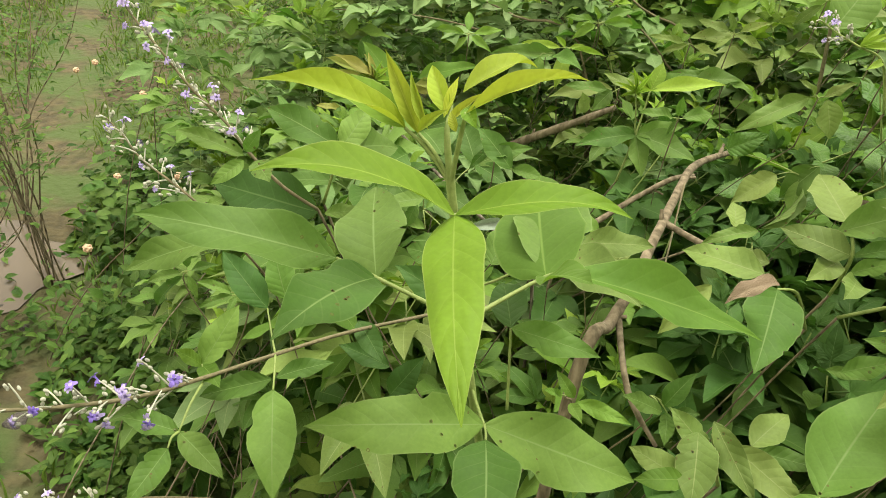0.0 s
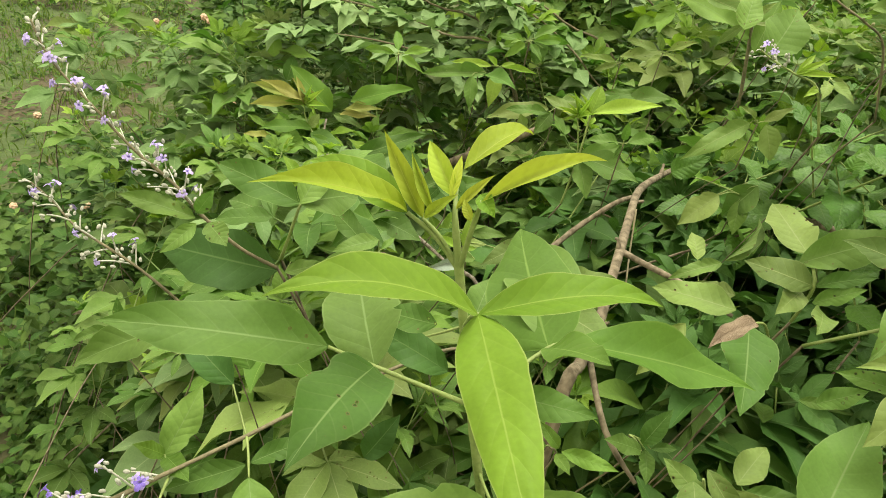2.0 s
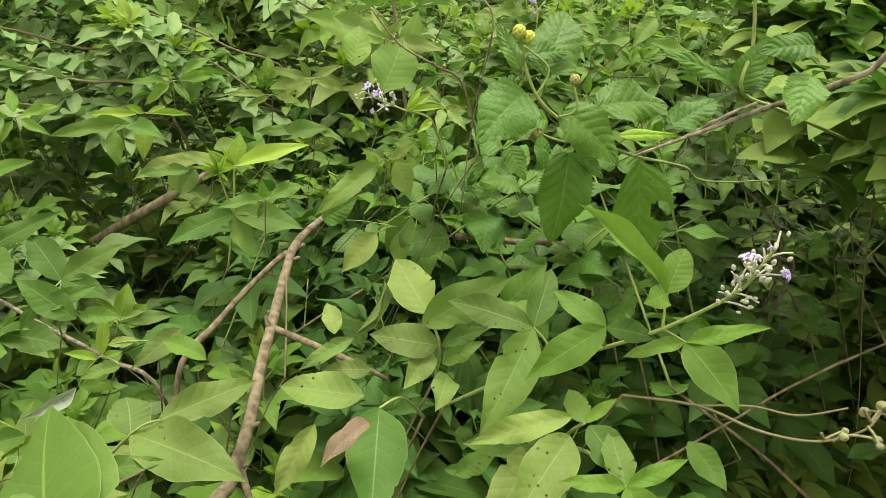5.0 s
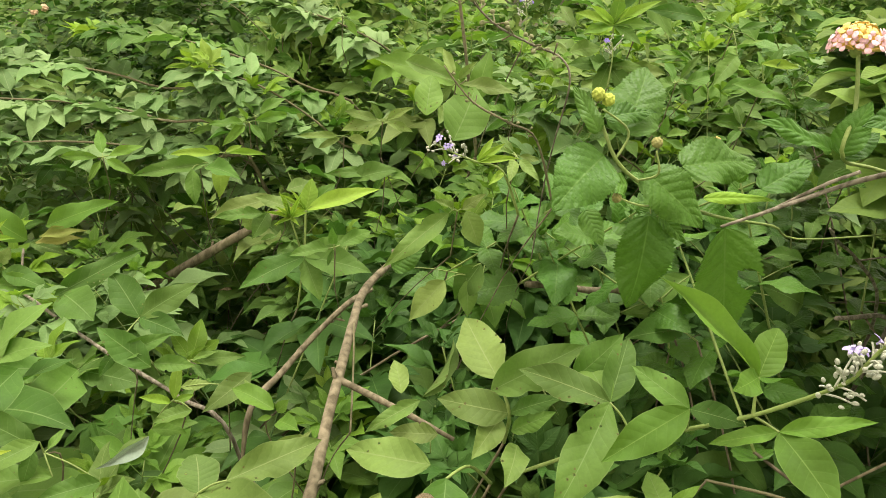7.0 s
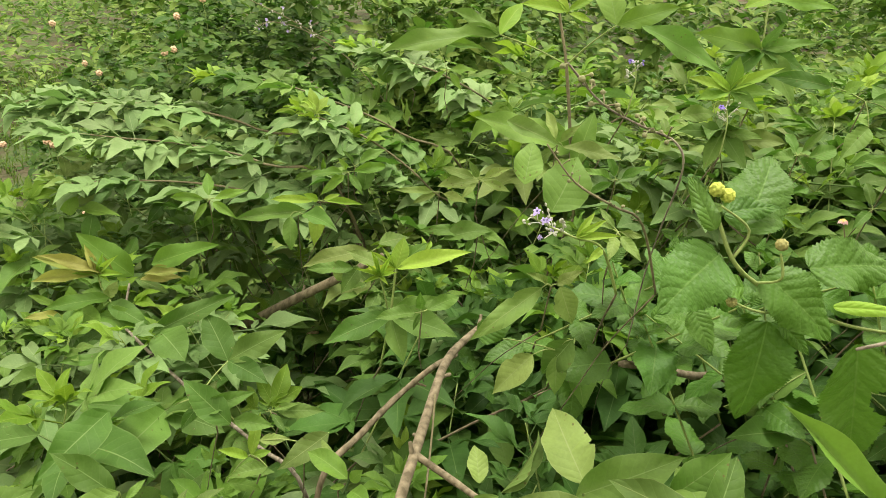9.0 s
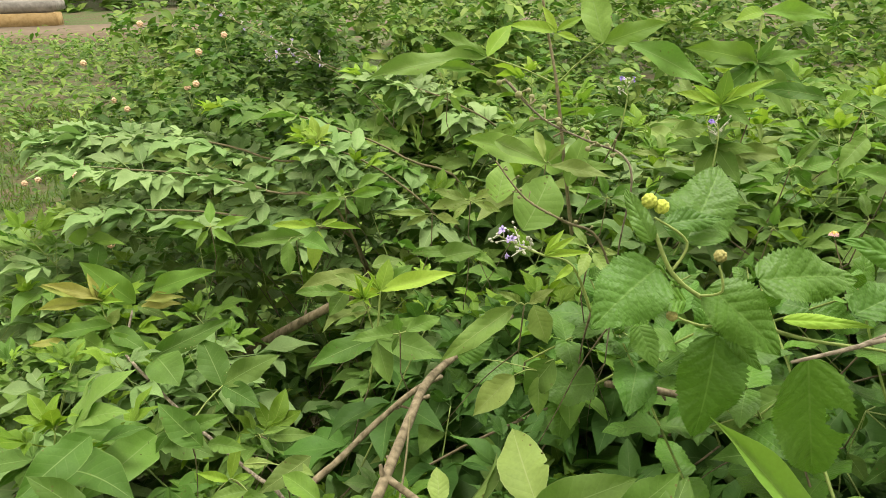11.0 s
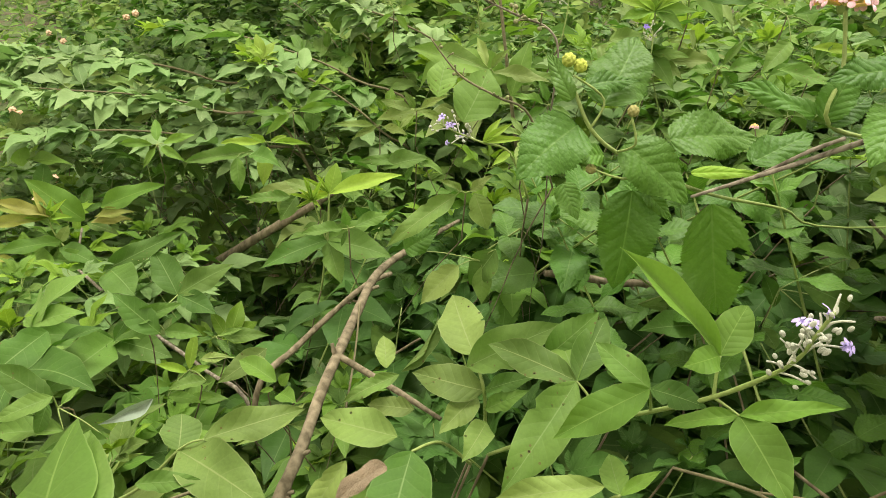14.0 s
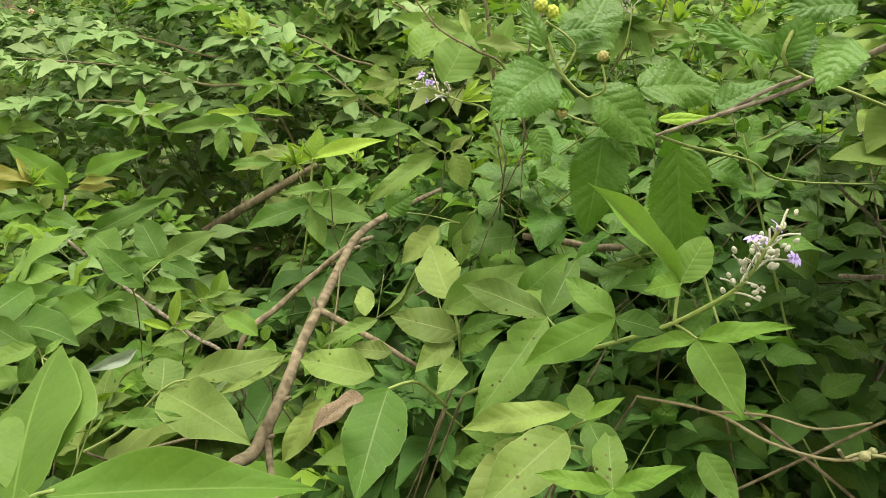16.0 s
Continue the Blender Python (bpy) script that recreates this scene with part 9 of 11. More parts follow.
leaf(s, (-0.043, 1.755, 0.918), (-0.061, 1.68, 0.904), (0.18, -0.22, 0.96), 0.33, "pale", 0.07, 0.2, "lance", 2)
stem(s, [(-0.04, 1.767, 0.92), (-0.035, 1.768, 0.92), (-0.029, 1.769, 0.921)], [0.0008, 0.0007, 0.0006], "stem", "petiole", sides=5)
leaf(s, (-0.029, 1.769, 0.921), (0.038, 1.779, 0.924), (0.08, -0.74, 0.66), 0.25, "pale", 0.1, 0.1, "lance", 0)
stem(s, [(-0.04, 1.767, 0.92), (-0.037, 1.761, 0.919), (-0.033, 1.754, 0.917)], [0.0008, 0.0007, 0.0006], "stem", "petiole", sides=5)
leaf(s, (-0.033, 1.754, 0.917), (0.012, 1.676, 0.899), (-0.11, -0.29, 0.95), 0.25, "pale", 0.07, 0.1, "chaste", 2)
stem(s, [(-0.04, 1.767, 0.92), (-0.04, 1.771, 0.922), (-0.04, 1.776, 0.924)], [0.0008, 0.0007, 0.0006], "stem", "petiole", sides=5)
leaf(s, (-0.04, 1.776, 0.924), (-0.037, 1.827, 0.948), (0.09, -0.42, 0.9), 0.4, "pale", 0.03, 0.2, "chaste", 0)
settle(s, (-0.146, 1.817, -0.02))

s = root("chaste_tree_sprig", "chaste tree sprig with spreading grey-green leaflets", "shrub sprig", "sprigs over the thicket")
stem(s, [(0.112, 1.629, 0.91), (0.112, 1.641, 0.85), (0.2, 1.741, 0.445), (0.289, 1.813, -0.02)], [0.0008, 0.0009, 0.001, 0.001], "twig", "stem")
stem(s, [(0.112, 1.629, 0.91), (0.107, 1.636, 0.909), (0.103, 1.643, 0.909)], [0.0008, 0.0007, 0.0006], "stem", "petiole", sides=5)
leaf(s, (0.103, 1.643, 0.909), (0.046, 1.725, 0.906), (-0.5, -0.31, 0.8), 0.29, "pale", 0.07, 0.1, "lance", 1)
stem(s, [(0.112, 1.629, 0.91), (0.116, 1.628, 0.911), (0.121, 1.627, 0.911)], [0.0008, 0.0007, 0.0006], "stem", "petiole", sides=5)
leaf(s, (0.121, 1.627, 0.911), (0.179, 1.611, 0.921), (-0.3, -0.74, 0.59), 0.33, "pale", 0.07, 0.1, "chaste", 3)
stem(s, [(0.112, 1.629, 0.91), (0.112, 1.626, 0.913), (0.112, 1.623, 0.917)], [0.0008, 0.0007, 0.0006], "stem", "petiole", sides=5)
leaf(s, (0.112, 1.623, 0.917), (0.114, 1.584, 0.963), (-0.18, 0.75, 0.64), 0.35, "pale", 0.1, 0.2, "chaste", 1)
stem(s, [(0.112, 1.629, 0.91), (0.109, 1.632, 0.906), (0.106, 1.634, 0.903)], [0.0008, 0.0007, 0.0006], "stem", "petiole", sides=5)
leaf(s, (0.106, 1.634, 0.903), (0.071, 1.664, 0.86), (-0.78, -0.57, 0.25), 0.29, "pale", 0.07, 0.1, "lance", 3)
stem(s, [(0.112, 1.629, 0.91), (0.115, 1.627, 0.907), (0.118, 1.625, 0.905)], [0.0008, 0.0007, 0.0006], "stem", "petiole", sides=5)
leaf(s, (0.118, 1.625, 0.905), (0.16, 1.601, 0.877), (-0.04, -0.79, 0.62), 0.33, "pale", 0.07, 0.1, "lance", 1)
settle(s, (0.289, 1.813, -0.02))

s = root("chaste_tree_sprig", "chaste tree sprig with spreading grey-green leaflets", "shrub sprig", "sprigs over the thicket")
stem(s, [(0.429, 1.031, 1.028), (0.429, 1.043, 0.968), (0.566, 1.085, 0.504), (0.703, 1.099, -0.02)], [0.0008, 0.0009, 0.001, 0.001], "twig", "stem")
stem(s, [(0.429, 1.031, 1.028), (0.426, 1.034, 1.028), (0.422, 1.036, 1.029)], [0.0008, 0.0007, 0.0006], "stem", "petiole", sides=5)
leaf(s, (0.422, 1.036, 1.029), (0.384, 1.073, 1.035), (-0.43, -0.57, 0.7), 0.3, "pale", 0.03, 0.1, "chaste", 2)
stem(s, [(0.429, 1.031, 1.028), (0.432, 1.029, 1.029), (0.435, 1.028, 1.031)], [0.0008, 0.0007, 0.0006], "stem", "petiole", sides=5)
leaf(s, (0.435, 1.028, 1.031), (0.472, 1.01, 1.051), (-0.58, -0.62, 0.54), 0.28, "pale", 0.1, 0.2, "lance", 0)
stem(s, [(0.429, 1.031, 1.028), (0.427, 1.03, 1.03), (0.426, 1.03, 1.032)], [0.0008, 0.0007, 0.0006], "stem", "petiole", sides=5)
leaf(s, (0.426, 1.03, 1.032), (0.41, 1.028, 1.06), (0.13, -0.99, 0), 0.35, "pale", 0.1, 0.1, "chaste", 2)
stem(s, [(0.429, 1.031, 1.028), (0.426, 1.03, 1.026), (0.424, 1.029, 1.024)], [0.0008, 0.0007, 0.0006], "stem", "petiole", sides=5)
leaf(s, (0.424, 1.029, 1.024), (0.398, 1.018, 1.004), (-0.22, -0.72, 0.66), 0.3, "pale", 0.1, 0.1, "lance", 0)
stem(s, [(0.429, 1.031, 1.028), (0.432, 1.03, 1.026), (0.435, 1.03, 1.025)], [0.0008, 0.0007, 0.0006], "stem", "petiole", sides=5)
leaf(s, (0.435, 1.03, 1.025), (0.475, 1.024, 1.008), (0.08, -0.88, 0.48), 0.3, "pale", 0.1, 0.1, "lance", 2)
settle(s, (0.703, 1.099, -0.02))

s = root("chaste_tree_sprig", "chaste tree sprig with spreading grey-green leaflets", "shrub sprig", "sprigs over the thicket")
stem(s, [(0.259, 1.189, 0.993), (0.259, 1.201, 0.933), (0.127, 1.31, 0.487), (-0.005, 1.391, -0.02)], [0.0008, 0.0009, 0.001, 0.001], "twig", "stem")
stem(s, [(0.259, 1.189, 0.993), (0.254, 1.187, 0.994), (0.25, 1.184, 0.995)], [0.0008, 0.0007, 0.0006], "stem", "petiole", sides=5)
leaf(s, (0.25, 1.184, 0.995), (0.194, 1.154, 1.006), (0.36, -0.38, 0.85), 0.28, "fresh", 0.03, 0.1, "chaste", 3)
stem(s, [(0.259, 1.189, 0.993), (0.264, 1.192, 0.993), (0.269, 1.195, 0.992)], [0.0008, 0.0007, 0.0006], "stem", "petiole", sides=5)
leaf(s, (0.269, 1.195, 0.992), (0.328, 1.229, 0.985), (0.47, -0.7, 0.54), 0.28, "fresh", 0.1, 0.2, "chaste", 1)
stem(s, [(0.259, 1.189, 0.993), (0.258, 1.189, 0.995), (0.256, 1.188, 0.998)], [0.0008, 0.0007, 0.0006], "stem", "petiole", sides=5)
leaf(s, (0.256, 1.188, 0.998), (0.242, 1.178, 1.022), (0.65, -0.75, 0.11), 0.35, "fresh", 0.07, 0.2, "chaste", 3)
stem(s, [(0.259, 1.189, 0.993), (0.26, 1.187, 0.992), (0.261, 1.184, 0.99)], [0.0008, 0.0007, 0.0006], "stem", "petiole", sides=5)
leaf(s, (0.261, 1.184, 0.99), (0.277, 1.151, 0.967), (-0.1, -0.61, 0.79), 0.3, "fresh", 0.1, 0.1, "chaste", 1)
stem(s, [(0.259, 1.189, 0.993), (0.255, 1.187, 0.992), (0.252, 1.185, 0.99)], [0.0008, 0.0007, 0.0006], "stem", "petiole", sides=5)
leaf(s, (0.252, 1.185, 0.99), (0.21, 1.156, 0.969), (0.06, -0.65, 0.76), 0.3, "fresh", 0.03, 0.2, "lance", 3)
settle(s, (-0.005, 1.391, -0.02))

s = root("chaste_tree_sprig", "chaste tree sprig with spreading grey-green leaflets", "shrub sprig", "sprigs over the thicket")
stem(s, [(0.039, 1.224, 0.948), (0.039, 1.236, 0.888), (-0.007, 1.278, 0.464), (-0.053, 1.293, -0.02)], [0.0008, 0.0009, 0.001, 0.001], "twig", "stem")
stem(s, [(0.039, 1.224, 0.948), (0.035, 1.226, 0.948), (0.031, 1.227, 0.948)], [0.0008, 0.0007, 0.0006], "stem", "petiole", sides=5)
leaf(s, (0.031, 1.227, 0.948), (-0.022, 1.247, 0.947), (-0.3, -0.77, 0.57), 0.28, "fresh", 0.07, 0.2, "chaste", 0)
stem(s, [(0.039, 1.224, 0.948), (0.043, 1.225, 0.949), (0.048, 1.225, 0.949)], [0.0008, 0.0007, 0.0006], "stem", "petiole", sides=5)
leaf(s, (0.048, 1.225, 0.949), (0.1, 1.229, 0.957), (-0.01, -0.82, 0.57), 0.28, "fresh", 0.1, 0.1, "chaste", 2)
stem(s, [(0.039, 1.224, 0.948), (0.039, 1.228, 0.95), (0.039, 1.231, 0.952)], [0.0008, 0.0007, 0.0006], "stem", "petiole", sides=5)
leaf(s, (0.039, 1.231, 0.952), (0.037, 1.274, 0.976), (-0.04, -0.49, 0.87), 0.35, "fresh", 0.03, 0.1, "lance", 0)
stem(s, [(0.039, 1.224, 0.948), (0.037, 1.223, 0.946), (0.035, 1.222, 0.943)], [0.0008, 0.0007, 0.0006], "stem", "petiole", sides=5)
leaf(s, (0.035, 1.222, 0.943), (0.012, 1.209, 0.915), (-0.15, -0.85, 0.51), 0.3, "fresh", 0.03, 0.2, "lance", 2)
stem(s, [(0.039, 1.224, 0.948), (0.042, 1.222, 0.947), (0.045, 1.219, 0.945)], [0.0008, 0.0007, 0.0006], "stem", "petiole", sides=5)
leaf(s, (0.045, 1.219, 0.945), (0.081, 1.187, 0.927), (-0.29, -0.7, 0.65), 0.3, "fresh", 0.1, 0.2, "lance", 0)
settle(s, (-0.053, 1.293, -0.02))

s = root("chaste_tree_sprig", "chaste tree sprig with spreading grey-green leaflets", "shrub sprig", "sprigs over the thicket")
stem(s, [(-0.212, 0.605, 0.798), (-0.212, 0.617, 0.738), (-0.356, 0.681, 0.389), (-0.501, 0.716, -0.02)], [0.0008, 0.0009, 0.001, 0.001], "twig", "stem")
stem(s, [(-0.212, 0.605, 0.798), (-0.215, 0.605, 0.799), (-0.218, 0.604, 0.8)], [0.0008, 0.0007, 0.0006], "stem", "petiole", sides=5)
leaf(s, (-0.218, 0.604, 0.8), (-0.257, 0.603, 0.811), (0.25, -0.51, 0.82), 0.3, "mature", 0.07, 0.2, "lance", 1)
stem(s, [(-0.212, 0.605, 0.798), (-0.212, 0.603, 0.797), (-0.213, 0.602, 0.796)], [0.0008, 0.0007, 0.0006], "stem", "petiole", sides=5)
leaf(s, (-0.213, 0.602, 0.796), (-0.219, 0.583, 0.782), (0.12, -0.62, 0.78), 0.35, "mature", 0.03, 0.1, "lance", 3)
stem(s, [(-0.212, 0.605, 0.798), (-0.209, 0.604, 0.799), (-0.207, 0.604, 0.801)], [0.0008, 0.0007, 0.0006], "stem", "petiole", sides=5)
leaf(s, (-0.207, 0.604, 0.801), (-0.177, 0.6, 0.819), (-0.51, -0.49, 0.71), 0.3, "mature", 0.1, 0.2, "chaste", 1)
stem(s, [(-0.212, 0.605, 0.798), (-0.214, 0.603, 0.797), (-0.217, 0.602, 0.797)], [0.0008, 0.0007, 0.0006], "stem", "petiole", sides=5)
leaf(s, (-0.217, 0.602, 0.797), (-0.25, 0.584, 0.79), (0.19, -0.64, 0.75), 0.3, "mature", 0.07, 0.2, "chaste", 3)
stem(s, [(-0.212, 0.605, 0.798), (-0.212, 0.607, 0.799), (-0.213, 0.609, 0.8)], [0.0008, 0.0007, 0.0006], "stem", "petiole", sides=5)
leaf(s, (-0.213, 0.609, 0.8), (-0.22, 0.639, 0.813), (0.15, -0.37, 0.92), 0.35, "mature", 0.07, 0.1, "lance", 1)
settle(s, (-0.501, 0.716, -0.02))

s = root("chaste_tree_sprig", "chaste tree sprig with spreading grey-green leaflets", "shrub sprig", "sprigs over the thicket")
stem(s, [(-0.307, 0.699, 0.757), (-0.307, 0.711, 0.697), (-0.21, 0.779, 0.368), (-0.112, 0.82, -0.02)], [0.0008, 0.0009, 0.001, 0.001], "twig", "stem")
stem(s, [(-0.307, 0.699, 0.757), (-0.311, 0.699, 0.755), (-0.314, 0.699, 0.753)], [0.0008, 0.0007, 0.0006], "stem", "petiole", sides=5)
leaf(s, (-0.314, 0.699, 0.753), (-0.362, 0.703, 0.731), (-0.37, -0.57, 0.74), 0.3, "mature", 0.07, 0.2, "lance", 2)
stem(s, [(-0.307, 0.699, 0.757), (-0.31, 0.699, 0.752), (-0.313, 0.699, 0.748)], [0.0008, 0.0007, 0.0006], "stem", "petiole", sides=5)
leaf(s, (-0.313, 0.699, 0.748), (-0.352, 0.699, 0.694), (-0.57, -0.71, 0.41), 0.3, "mature", 0.1, 0.2, "chaste", 0)
stem(s, [(-0.307, 0.699, 0.757), (-0.304, 0.698, 0.758), (-0.3, 0.698, 0.759)], [0.0008, 0.0007, 0.0006], "stem", "petiole", sides=5)
leaf(s, (-0.3, 0.698, 0.759), (-0.261, 0.695, 0.772), (-0.3, -0.54, 0.78), 0.28, "mature", 0.07, 0.2, "lance", 2)
stem(s, [(-0.307, 0.699, 0.757), (-0.307, 0.699, 0.759), (-0.306, 0.7, 0.762)], [0.0008, 0.0007, 0.0006], "stem", "petiole", sides=5)
leaf(s, (-0.306, 0.7, 0.762), (-0.304, 0.706, 0.795), (0.3, -0.94, 0.15), 0.35, "mature", 0.07, 0.1, "lance", 0)
stem(s, [(-0.307, 0.699, 0.757), (-0.306, 0.698, 0.754), (-0.305, 0.697, 0.751)], [0.0008, 0.0007, 0.0006], "stem", "petiole", sides=5)
leaf(s, (-0.305, 0.697, 0.751), (-0.294, 0.69, 0.72), (0.48, -0.8, 0.36), 0.3, "mature", 0.03, 0.2, "lance", 2)
settle(s, (-0.112, 0.82, -0.02))

s = root("chaste_tree_sprig", "chaste tree sprig with spreading grey-green leaflets", "shrub sprig", "sprigs over the thicket")
stem(s, [(0.066, 0.703, 0.963), (0.066, 0.715, 0.903), (-0.032, 0.817, 0.472), (-0.131, 0.891, -0.02)], [0.0008, 0.0009, 0.001, 0.001], "twig", "stem")
stem(s, [(0.066, 0.703, 0.963), (0.06, 0.697, 0.96), (0.054, 0.691, 0.951)], [0.0008, 0.0007, 0.0006], "stem", "petiole", sides=5)
leaf(s, (0.054, 0.691, 0.951), (0.107, 0.697, 0.961), (-0.03, -0.78, 0.63), 0.3, "mature", 0.03, 0.2, "chaste", 3)
stem(s, [(0.066, 0.703, 0.963), (0.075, 0.691, 0.955), (0.083, 0.679, 0.941)], [0.0008, 0.0007, 0.0006], "stem", "petiole", sides=5)
leaf(s, (0.083, 0.679, 0.941), (0.043, 0.713, 0.974), (-0.1, -0.76, 0.65), 0.45, "mature", 0.1, 0.1, "lance", 1)
stem(s, [(0.066, 0.703, 0.963), (0.075, 0.697, 0.953), (0.085, 0.691, 0.936)], [0.0008, 0.0007, 0.0006], "stem", "petiole", sides=5)
leaf(s, (0.085, 0.691, 0.936), (0.122, 0.675, 0.934), (-0.22, -0.63, 0.75), 0.4, "mature", 0.03, 0.2, "lance", 3)
stem(s, [(0.066, 0.703, 0.963), (0.064, 0.702, 0.961), (0.062, 0.701, 0.959)], [0.0008, 0.0007, 0.0006], "stem", "petiole", sides=5)
leaf(s, (0.062, 0.701, 0.959), (0.037, 0.693, 0.931), (-0.25, -0.85, 0.47), 0.3, "mature", 0.07, 0.1, "chaste", 1)
settle(s, (-0.131, 0.891, -0.02))

s = root("chaste_tree_sprig", "chaste tree sprig with spreading grey-green leaflets", "shrub sprig", "sprigs over the thicket")
stem(s, [(0.284, 0.769, 0.983), (0.284, 0.781, 0.923), (0.418, 0.898, 0.481), (0.552, 0.986, -0.02)], [0.0008, 0.0009, 0.001, 0.001], "twig", "stem")
stem(s, [(0.284, 0.769, 0.983), (0.28, 0.768, 0.983), (0.276, 0.767, 0.984)], [0.0008, 0.0007, 0.0006], "stem", "petiole", sides=5)
leaf(s, (0.276, 0.767, 0.984), (0.23, 0.751, 0.992), (0.28, -0.36, 0.89), 0.35, "mature", 0.03, 0.2, "chaste", 2)
stem(s, [(0.284, 0.769, 0.983), (0.283, 0.769, 0.981), (0.282, 0.769, 0.98)], [0.0008, 0.0007, 0.0006], "stem", "petiole", sides=5)
leaf(s, (0.282, 0.769, 0.98), (0.274, 0.766, 0.962), (-0.43, -0.84, 0.33), 0.3, "mature", 0.07, 0.2, "lance", 0)
stem(s, [(0.284, 0.769, 0.983), (0.287, 0.771, 0.982), (0.291, 0.773, 0.982)], [0.0008, 0.0007, 0.0006], "stem", "petiole", sides=5)
leaf(s, (0.291, 0.773, 0.982), (0.334, 0.796, 0.98), (0.37, -0.62, 0.69), 0.35, "mature", 0.1, 0.1, "chaste", 2)
stem(s, [(0.284, 0.769, 0.983), (0.283, 0.769, 0.985), (0.283, 0.768, 0.987)], [0.0008, 0.0007, 0.0006], "stem", "petiole", sides=5)
leaf(s, (0.283, 0.768, 0.987), (0.28, 0.761, 1.013), (-0.3, -0.91, -0.3), 0.4, "mature", 0.03, 0.2, "chaste", 0)
settle(s, (0.552, 0.986, -0.02))

s = root("chaste_tree_sprig", "chaste tree sprig with spreading grey-green leaflets", "shrub sprig", "sprigs over the thicket")
stem(s, [(0.2, 0.43, 0.853), (0.2, 0.442, 0.793), (0.099, 0.592, 0.416), (-0.001, 0.714, -0.02)], [0.0008, 0.0009, 0.001, 0.001], "twig", "stem")
stem(s, [(0.2, 0.43, 0.853), (0.206, 0.428, 0.852), (0.212, 0.425, 0.846)], [0.0008, 0.0007, 0.0006], "stem", "petiole", sides=5)
leaf(s, (0.212, 0.425, 0.846), (0.235, 0.433, 0.88), (-0.61, -0.57, 0.55), 0.45, "mature", 0.1, 0.2, "lance", 1)
stem(s, [(0.2, 0.43, 0.853), (0.209, 0.429, 0.848), (0.218, 0.427, 0.837)], [0.0008, 0.0007, 0.0006], "stem", "petiole", sides=5)
leaf(s, (0.218, 0.427, 0.837), (0.212, 0.401, 0.823), (-0.24, -0.43, 0.87), 0.45, "mature", 0.07, 0.2, "chaste", 3)
stem(s, [(0.2, 0.43, 0.853), (0.204, 0.424, 0.853), (0.208, 0.417, 0.847)], [0.0008, 0.0007, 0.0006], "stem", "petiole", sides=5)
leaf(s, (0.208, 0.417, 0.847), (0.169, 0.414, 0.866), (0.42, -0.46, 0.79), 0.4, "mature", 0.03, 0.1, "chaste", 1)
stem(s, [(0.2, 0.43, 0.853), (0.211, 0.428, 0.849), (0.222, 0.426, 0.839)], [0.0008, 0.0007, 0.0006], "stem", "petiole", sides=5)
leaf(s, (0.222, 0.426, 0.839), (0.247, 0.426, 0.838), (0.04, -0.49, 0.87), 0.35, "mature", 0.03, 0.2, "chaste", 3)
settle(s, (-0.001, 0.714, -0.02))

s = root("chaste_tree_sprig", "chaste tree sprig with spreading grey-green leaflets", "shrub sprig", "sprigs over the thicket")
stem(s, [(0.12, 0.406, 0.868), (0.12, 0.418, 0.808), (0.006, 0.489, 0.424), (-0.109, 0.533, -0.02)], [0.0008, 0.0009, 0.001, 0.001], "twig", "stem")
leaf(s, (0.126, 0.4, 0.872), (0.11, 0.411, 0.891), (0.14, -0.82, 0.56), 0.4, "fresh", 0.03, 0.2, "chaste", 3)
leaf(s, (0.129, 0.4, 0.868), (0.169, 0.378, 0.869), (-0.31, -0.51, 0.8), 0.3, "fresh", 0.1, 0.1, "chaste", 0)
leaf(s, (0.123, 0.397, 0.869), (0.13, 0.377, 0.867), (-0.2, -0.13, 0.97), 0.5, "fresh", 0.07, 0.2, "lance", 1)
stem(s, [(0.12, 0.406, 0.868), (0.119, 0.406, 0.869), (0.117, 0.405, 0.87)], [0.0008, 0.0007, 0.0006], "stem", "petiole", sides=5)
leaf(s, (0.117, 0.405, 0.87), (0.099, 0.398, 0.881), (0.56, -0.25, 0.79), 0.35, "fresh", 0.03, 0.1, "lance", 3)
settle(s, (-0.109, 0.533, -0.02))

s = root("flowering_branch", "short chaste tree spike with a few lilac flowers", "flowering branch")
stem(s, [(0.368, 0.69, 1.122), (0.386, 0.686, 1.112), (0.409, 0.68, 1.102), (0.437, 0.678, 1.089), (0.459, 0.676, 1.038), (0.537, 0.928, -0.02)], [0.0008, 0.001, 0.0012, 0.0014, 0.0016, 0.0016], "stem", "stem")
flower_spike(s, [(0.368, 0.69, 1.122), (0.386, 0.686, 1.112), (0.409, 0.68, 1.102)], 8, 21, 0.6)
leaf(s, (0.409, 0.68, 1.102), (0.44, 0.681, 1.118), (-0.27, -0.78, 0.56), 0.2, "light", 0.05, 0.2, "lance", 0)
leaf(s, (0.409, 0.68, 1.102), (0.451, 0.671, 1.104), (-0.2, -0.73, 0.66), 0.18, "light", 0.05, 0.2, "lance", 1)
leaf(s, (0.409, 0.68, 1.102), (0.434, 0.695, 1.12), (-0.1, -0.69, 0.71), 0.2, "light", 0.05, 0.2, "lance", 2)
leaf(s, (0.437, 0.678, 1.089), (0.411, 0.659, 1.085), (0.26, -0.53, 0.81), 0.25, "light", 0.05, 0.2, "lance", 3)
settle(s, (0.537, 0.928, -0.02))

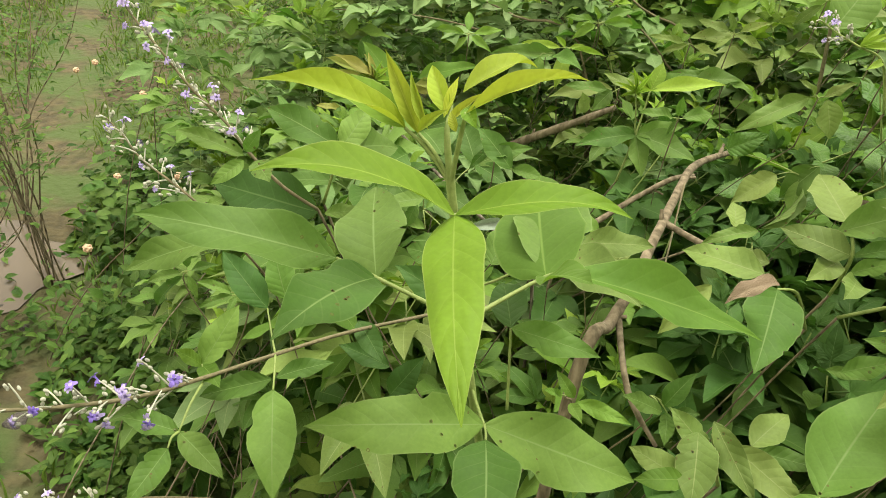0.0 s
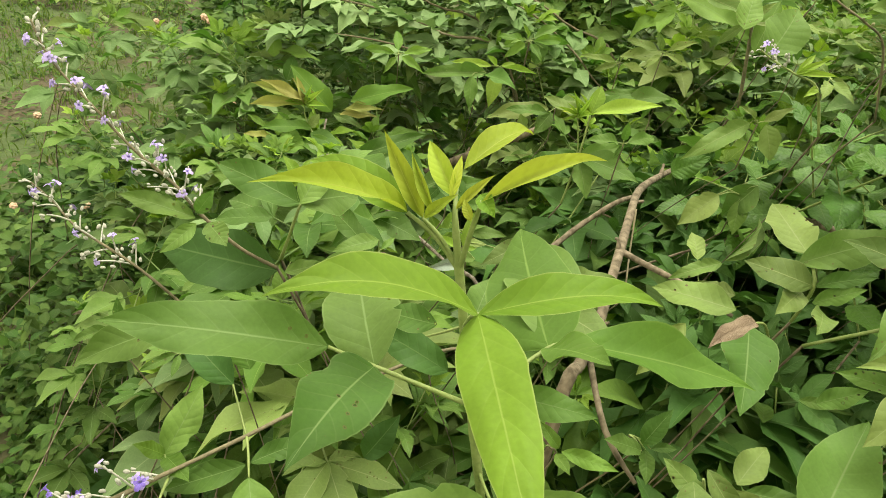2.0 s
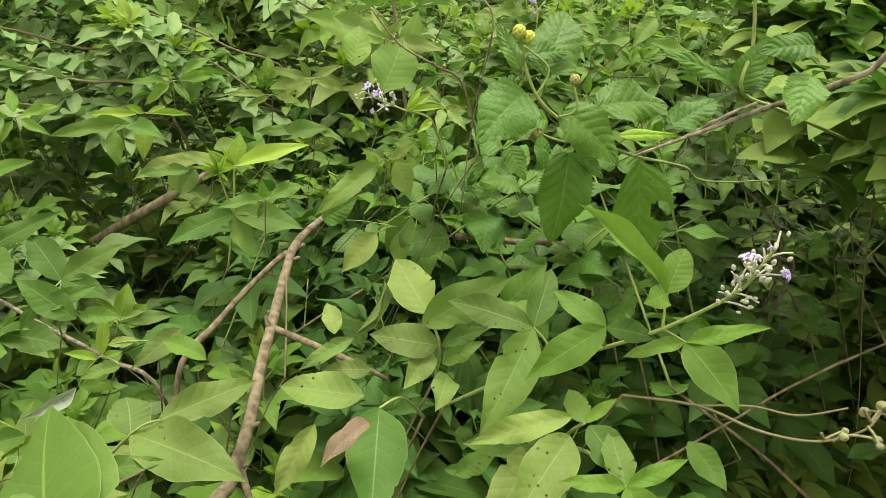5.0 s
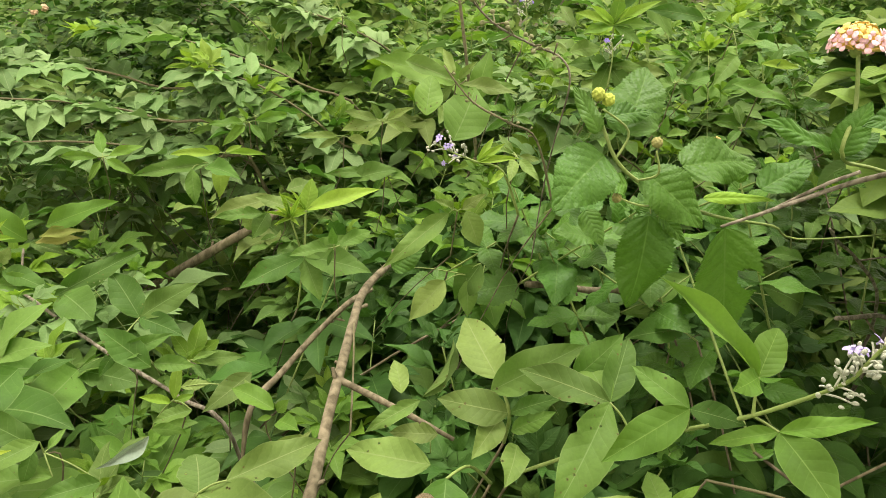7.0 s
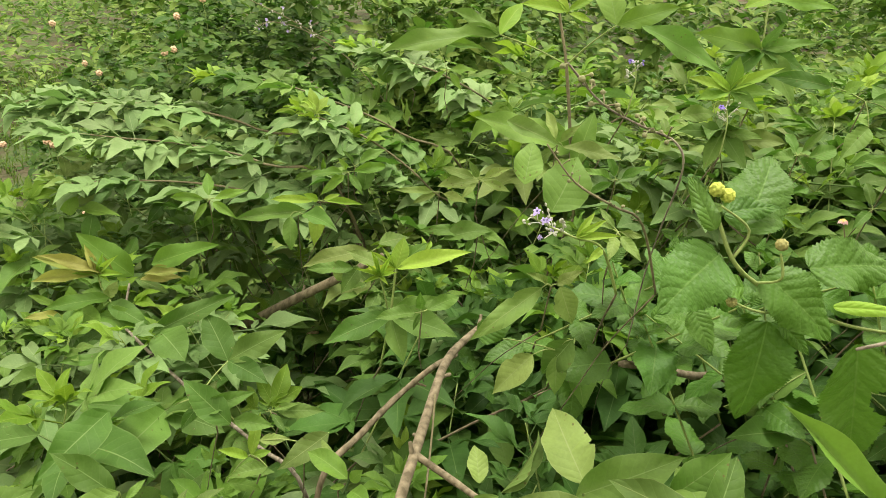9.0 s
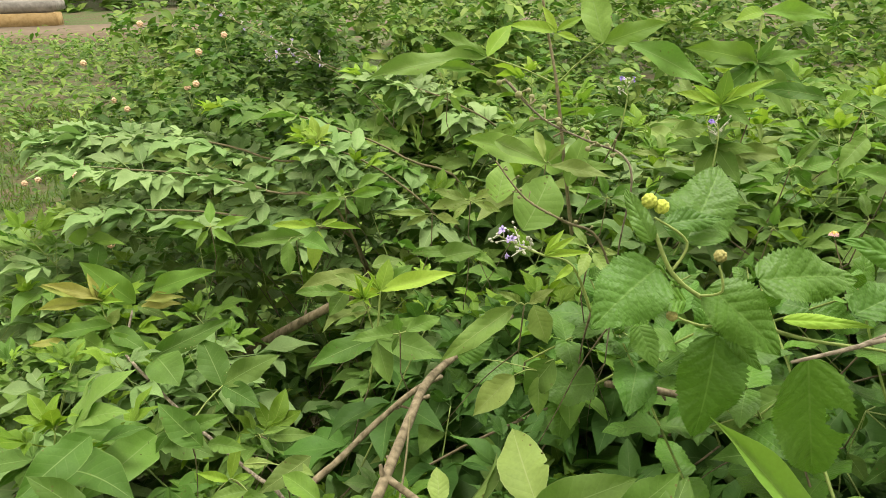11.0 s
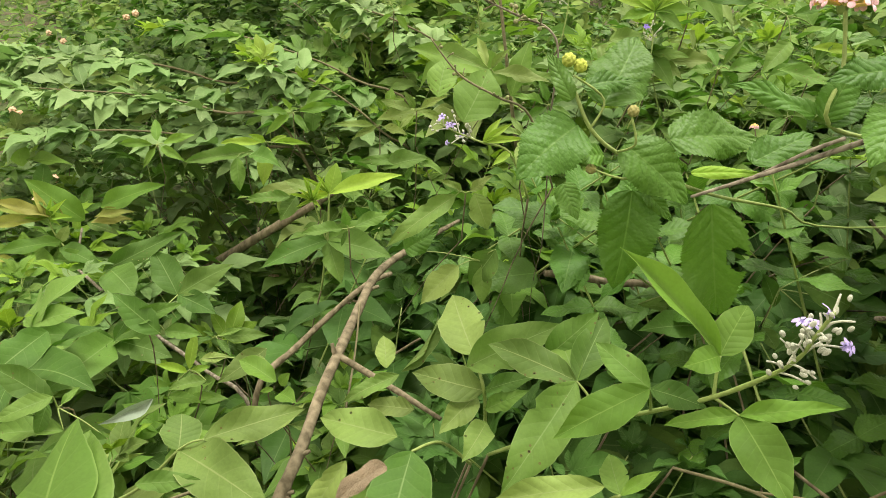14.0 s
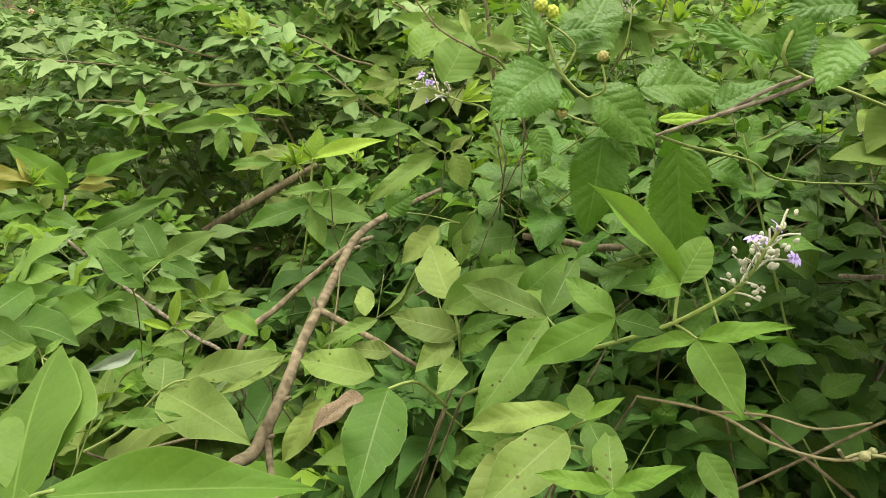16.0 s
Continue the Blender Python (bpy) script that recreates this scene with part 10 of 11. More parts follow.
s = root("flowering_branch", "slender chaste tree spike with scattered violet flowers", "flowering branch")
stem(s, [(0.007, 1.933, 1.246), (0.087, 1.893, 1.196), (0.201, 1.845, 1.145), (0.29, 1.827, 1.098), (0.41, 1.815, 1.053), (0.506, 1.805, 0.968), (0.56, 1.915, -0.02)], [0.0008, 0.001, 0.0011, 0.0011, 0.0011, 0.0011, 0.0011], "twig", "stem")
flower_spike(s, [(0.007, 1.933, 1.246), (0.087, 1.893, 1.196), (0.201, 1.845, 1.145), (0.29, 1.827, 1.098)], 14, 23, 0.5)
settle(s, (0.56, 1.915, -0.02))

s = root("flowering_branch", "slender chaste tree spike with scattered violet flowers", "flowering branch")
stem(s, [(0.133, 1.827, 1.124), (0.173, 1.846, 1.133), (0.251, 1.841, 1.111), (0.354, 1.821, 1.041), (0.437, 1.805, 0.936), (0.504, 1.921, -0.02)], [0.0008, 0.001, 0.0011, 0.0011, 0.0011, 0.0011], "twig", "stem")
flower_spike(s, [(0.133, 1.827, 1.124), (0.173, 1.846, 1.133), (0.251, 1.841, 1.111)], 10, 25, 0.5)
settle(s, (0.504, 1.921, -0.02))

s = root("flowering_branch", "thin upright chaste tree spike with one lilac flower", "flowering branch")
stem(s, [(0.741, 0.935, 1.147), (0.74, 0.924, 1.127), (0.731, 0.914, 1.084), (0.781, 1.014, -0.02)], [0.0008, 0.001, 0.0014, 0.0016], "stem", "stem")
flower_spike(s, [(0.741, 0.935, 1.147), (0.74, 0.924, 1.127)], 4, 31, 0.75)
settle(s, (0.781, 1.014, -0.02))

s = root("flowering_branch", "thin upright chaste tree spike with one lilac flower", "flowering branch")
stem(s, [(0.681, 1.084, 1.178), (0.68, 1.072, 1.155), (0.668, 1.061, 1.109), (0.718, 1.161, -0.02)], [0.0008, 0.001, 0.0014, 0.0016], "stem", "stem")
flower_spike(s, [(0.681, 1.084, 1.178), (0.68, 1.072, 1.155)], 4, 32, 0.75)
settle(s, (0.718, 1.161, -0.02))

s = root("lantana_shoot", "thin lantana stalk with a small fading pink flower head", "shrub shoot")
stem(s, [(0.756, 0.716, 1.073), (0.76, 0.711, 1.056), (0.775, 0.703, 1.016), (0.825, 0.723, 0.916), (0.975, 0.803, -0.02)], [0.0007, 0.0008, 0.0008, 0.0008, 0.0008], "twig", "stem")
lantana_head(s, (0.756, 0.716, 1.073), 0.0048, "open")
settle(s, (0.875, 0.803, -0.02))

s = root("chaste_tree_shoot", "chaste tree shoot with curled pale yellowish pinholed leaves", "shrub shoot")
stem(s, [(0.213, 0.343, 0.901), (0.237, 0.35, 0.839), (0.263, 0.443, -0.02)], [0.0012, 0.0016, 0.0016], "stem", "stem")
leaf(s, (0.194, 0.329, 0.917), (0.18, 0.281, 0.895), (-0.28, -0.32, 0.9), 0.5, "pale", 0.08, 0.12, "chaste", 3)
leaf(s, (0.204, 0.333, 0.924), (0.226, 0.291, 0.895), (-0.29, -0.64, 0.71), 0.32, "pale", 0.05, 0.12, "chaste", 0)
leaf(s, (0.218, 0.325, 0.91), (0.26, 0.289, 0.893), (-0.18, -0.6, 0.78), 0.42, "pale", 0.05, 0.12, "chaste", 1)
leaf(s, (0.181, 0.305, 0.896), (0.147, 0.323, 0.905), (-0.08, -0.57, 0.82), 0.5, "pale", 0.1, 0.12, "chaste", 2)
leaf(s, (0.18, 0.298, 0.904), (0.145, 0.297, 0.902), (-0.05, -0.46, 0.89), 0.45, "fresh", 0.1, 0.12, "chaste", 3)
leaf(s, (0.201, 0.322, 0.906), (0.177, 0.345, 0.923), (-0.18, -0.7, 0.69), 0.45, "pale", 0.05, 0.12, "chaste", 0)
leaf(s, (0.245, 0.337, 0.893), (0.285, 0.317, 0.9), (-0.34, -0.37, 0.86), 0.35, "mature", 0.05, 0.12, "chaste", 1)
leaf(s, (0.251, 0.353, 0.881), (0.288, 0.381, 0.889), (0.01, -0.27, 0.96), 0.5, "pale", 0.05, 0.12, "chaste", 2)
settle(s, (0.263, 0.443, -0.02))

s = root("chaste_tree_shoot", "chaste tree shoot with large dark pinholed leaves", "shrub shoot")
stem(s, [(0.262, 0.288, 0.909), (0.278, 0.295, 0.865), (0.362, 0.338, -0.02)], [0.0012, 0.0016, 0.0016], "stem", "stem")
leaf(s, (0.262, 0.288, 0.909), (0.325, 0.348, 0.951), (-0.28, -0.34, 0.9), 0.5, "mature", 0.05, 0.12, "chaste", 2)
leaf(s, (0.262, 0.288, 0.909), (0.226, 0.265, 0.891), (-0.24, -0.36, 0.9), 0.4, "mature", 0.05, 0.12, "chaste", 3)
leaf(s, (0.314, 0.384, 0.933), (0.342, 0.374, 0.955), (-0.66, -0.45, 0.6), 0.45, "mature", 0.05, 0.12, "chaste", 0)
leaf(s, (0.314, 0.4, 0.921), (0.338, 0.381, 0.929), (-0.52, -0.33, 0.79), 0.3, "mature", 0.05, 0.12, "chaste", 1)
settle(s, (0.362, 0.338, -0.02))

# ---- the shrub's own mass: leafy shoots on long canes ----
def step(a, b, x):
    t = min(1, max(0, (x - a) / (b - a)))
    return t * t * (3 - 2 * t)


def canopy(x, y):
    """Height of the shrub's leafy roof."""
    h = 0.76 + 0.30 * step(0.05, 0.65, x) + 0.07 * step(0.75, 0.45, y)
    h += 0.25 * step(1.22, 1.36, y) * step(0.45, 0.25, x)
    h -= 0.06 * step(0.85, 0.95, y) * step(1.25, 1.15, y) * step(0.45, 0.3, x) * step(0.04, 0.12, x)
    h += 0.14 * step(0.62, 0.72, y) * step(1.35, 1.2, y) * step(0.14, 0.04, x)
    h -= 0.16 * step(1.5, 1.85, y) * step(0.9, 0.2, x)
    h += 0.10 * step(0.55, 0.75, x) * step(0.7, 0.9, y)
    h -= 0.30 * step(-0.1, -0.45, x) * step(1.3, 0.9, y)
    h -= 0.30 * max(step(0.31, 0.42, x) * step(0.48, 0.58, y), step(0.40, 0.50, x)) * step(0.95, 0.8, y)
    h -= 0.20 * step(0.48, 0.62, x) * step(0.9, 0.7, y)
    h -= 0.17 * step(0.66, 0.56, y) * step(0.6, 0.5, x)
    return h + 0.04 * noise.noise((x * 4, y * 4, 2))


COMPOUND = {}


def palmate(seed, rows, cols):
    """Vertices, faces and leaf coordinates of a three- to five-fingered leaf: stalk from the origin along +y, one unit from foot to the middle finger's tip."""
    rng = random.Random(seed * 13 + 5)
    verts, faces, uvs = [], [], []
    hub = Vector((0, 0.27, 0.02))
    fingers = [(0, 0.74)]
    for s in (-1, 1):
        fingers.append((s * rng.uniform(0.62, 0.95), rng.uniform(0.50, 0.66)))
        if rng.random() < 0.5:
            fingers.append((s * rng.uniform(1.4, 1.9), rng.uniform(0.24, 0.38)))
    for k, (turn, size) in enumerate(fingers):
        vs, fs, us = leaf_grid(a=0.80, b=1.06, rows=rows, cols=cols, arch=rng.uniform(0.03, 0.13), fold=rng.uniform(0.05, 0.24), wave=0.12, seed=seed * 5 + k)
        m = pose(0, 0, 0, 0, 0, math.degrees(turn)) @ pose(0, 0, 0, rng.uniform(-20, 7), rng.uniform(-20, 20), 0) @ Matrix.Diagonal((size * rng.uniform(0.33, 0.42), size, size, 1))
        k = len(verts)
        verts += [tuple(hub + m @ Vector(p)) for p in vs]
        faces += [tuple(i + k for i in f) for f in fs]
        uvs += us
    k, r = len(verts), 0.010
    for y, z in ((0, 0), (0.27, 0.02)):
        verts += [(r, y, z), (-r * 0.5, y, z + r), (-r * 0.5, y, z - r)]
        uvs += [(0.5, 0.5)] * 3
    faces += [(k + i, k + (i + 1) % 3, k + 3 + (i + 1) % 3, k + 3 + i) for i in range(3)]
    return verts, faces, uvs


def compound(mat, seed):
    """A fingered leaf on its stalk as one shared mesh."""
    key = (mat, seed)
    if key in COMPOUND:
        return COMPOUND[key]
    verts, faces, uvs = palmate(seed, 10, 4)
    me = bpy.data.meshes.new("leaf")
    me.from_pydata(verts, [], faces)
    layer = me.uv_layers.new(name="leaf")
    for loop in me.loops:
        layer.data[loop.index].uv = uvs[loop.vertex_index]
    for p in me.polygons:
        p.use_smooth = True
    me.materials.append(MAT[mat])
    COMPOUND[key] = me
    return me


def make_shoot(seed, kind, mat, top_mat, nodes, leaf_len):
    """A cane with opposite leaves towards its tip, which is at the origin; the cane arches down into the soil."""
    rng = random.Random(seed)
    if kind == "lantana":
        r = root("lantana_shoot", "lantana shoot with rough toothed green leaves", "shrub shoot", "shoots of the thicket")
    else:
        r = root(*(("shaded_cane", "shaded inner cane with fingered green leaves", "cane", "inner canes of the thicket") if seed in range(20, 30) else
                   ("chaste_tree_shoot", "slender chaste tree shoot with fingered green leaves", "shrub shoot", "shoots of the thicket")))
    lean = (rng.uniform(-0.12, 0.12), rng.uniform(-0.12, 0.12))
    sway = (rng.uniform(-0.55, 0.55), rng.uniform(0.0, 0.6))
    neck = (lean[0], lean[1], -0.2)
    part("stem", tube([neck, (lean[0] * 0.5, lean[1] * 0.5, -0.1), (0, 0, 0)], [0.0013, 0.0012, 0.0008], 5, 0.08, seed), "stem", r)
    part("cane", tube([(lean[0] * 2 + sway[0], lean[1] * 2 + sway[1], -1.55), (lean[0] * 2 + sway[0] * 0.8, lean[1] * 2 + sway[1] * 0.8, -0.75), (lean[0] * 1.5 + sway[0] * 0.3, lean[1] * 1.5 + sway[1] * 0.3, -0.35), neck], [0.0022, 0.0018, 0.0015, 0.0013], 5, 0.08, seed), "bark", r)
    z = 0.0
    for k in range(nodes):
        turn = 1.57 * k + rng.uniform(-0.35, 0.35) + seed
        at = Vector((-lean[0] * z * 5, -lean[1] * z * 5, z))
        grow = min(1, 0.34 + 0.24 * k)
        for s in (0, 1):
            if rng.random() < 0.05:
                continue
            a = turn + math.pi * s
            m = top_mat if k == 0 or (k == 1 and rng.random() < 0.6) else mat
            rise = 46 - 18 * k + rng.uniform(-10, 10) if k < 3 else rng.uniform(-20, 6)
            L = leaf_len * grow * rng.uniform(0.85, 1.15)
            ob = new("leaf", blade("rough", m, 0.05, 0.18, rng.randrange(4)) if kind == "lantana" else compound(m, rng.randrange(12)))
            ob.parent = r
            wide = 0.62 if kind == "lantana" else 1.0
            ob.matrix_basis = Matrix.Translation(at) @ pose(0, 0, 0, 0, 0, math.degrees(a) - 90) @ pose(0, 0, 0, rise, rng.uniform(-12, 12), 0) @ Matrix.Diagonal((L * wide, L, L, 1))
        z -= 0.018 + 0.013 * k * rng.uniform(0.7, 1.2)
    return r


CHASTE = [make_shoot(i, "chaste", ("mature", "silver", "pale", "mature", "fresh")[i % 5], ("light", "fresh", "young")[i % 3], 5 + i % 2, 0.140 + 0.014 * (i % 3)) for i in range(11)]
# two of the three carry the dark tone, shade put into their colour
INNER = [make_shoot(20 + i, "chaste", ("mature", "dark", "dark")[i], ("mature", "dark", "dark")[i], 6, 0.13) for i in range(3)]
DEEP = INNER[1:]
LANT = [make_shoot(40 + i, "lantana", "lantana", "lantana", 8, 0.055) for i in range(3)]
used = set()


def plant(protos, x, y, z, tilt=14, size=1.0):
    p = rng.choice(protos)
    m = Matrix.Translation((x, y, z)) @ pose(0, 0, 0, rng.uniform(-tilt, tilt), rng.uniform(-tilt, tilt), rng.uniform(0, 360)) @ Matrix.Scale(size, 4)
    if p not in used:
        used.add(p)
        p.matrix_basis = m
        return p
    return copy_thing(p, m)


rng = random.Random(5)
gy = 0.36
while gy < 1.6:
    gx = 0.02 - 0.52 * step(0.55, 1.1, gy)
    pitch = 0.088 + 0.004 * step(0.5, 1.4, gy)
    grown = 0.95 - 0.2 * step(0.85, 1.15, gy)
    while gx < 0.5 + 0.85 * gy:
        x, y = gx + rng.uniform(-.04, .04), gy + rng.uniform(-.04, .04)
        z = canopy(x, y) - 0.13 + 0.11 * noise.noise((x * 7, y * 7, 11)) + rng.uniform(-0.07, 0.06)
        if y < 0.6 and x < 0.55:
            if rng.random() < 0.75:
                plant(INNER[:2], x, y, z, 18, rng.uniform(1.0, 1.35))
        elif not (x > 0.55 and y < 0.72 and rng.random() < 0.6):
            plant(LANT if (x > 0.7 and rng.random() < 0.25) else [CHASTE[i] for i in (0, 1, 2, 3, 6, 8)] if y > 0.95 and x < 0.6 else CHASTE, x, y, z, 14, (grown + (0.98 - grown) * step(0.4, 0.6, x)) * rng.uniform(0.85, 1.15))
        if x > 0.55 and y < 0.72 and rng.random() < 0.6:
            gx += pitch
            continue
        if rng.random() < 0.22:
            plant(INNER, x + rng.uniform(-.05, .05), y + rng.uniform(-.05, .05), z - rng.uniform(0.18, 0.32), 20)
        gx += pitch
    gy += pitch


for k in range(52):          # leafy inner canes in the hollow under the lantana, leaf colour darkened for shade
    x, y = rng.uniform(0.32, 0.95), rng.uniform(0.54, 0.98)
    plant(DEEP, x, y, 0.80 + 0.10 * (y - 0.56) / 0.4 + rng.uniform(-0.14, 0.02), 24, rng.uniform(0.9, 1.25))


def arm(points, mat, top_mat, size, seed, label):
    """A long arching branch with flat pairs of fingered leaves along its upper side and a small erect tuft at its tip, the first point."""
    rng = random.Random(seed)
    r = root("chaste_tree_branch", label, "shrub branch", "arching branches of the thicket")
    n = len(points)
    part("stem", tube(points, [0.0011 + 0.0022 * k / (n - 1) for k in range(n)], 6, 0.08, seed), "twig", r)
    reach = sum((Vector(a) - Vector(b)).length for a, b in zip(points[:-1], points[1:-1]))
    pairs = int(reach / 0.026)
    for k in range(pairs):
        at, d = along(points[:-1], min(1, (k + rng.uniform(0, 0.4)) / pairs))
        out = (-d).normalized()
        for s in (-1, 1):
            if rng.random() < 0.08:
                continue
            grow = min(1, 0.4 + 0.17 * k)
            turn = math.atan2(out.y, out.x) + s * rng.uniform(0.7, 1.35)
            L = size * grow * rng.uniform(0.8, 1.2)
            ob = new("leaf", compound(top_mat if k < 3 else mat, rng.randrange(12)))
            ob.parent = r
            ob.matrix_basis = Matrix.Translation(at) @ pose(0, 0, 0, 0, 0, math.degrees(turn) - 90) @ pose(0, 0, 0, (40 - 14 * k if k < 3 else rng.uniform(-14, 16)), rng.uniform(-14, 14), 0) @ Matrix.Scale(L, 4)
    settle(r, points[-1])
    return r


DOWNY = "arching chaste tree branch with downy grey-green fingered leaves"
arm([(-0.26, 1.46, 1.010), (-0.13, 1.42, 1.000), (0.0, 1.40, 0.985), (0.13, 1.36, 0.955), (0.28, 1.30, 0.86), (0.40, 1.45, 0.0)], "silver", "silver", 0.105, 1, DOWNY)
arm([(-0.22, 1.34, 0.945), (-0.10, 1.33, 0.95), (0.04, 1.31, 0.94), (0.17, 1.30, 0.90), (0.30, 1.33, 0.8), (0.42, 1.5, 0.0)], "silver", "pale", 0.10, 2, DOWNY)
arm([(-0.34, 1.56, 1.02), (-0.20, 1.55, 1.03), (-0.04, 1.54, 1.02), (0.12, 1.5, 0.98), (0.28, 1.5, 0.85), (0.42, 1.6, 0.0)], "silver", "silver", 0.10, 3, DOWNY)
arm([(0.02, 1.62, 1.05), (0.13, 1.58, 1.06), (0.26, 1.52, 1.03), (0.40, 1.46, 0.97), (0.55, 1.45, 0.82), (0.6, 1.6, 0.0)], "mature", "light", 0.105, 4, "arching chaste tree branch with a light green tip")
arm([(0.20, 1.40, 1.035), (0.26, 1.38, 1.02), (0.34, 1.35, 0.98), (0.43, 1.32, 0.90), (0.52, 1.35, 0.75), (0.6, 1.5, 0.0)], "silver", "light", 0.115, 5, "arching chaste tree branch with a light green tip")
arm([(0.33, 1.66, 1.10), (0.42, 1.6, 1.09), (0.52, 1.55, 1.06), (0.64, 1.52, 0.98), (0.74, 1.55, 0.8), (0.8, 1.7, 0.0)], "silver", "light", 0.11, 6, "arching chaste tree branch with a light green tip")


for k in range(16):          # shoots filling the gap under the downy branches
    plant([CHASTE[i] for i in (0, 1, 3, 6)], rng.uniform(-0.30, 0.06), rng.uniform(1.02, 1.30), rng.uniform(0.74, 0.84), 16, rng.uniform(0.7, 0.85))
for k in range(11):          # lantana spreading over the hollow
    plant(LANT, rng.uniform(0.48, 0.80), rng.uniform(0.58, 0.80), rng.uniform(1.0, 1.07), 24, rng.uniform(1.1, 1.4))


# ---- thicket further off: uncounted foliage ----
def scatter(name, mat, places, size, seed, label, category, ratio=0.4, arch=0.08, lift=0.35, a=0.6, b=1.0, droop=-0.12, flat=0.32, rows=4, cols=2, fingered=False):
    """One mesh of many small leaves at the given places, each with its own turn and size."""
    rs = np.random.RandomState(seed)
    places = np.asarray(places)
    if fingered:
        units = [palmate(50 + k, rows, cols) for k in range(4)]
        ratio = 1.0
    else:
        units = [leaf_grid(a=a, b=b, rows=rows, cols=cols, arch=arch, fold=0.15)]
    pv, pf, pu, base = [], [], [], 0
    for k, (verts, faces, uvs) in enumerate(units):
        verts, faces, uvs = np.array(verts), np.array(faces), np.array(uvs)
        here = places[k::len(units)]
        n = len(here)
        ang = rs.uniform(0, 6.283, n)
        el = rs.normal(droop, lift, n)
        y = np.stack([np.cos(ang) * np.cos(el), np.sin(ang) * np.cos(el), np.sin(el)], 1)
        up = np.stack([rs.normal(0, flat, n), rs.normal(-0.15, flat, n), np.ones(n)], 1)
        x = np.cross(y, up)
        x /= np.linalg.norm(x, axis=1, keepdims=True)
        z = np.cross(x, y)
        s = size * rs.uniform(0.55, 1.3, n)
        p = (here[:, None, :] + s[:, None, None] * (verts[None, :, 0:1] * ratio * x[:, None, :] + verts[None, :, 1:2] * y[:, None, :] + verts[None, :, 2:3] * z[:, None, :]))
        pv.append(p.reshape(-1, 3))
        pf.append((faces[None] + (base + np.arange(n) * len(verts))[:, None, None]).reshape(-1, 4))
        pu.append(np.tile(uvs, (n, 1)))
        base += n * len(verts)
    pu = np.concatenate(pu)
    me = bpy.data.meshes.new(name)
    me.from_pydata(np.concatenate(pv).tolist(), [], np.concatenate(pf).tolist())
    layer = me.uv_layers.new(name="leaf")
    idx = np.empty(len(me.loops), np.int32)
    me.loops.foreach_get("vertex_index", idx)
    layer.data.foreach_set("uv", pu[idx].astype(np.float32).ravel())
    me.polygons.foreach_set("use_smooth", np.ones(len(me.polygons), bool))
    me.materials.append(MAT[mat])
    return tagged(new(name, me), label, category, kind="stuff")


def bush_places(cx, cy, rx, ry, height, n, seed, thick=0.16, tuft=6):
    """Leaf places in sprigs over the outer coat of a lumpy bush that stands on the ground."""
    rs = np.random.RandomState(seed)
    out = []
    while len(out) < n:
        th, v = rs.uniform(0, 6.283), math.sqrt(rs.uniform(0, 1))
        x, y = cx + rx * v * math.cos(th), cy + ry * v * math.sin(th)
        lump = 0.78 + 0.55 * noise.noise((x * 2.1, y * 2.1, seed)) + 0.30 * noise.noise((x * 5, y * 5, seed))
        top = height * math.sqrt(max(0.03, 1 - v * v * 0.92)) * lump
        z = max(0.03, top - abs(rs.normal(0, thick)))
        for k in range(tuft):
            out.append((x + rs.normal(0, .012), y + rs.normal(0, .012), max(0.02, z - 0.018 * k)))
    return out[:n]


def under_places(n, seed):
    """Leaf places below the shrub's roof."""
    rs = np.random.RandomState(seed)
    out = []
    for _ in range(n):
        y = rs.uniform(0.3, 1.9)
        x = rs.uniform(-0.2, 0.7 + 0.9 * y)
        out.append((x, y, rs.uniform(0.15, 1) ** 0.6 * (canopy(x, y) - 0.32 + 0.24 * step(0.5, 0.65, x) * step(0.9, 0.7, y))))
    return out


scatter("undergrowth", "mass", under_places(10000, 20), 0.07, 20, "shaded leaves filling the inside of the shrub", "undergrowth", 0.42, rows=6)


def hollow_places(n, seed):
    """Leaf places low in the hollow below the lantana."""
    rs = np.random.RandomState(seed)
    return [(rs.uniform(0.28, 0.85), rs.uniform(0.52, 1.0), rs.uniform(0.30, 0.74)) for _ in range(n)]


# shrub leaves in the dark weed colour, which stands in for shade here
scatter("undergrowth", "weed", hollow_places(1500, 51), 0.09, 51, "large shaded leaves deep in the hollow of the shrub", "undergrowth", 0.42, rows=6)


def roof_places(n, seed):
    """Leaf places of lantana spreading in a layer over the dark hollow."""
    rs = np.random.RandomState(seed)
    out = []
    while len(out) < n:
        x, y = rs.uniform(0.58, 1.7), rs.uniform(0.05, 0.85)
        if ((x - 1.15) / 0.55) ** 2 + ((y - 0.42) / 0.4) ** 2 < 1 + 0.3 * noise.noise((x * 6, y * 6, 3)) and x - 0.8 * y > 0.38:
            out.append((x, y, 1.17 + 0.09 * noise.noise((x * 5, y * 5, 1)) - abs(rs.normal(0, 0.04))))
    return out


scatter("lantana_foliage", "mass", roof_places(4200, 44), 0.055, 44, "lantana foliage spreading over a dark hollow", "shrubs", 0.6, rows=9, cols=4)
for k in range(16):          # lantana leaning over the dark hollow
    plant(LANT, rng.uniform(0.85, 1.3), rng.uniform(0.25, 0.8), rng.uniform(1.05, 1.22), 15)
scatter("thicket", "mass", bush_places(0.95, 2.35, 1.1, 0.6, 1.15, 4600, 1, 0.14, 4), 0.098, 1, "dense green chaste tree thicket", "shrubs", rows=6, fingered=True)
scatter("thicket", "weed", bush_places(0.1, 2.7, 0.85, 0.75, 1.35, 14000, 2, 0.2), 0.05, 2, "tall lantana bush beside the bare path", "shrubs", 0.58)
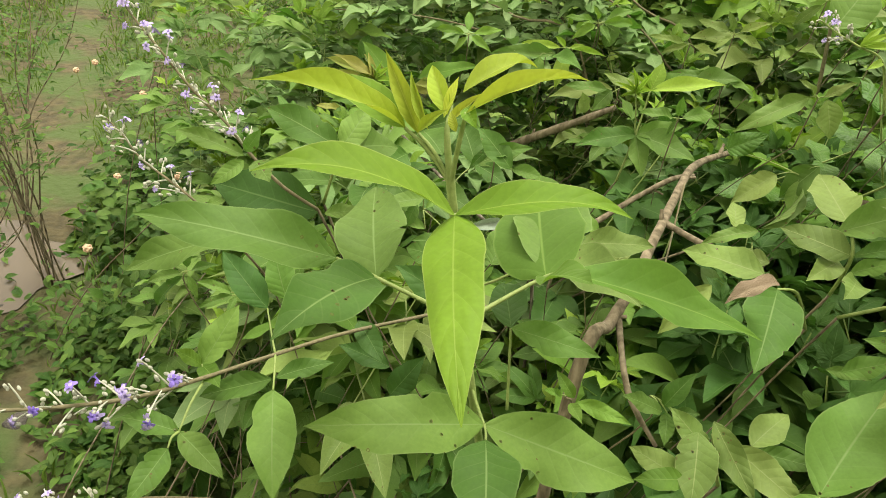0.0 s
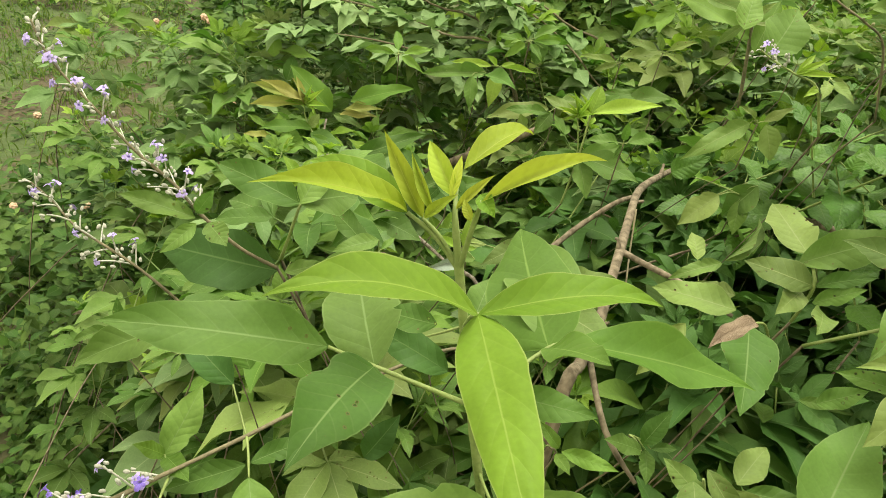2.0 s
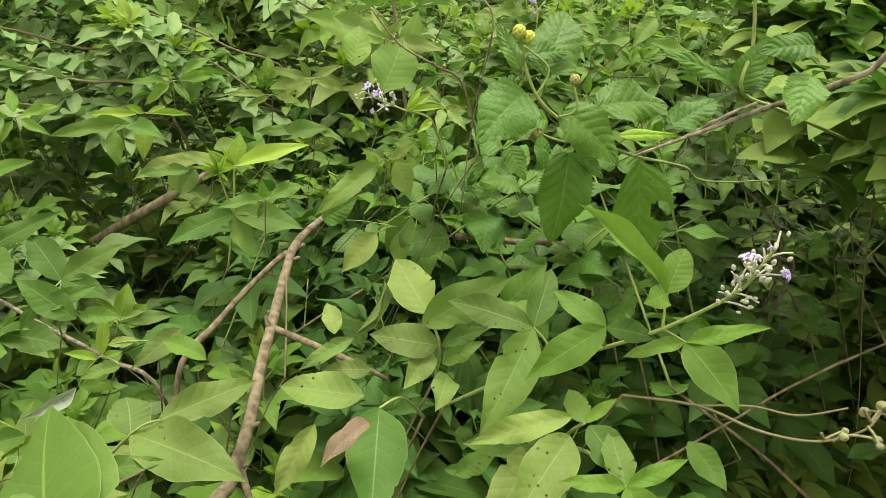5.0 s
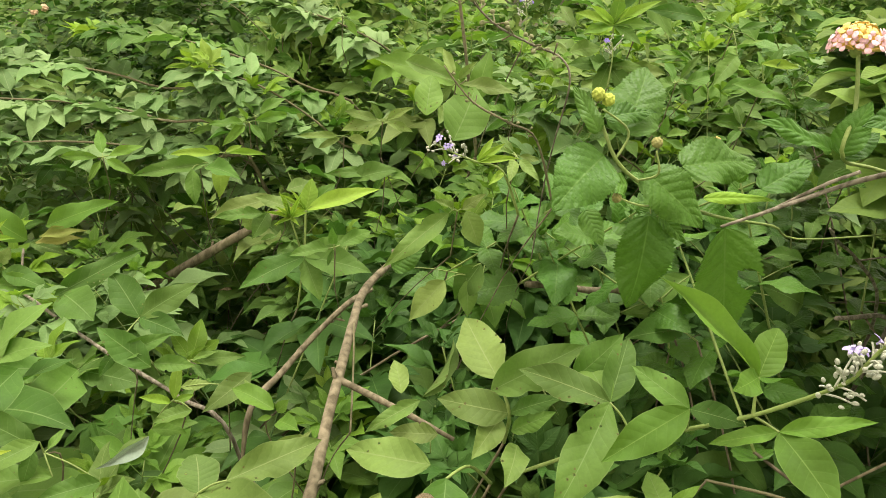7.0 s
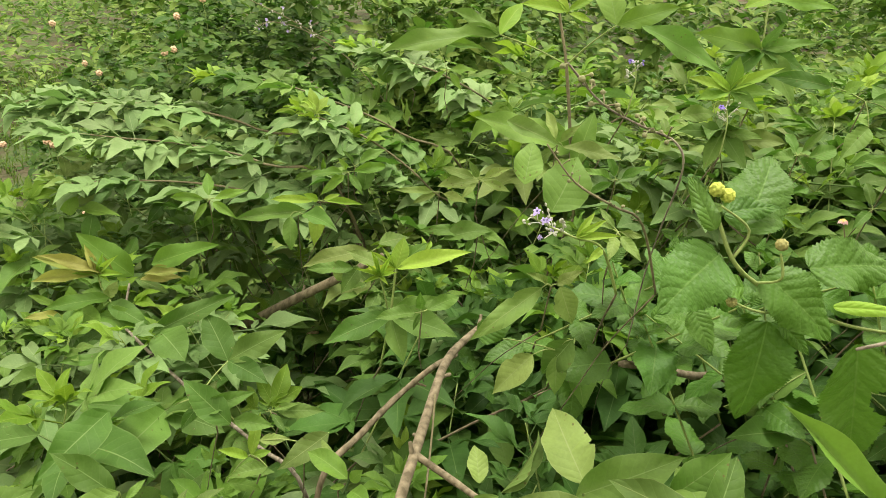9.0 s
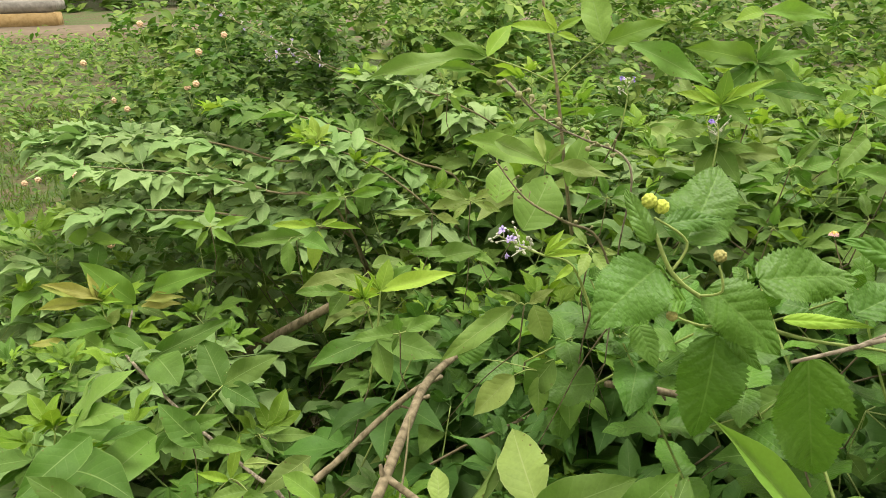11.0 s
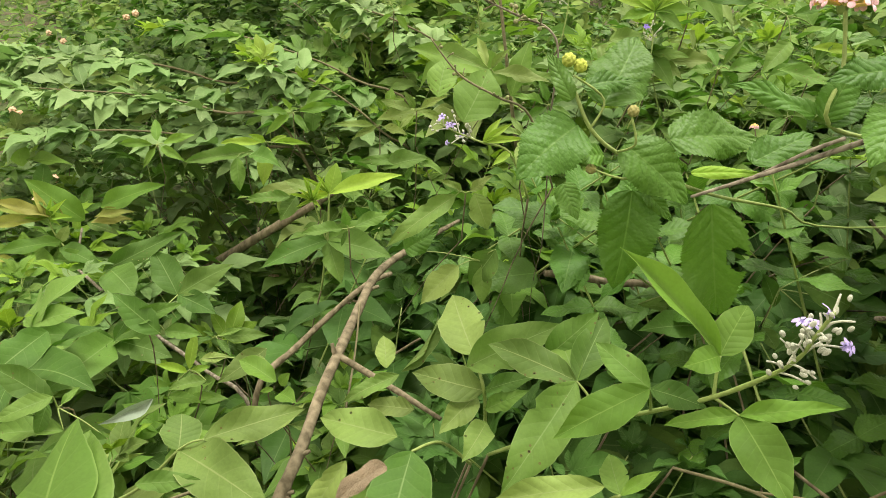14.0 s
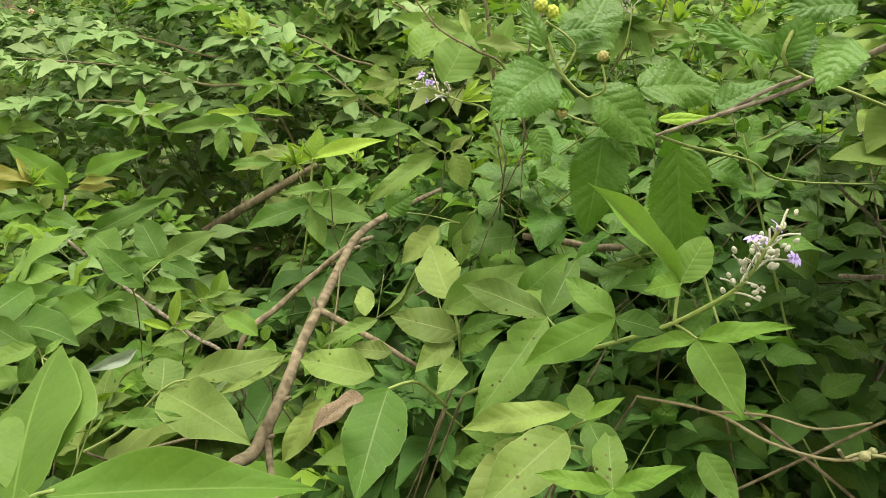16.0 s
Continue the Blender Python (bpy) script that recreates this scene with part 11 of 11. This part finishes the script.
scatter("thicket", "weed", bush_places(-0.55, 1.4, 0.40, 0.6, 0.42, 3200, 3, 0.2), 0.036, 3, "low green weeds under the flowering branches", "weeds", 0.5)
scatter("thicket", "weed", bush_places(-0.75, 2.2, 0.5, 0.6, 0.5, 3500, 9), 0.05, 9, "low lantana growth along the path", "shrubs", 0.6)
scatter("thicket", "mass", bush_places(0.8, 4.6, 1.7, 1.2, 1.7, 7000, 4), 0.075, 4, "tall lantana thicket further off", "shrubs", 0.55)
scatter("thicket", "mass", bush_places(3.4, 4.2, 2.0, 1.8, 1.8, 8000, 5), 0.085, 5, "tall lantana thicket further off", "shrubs", 0.55)
scatter("thicket", "mass", bush_places(2.2, 1.9, 0.8, 1.0, 1.35, 4000, 6, 0.14, 4), 0.098, 6, "dense chaste tree thicket", "shrubs", rows=6, fingered=True)
# mostly out of view; made tall to block sky light from the right
scatter("thicket", "mass", bush_places(1.75, 0.3, 0.6, 0.6, 1.6, 3000, 7, 0.14, 4), 0.098, 7, "dense chaste tree thicket", "shrubs", rows=6, fingered=True)
# two unseen thickets, added behind the camera to darken leaves that face it
scatter("thicket", "mass", bush_places(-0.2, -1.2, 1.5, 0.5, 2.7, 9000, 16), 0.08, 16, "tall dense unseen thicket added behind the camera to block light", "shrubs")
scatter("thicket", "mass", bush_places(0.95, -0.75, 0.6, 0.4, 1.7, 4000, 14), 0.07, 14, "dense chaste tree thicket", "shrubs")
scatter("thicket", "mass", bush_places(1.45, 0.75, 0.4, 0.4, 1.2, 2200, 15, 0.14, 4), 0.098, 15, "dense chaste tree thicket", "shrubs", rows=6, fingered=True)
scatter("thicket", "mass", bush_places(1.75, 1.15, 0.55, 0.6, 1.15, 2400, 12, 0.14, 4), 0.098, 12, "dense chaste tree thicket", "shrubs", rows=6, fingered=True)
scatter("thicket", "mass", bush_places(2.7, 0.6, 0.8, 0.9, 1.25, 2600, 13, 0.14, 4), 0.098, 13, "dense chaste tree thicket", "shrubs", rows=6, fingered=True)
scatter("thicket", "mass", bush_places(4.0, 9.0, 6.0, 2.0, 2.4, 9000, 8, 0.4), 0.16, 8, "far green hedge of shrubs", "shrubs", 0.5)
scatter("thicket", "mass", bush_places(-9.0, 21.0, 9.0, 2.5, 3.0, 6000, 10, 0.6), 0.4, 10, "far dark green trees behind a wall", "trees", 0.5)


# ---- the open ground beside the thicket ----
def path_gap(x, y):
    """Distance from the trodden path."""
    return abs((x + 1.45) * 0.92 + (y - 2.2) * 0.38) / 1.0


def weed_places(n, x0, x1, y0, y1, height, seed, keep):
    rs = np.random.RandomState(seed)
    out = []
    while len(out) < n:
        x, y = rs.uniform(x0, x1), rs.uniform(y0, y1)
        if keep(x, y):
            for k in range(5):
                out.append((x + rs.normal(0, .03), y + rs.normal(0, .03), ground_height(x, y) + abs(rs.normal(0, height))))
    return out[:n]


scatter("weeds", "weed", weed_places(16000, -4.5, -0.4, 0.4, 6.5, 0.04, 31, lambda x, y: path_gap(x, y) > 0.14 + 0.2 * noise.noise((x * 2, y * 2, 1)) and not (x < -0.95 and y < 1.75 and noise.noise((x * 3, y * 3, 5)) > 0.15)),
        0.034, 31, "low broad-leaved weeds along the path", "weeds", 0.5)
scatter("weeds", "weed", weed_places(5000, -1.5, -0.35, 0.35, 1.45, 0.06, 35, lambda x, y: noise.noise((x * 3, y * 3, 8)) > -0.2),
        0.034, 35, "low green weeds at the foot of the shrub", "weeds", 0.45)
scatter("grass", "grass", weed_places(15000, -5.0, -0.3, 0.4, 7.0, 0.01, 32, lambda x, y: path_gap(x, y) > 0.12 and noise.noise((x * 1.5, y * 1.5, 7)) > -0.25),
        0.07, 32, "thin green and straw-coloured grass", "grass", 0.06, 0.1, 0.25, 0.6, 1.0, 1.15)
scatter("weeds", "mass", weed_places(12000, -9.0, 0.5, 5.2, 12.2, 0.13, 33, lambda x, y: True),
        0.10, 33, "light green herbs over the open field", "weeds", 0.4)


def stone(rng):
    bm = bmesh.new()
    bmesh.ops.create_icosphere(bm, subdivisions=2, radius=1)
    for v in bm.verts:
        v.co *= 1 + 0.35 * noise.noise(v.co * 1.3 + Vector((rng.random() * 9, 0, 0)))
        v.co.z *= 0.55
    return bm


rng = random.Random(9)
first = None
for k in range(26):
    x, y = rng.uniform(-1.75, -0.95), rng.uniform(1.0, 1.85)
    m = Matrix.Translation((x, y, ground_height(x, y))) @ pose(0, 0, 0, 0, 0, rng.uniform(0, 360)) @ Matrix.Scale(rng.uniform(0.008, 0.028), 4)
    if first is None:
        first = tagged(part("stone", stone(rng), "stone"), "small grey stone lying on the bare soil", "stone", "stones beside the path")
        first.matrix_basis = m
    else:
        o = first.copy()
        scene.collection.objects.link(o)
        o.matrix_basis = m


def sapling(x, y, height, seed):
    """A thin, nearly bare sapling: crooked dark twigs that fork, with few small leaves."""
    rng = random.Random(seed)
    r = root("sapling", "thin twiggy dark sapling with small leaves beside the path", "sapling", at=(x, y, 0))
    places = []
    for k in range(9):
        a = rng.uniform(0, 6.28)
        s = rng.uniform(0.08, 0.34)
        pts = [Vector((rng.uniform(-.03, .03), rng.uniform(-.03, .03), -0.03))]
        for q in (0.25, 0.5, 0.75, 1.0):
            pts.append(Vector((math.cos(a) * s * q ** 1.3, math.sin(a) * s * q ** 1.3, height * q * rng.uniform(0.85, 1.0))) + Vector((rng.uniform(-.03, .03), rng.uniform(-.03, .03), 0)))
        part("twig", tube(pts, [0.0032, 0.0026, 0.002, 0.0014, 0.0007], 5, 0.1, k), "bark", r)
        for f in range(3):
            at, d = along(pts, rng.uniform(0.35, 0.85))
            tip = at + Vector((rng.uniform(-.14, .14), rng.uniform(-.14, .14), rng.uniform(0.03, 0.16)))
            part("side_twig", tube([at, at.lerp(tip, 0.5) + Vector((0, 0, 0.015)), tip], [0.0012, 0.0009, 0.0005], 4), "bark", r)
            for j in range(12):
                p = at.lerp(tip, rng.uniform(0.2, 1.1))
                places.append((p.x + rng.gauss(0, .02), p.y + rng.gauss(0, .02), p.z + rng.gauss(0, .02)))
    f = scatter("foliage", "weed", places, 0.028, seed, "small narrow green leaves", "foliage", 0.4)
    f.parent = r
    del f["category"]
    return r


sapling(-1.12, 1.62, 0.95, 3)
sapling(-1.38, 1.95, 0.9, 4)
sapling(-1.2, 1.35, 0.6, 5)


# faded lantana blooms scattered over the far bushes
def bloom(at, r, seed):
    rng = random.Random(seed)
    t = root("lantana_bloom", "small faded pink and cream lantana bloom on its stalk", "flower", "far lantana blooms", at=at)
    part("stalk", tube([(0.03, 0.04, -0.5), (0.012, 0.01, -0.2), (0, 0, 0)], [0.0014, 0.0012, 0.0012], 5), "stem", t)
    bm = bmesh.new()
    knobs(bm, (0, 0, 0), r, 16)
    part("head", bm, "bloom", t)
    return t


rng = random.Random(77)
master = None
BLOOMS = [(-0.12, 2.65, 1.04), (-0.17, 2.61, 0.93), (-0.14, 2.61, 0.94), (-0.33, 2.84, 1.12), (-0.50, 2.97, 0.83), (-0.43, 2.84, 0.82), (-0.54, 2.46, 0.69), (-0.52, 2.45, 0.68), (0.01, 1.56, 0.69), (-0.24, 1.97, 0.72), (-0.24, 1.65, 0.50), (0.01, 1.56, 0.67), (-0.37, 2.08, 0.59), (-0.41, 1.97, 0.62), (-1.03, 2.21, 0.41), (-0.73, 1.70, 0.37), (-1.36, 2.56, 0.39), (-1.43, 2.54, 0.36), (-0.67, 2.89, 0.58), (-0.86, 2.88, 0.55), (-0.81, 2.88, 0.56), (-1.05, 1.97, 0.21), (-0.87, 1.42, 0.29), (-0.36, 1.85, 0.62), (0.19, 1.27, 0.64), (0.21, 1.47, 0.82), (-0.04, 2.77, 1.08), (-0.57, 2.93, 0.98)]
for p in BLOOMS:
    m = Matrix.Translation(p)
    if master is None:
        master = bloom(p, 0.0115, 1)
    else:
        copy_thing(master, m)


# ---- road, wall and trees at the far end of the field ----
def slab_bm(x0, x1, y0, y1, z0, z1, edge=0.02):
    bm = bmesh.new()
    bmesh.ops.create_cube(bm, size=1, matrix=Matrix.Translation(((x0 + x1) / 2, (y0 + y1) / 2, (z0 + z1) / 2)) @ Matrix.Diagonal((x1 - x0, y1 - y0, z1 - z0, 1)))
    bmesh.ops.bevel(bm, geom=bm.edges[:], offset=edge, segments=2, affect="EDGES")
    return bm


tagged(part("road", slab_bm(-40, 12, 12.4, 15.21, -0.1, 0.02, 0.01), "road"), "muddy brown road beyond the field", "road", kind="structure")
wall = root("low_wall", "low ochre stone wall with a grey slab on top", "wall", at=(-9, 15.36, 0))
face = part("wall_face", slab_bm(-12, 4.74, -0.2, 0.2, -0.05, 0.25), "ochre", wall)
part("coping", slab_bm(-12.2, 4.74 - 0.1, -0.05, 0.9, 0.254, 0.45), "slab", wall)


# ---- a shallow puddle of muddy water beside the path ----
def water():
    m, n, l = material("muddy_water")
    p = n.new("ShaderNodeBsdfPrincipled")
    p.inputs["Base Color"].default_value = (0.11, 0.09, 0.06, 1)
    p.inputs["Roughness"].default_value = 0.2
    nz = n.new("ShaderNodeTexNoise")
    nz.inputs["Scale"].default_value = 30.0
    b = n.new("ShaderNodeBump")
    b.inputs["Strength"].default_value = 0.08
    l.new(nz.outputs[0], b.inputs["Height"])
    l.new(b.outputs[0], p.inputs["Normal"])
    o = n.new("ShaderNodeOutputMaterial")
    l.new(p.outputs[0], o.inputs[0])
    MAT["water"] = m


water()


def puddle(cx, cy, rx, ry, seed, z):
    bm = bmesh.new()
    ring = []
    for k in range(36):
        a = 6.2832 * k / 36
        w = 1 + 0.35 * noise.noise((math.cos(a) * 1.5, math.sin(a) * 1.5, seed))
        ring.append(bm.verts.new((cx + rx * w * math.cos(a), cy + ry * w * math.sin(a), z)))
    bm.faces.new(ring)
    return tagged(part("water", bm, "water"), "shallow muddy puddle reflecting the pale sky", "water", kind="structure")


puddle(-1.42, 1.66, 0.34, 0.26, 2, ground_height(-1.42, 1.66) + 0.012)
puddle(-3.6, 4.9, 0.8, 0.7, 3, ground_height(-3.5, 4.8) + 0.01)
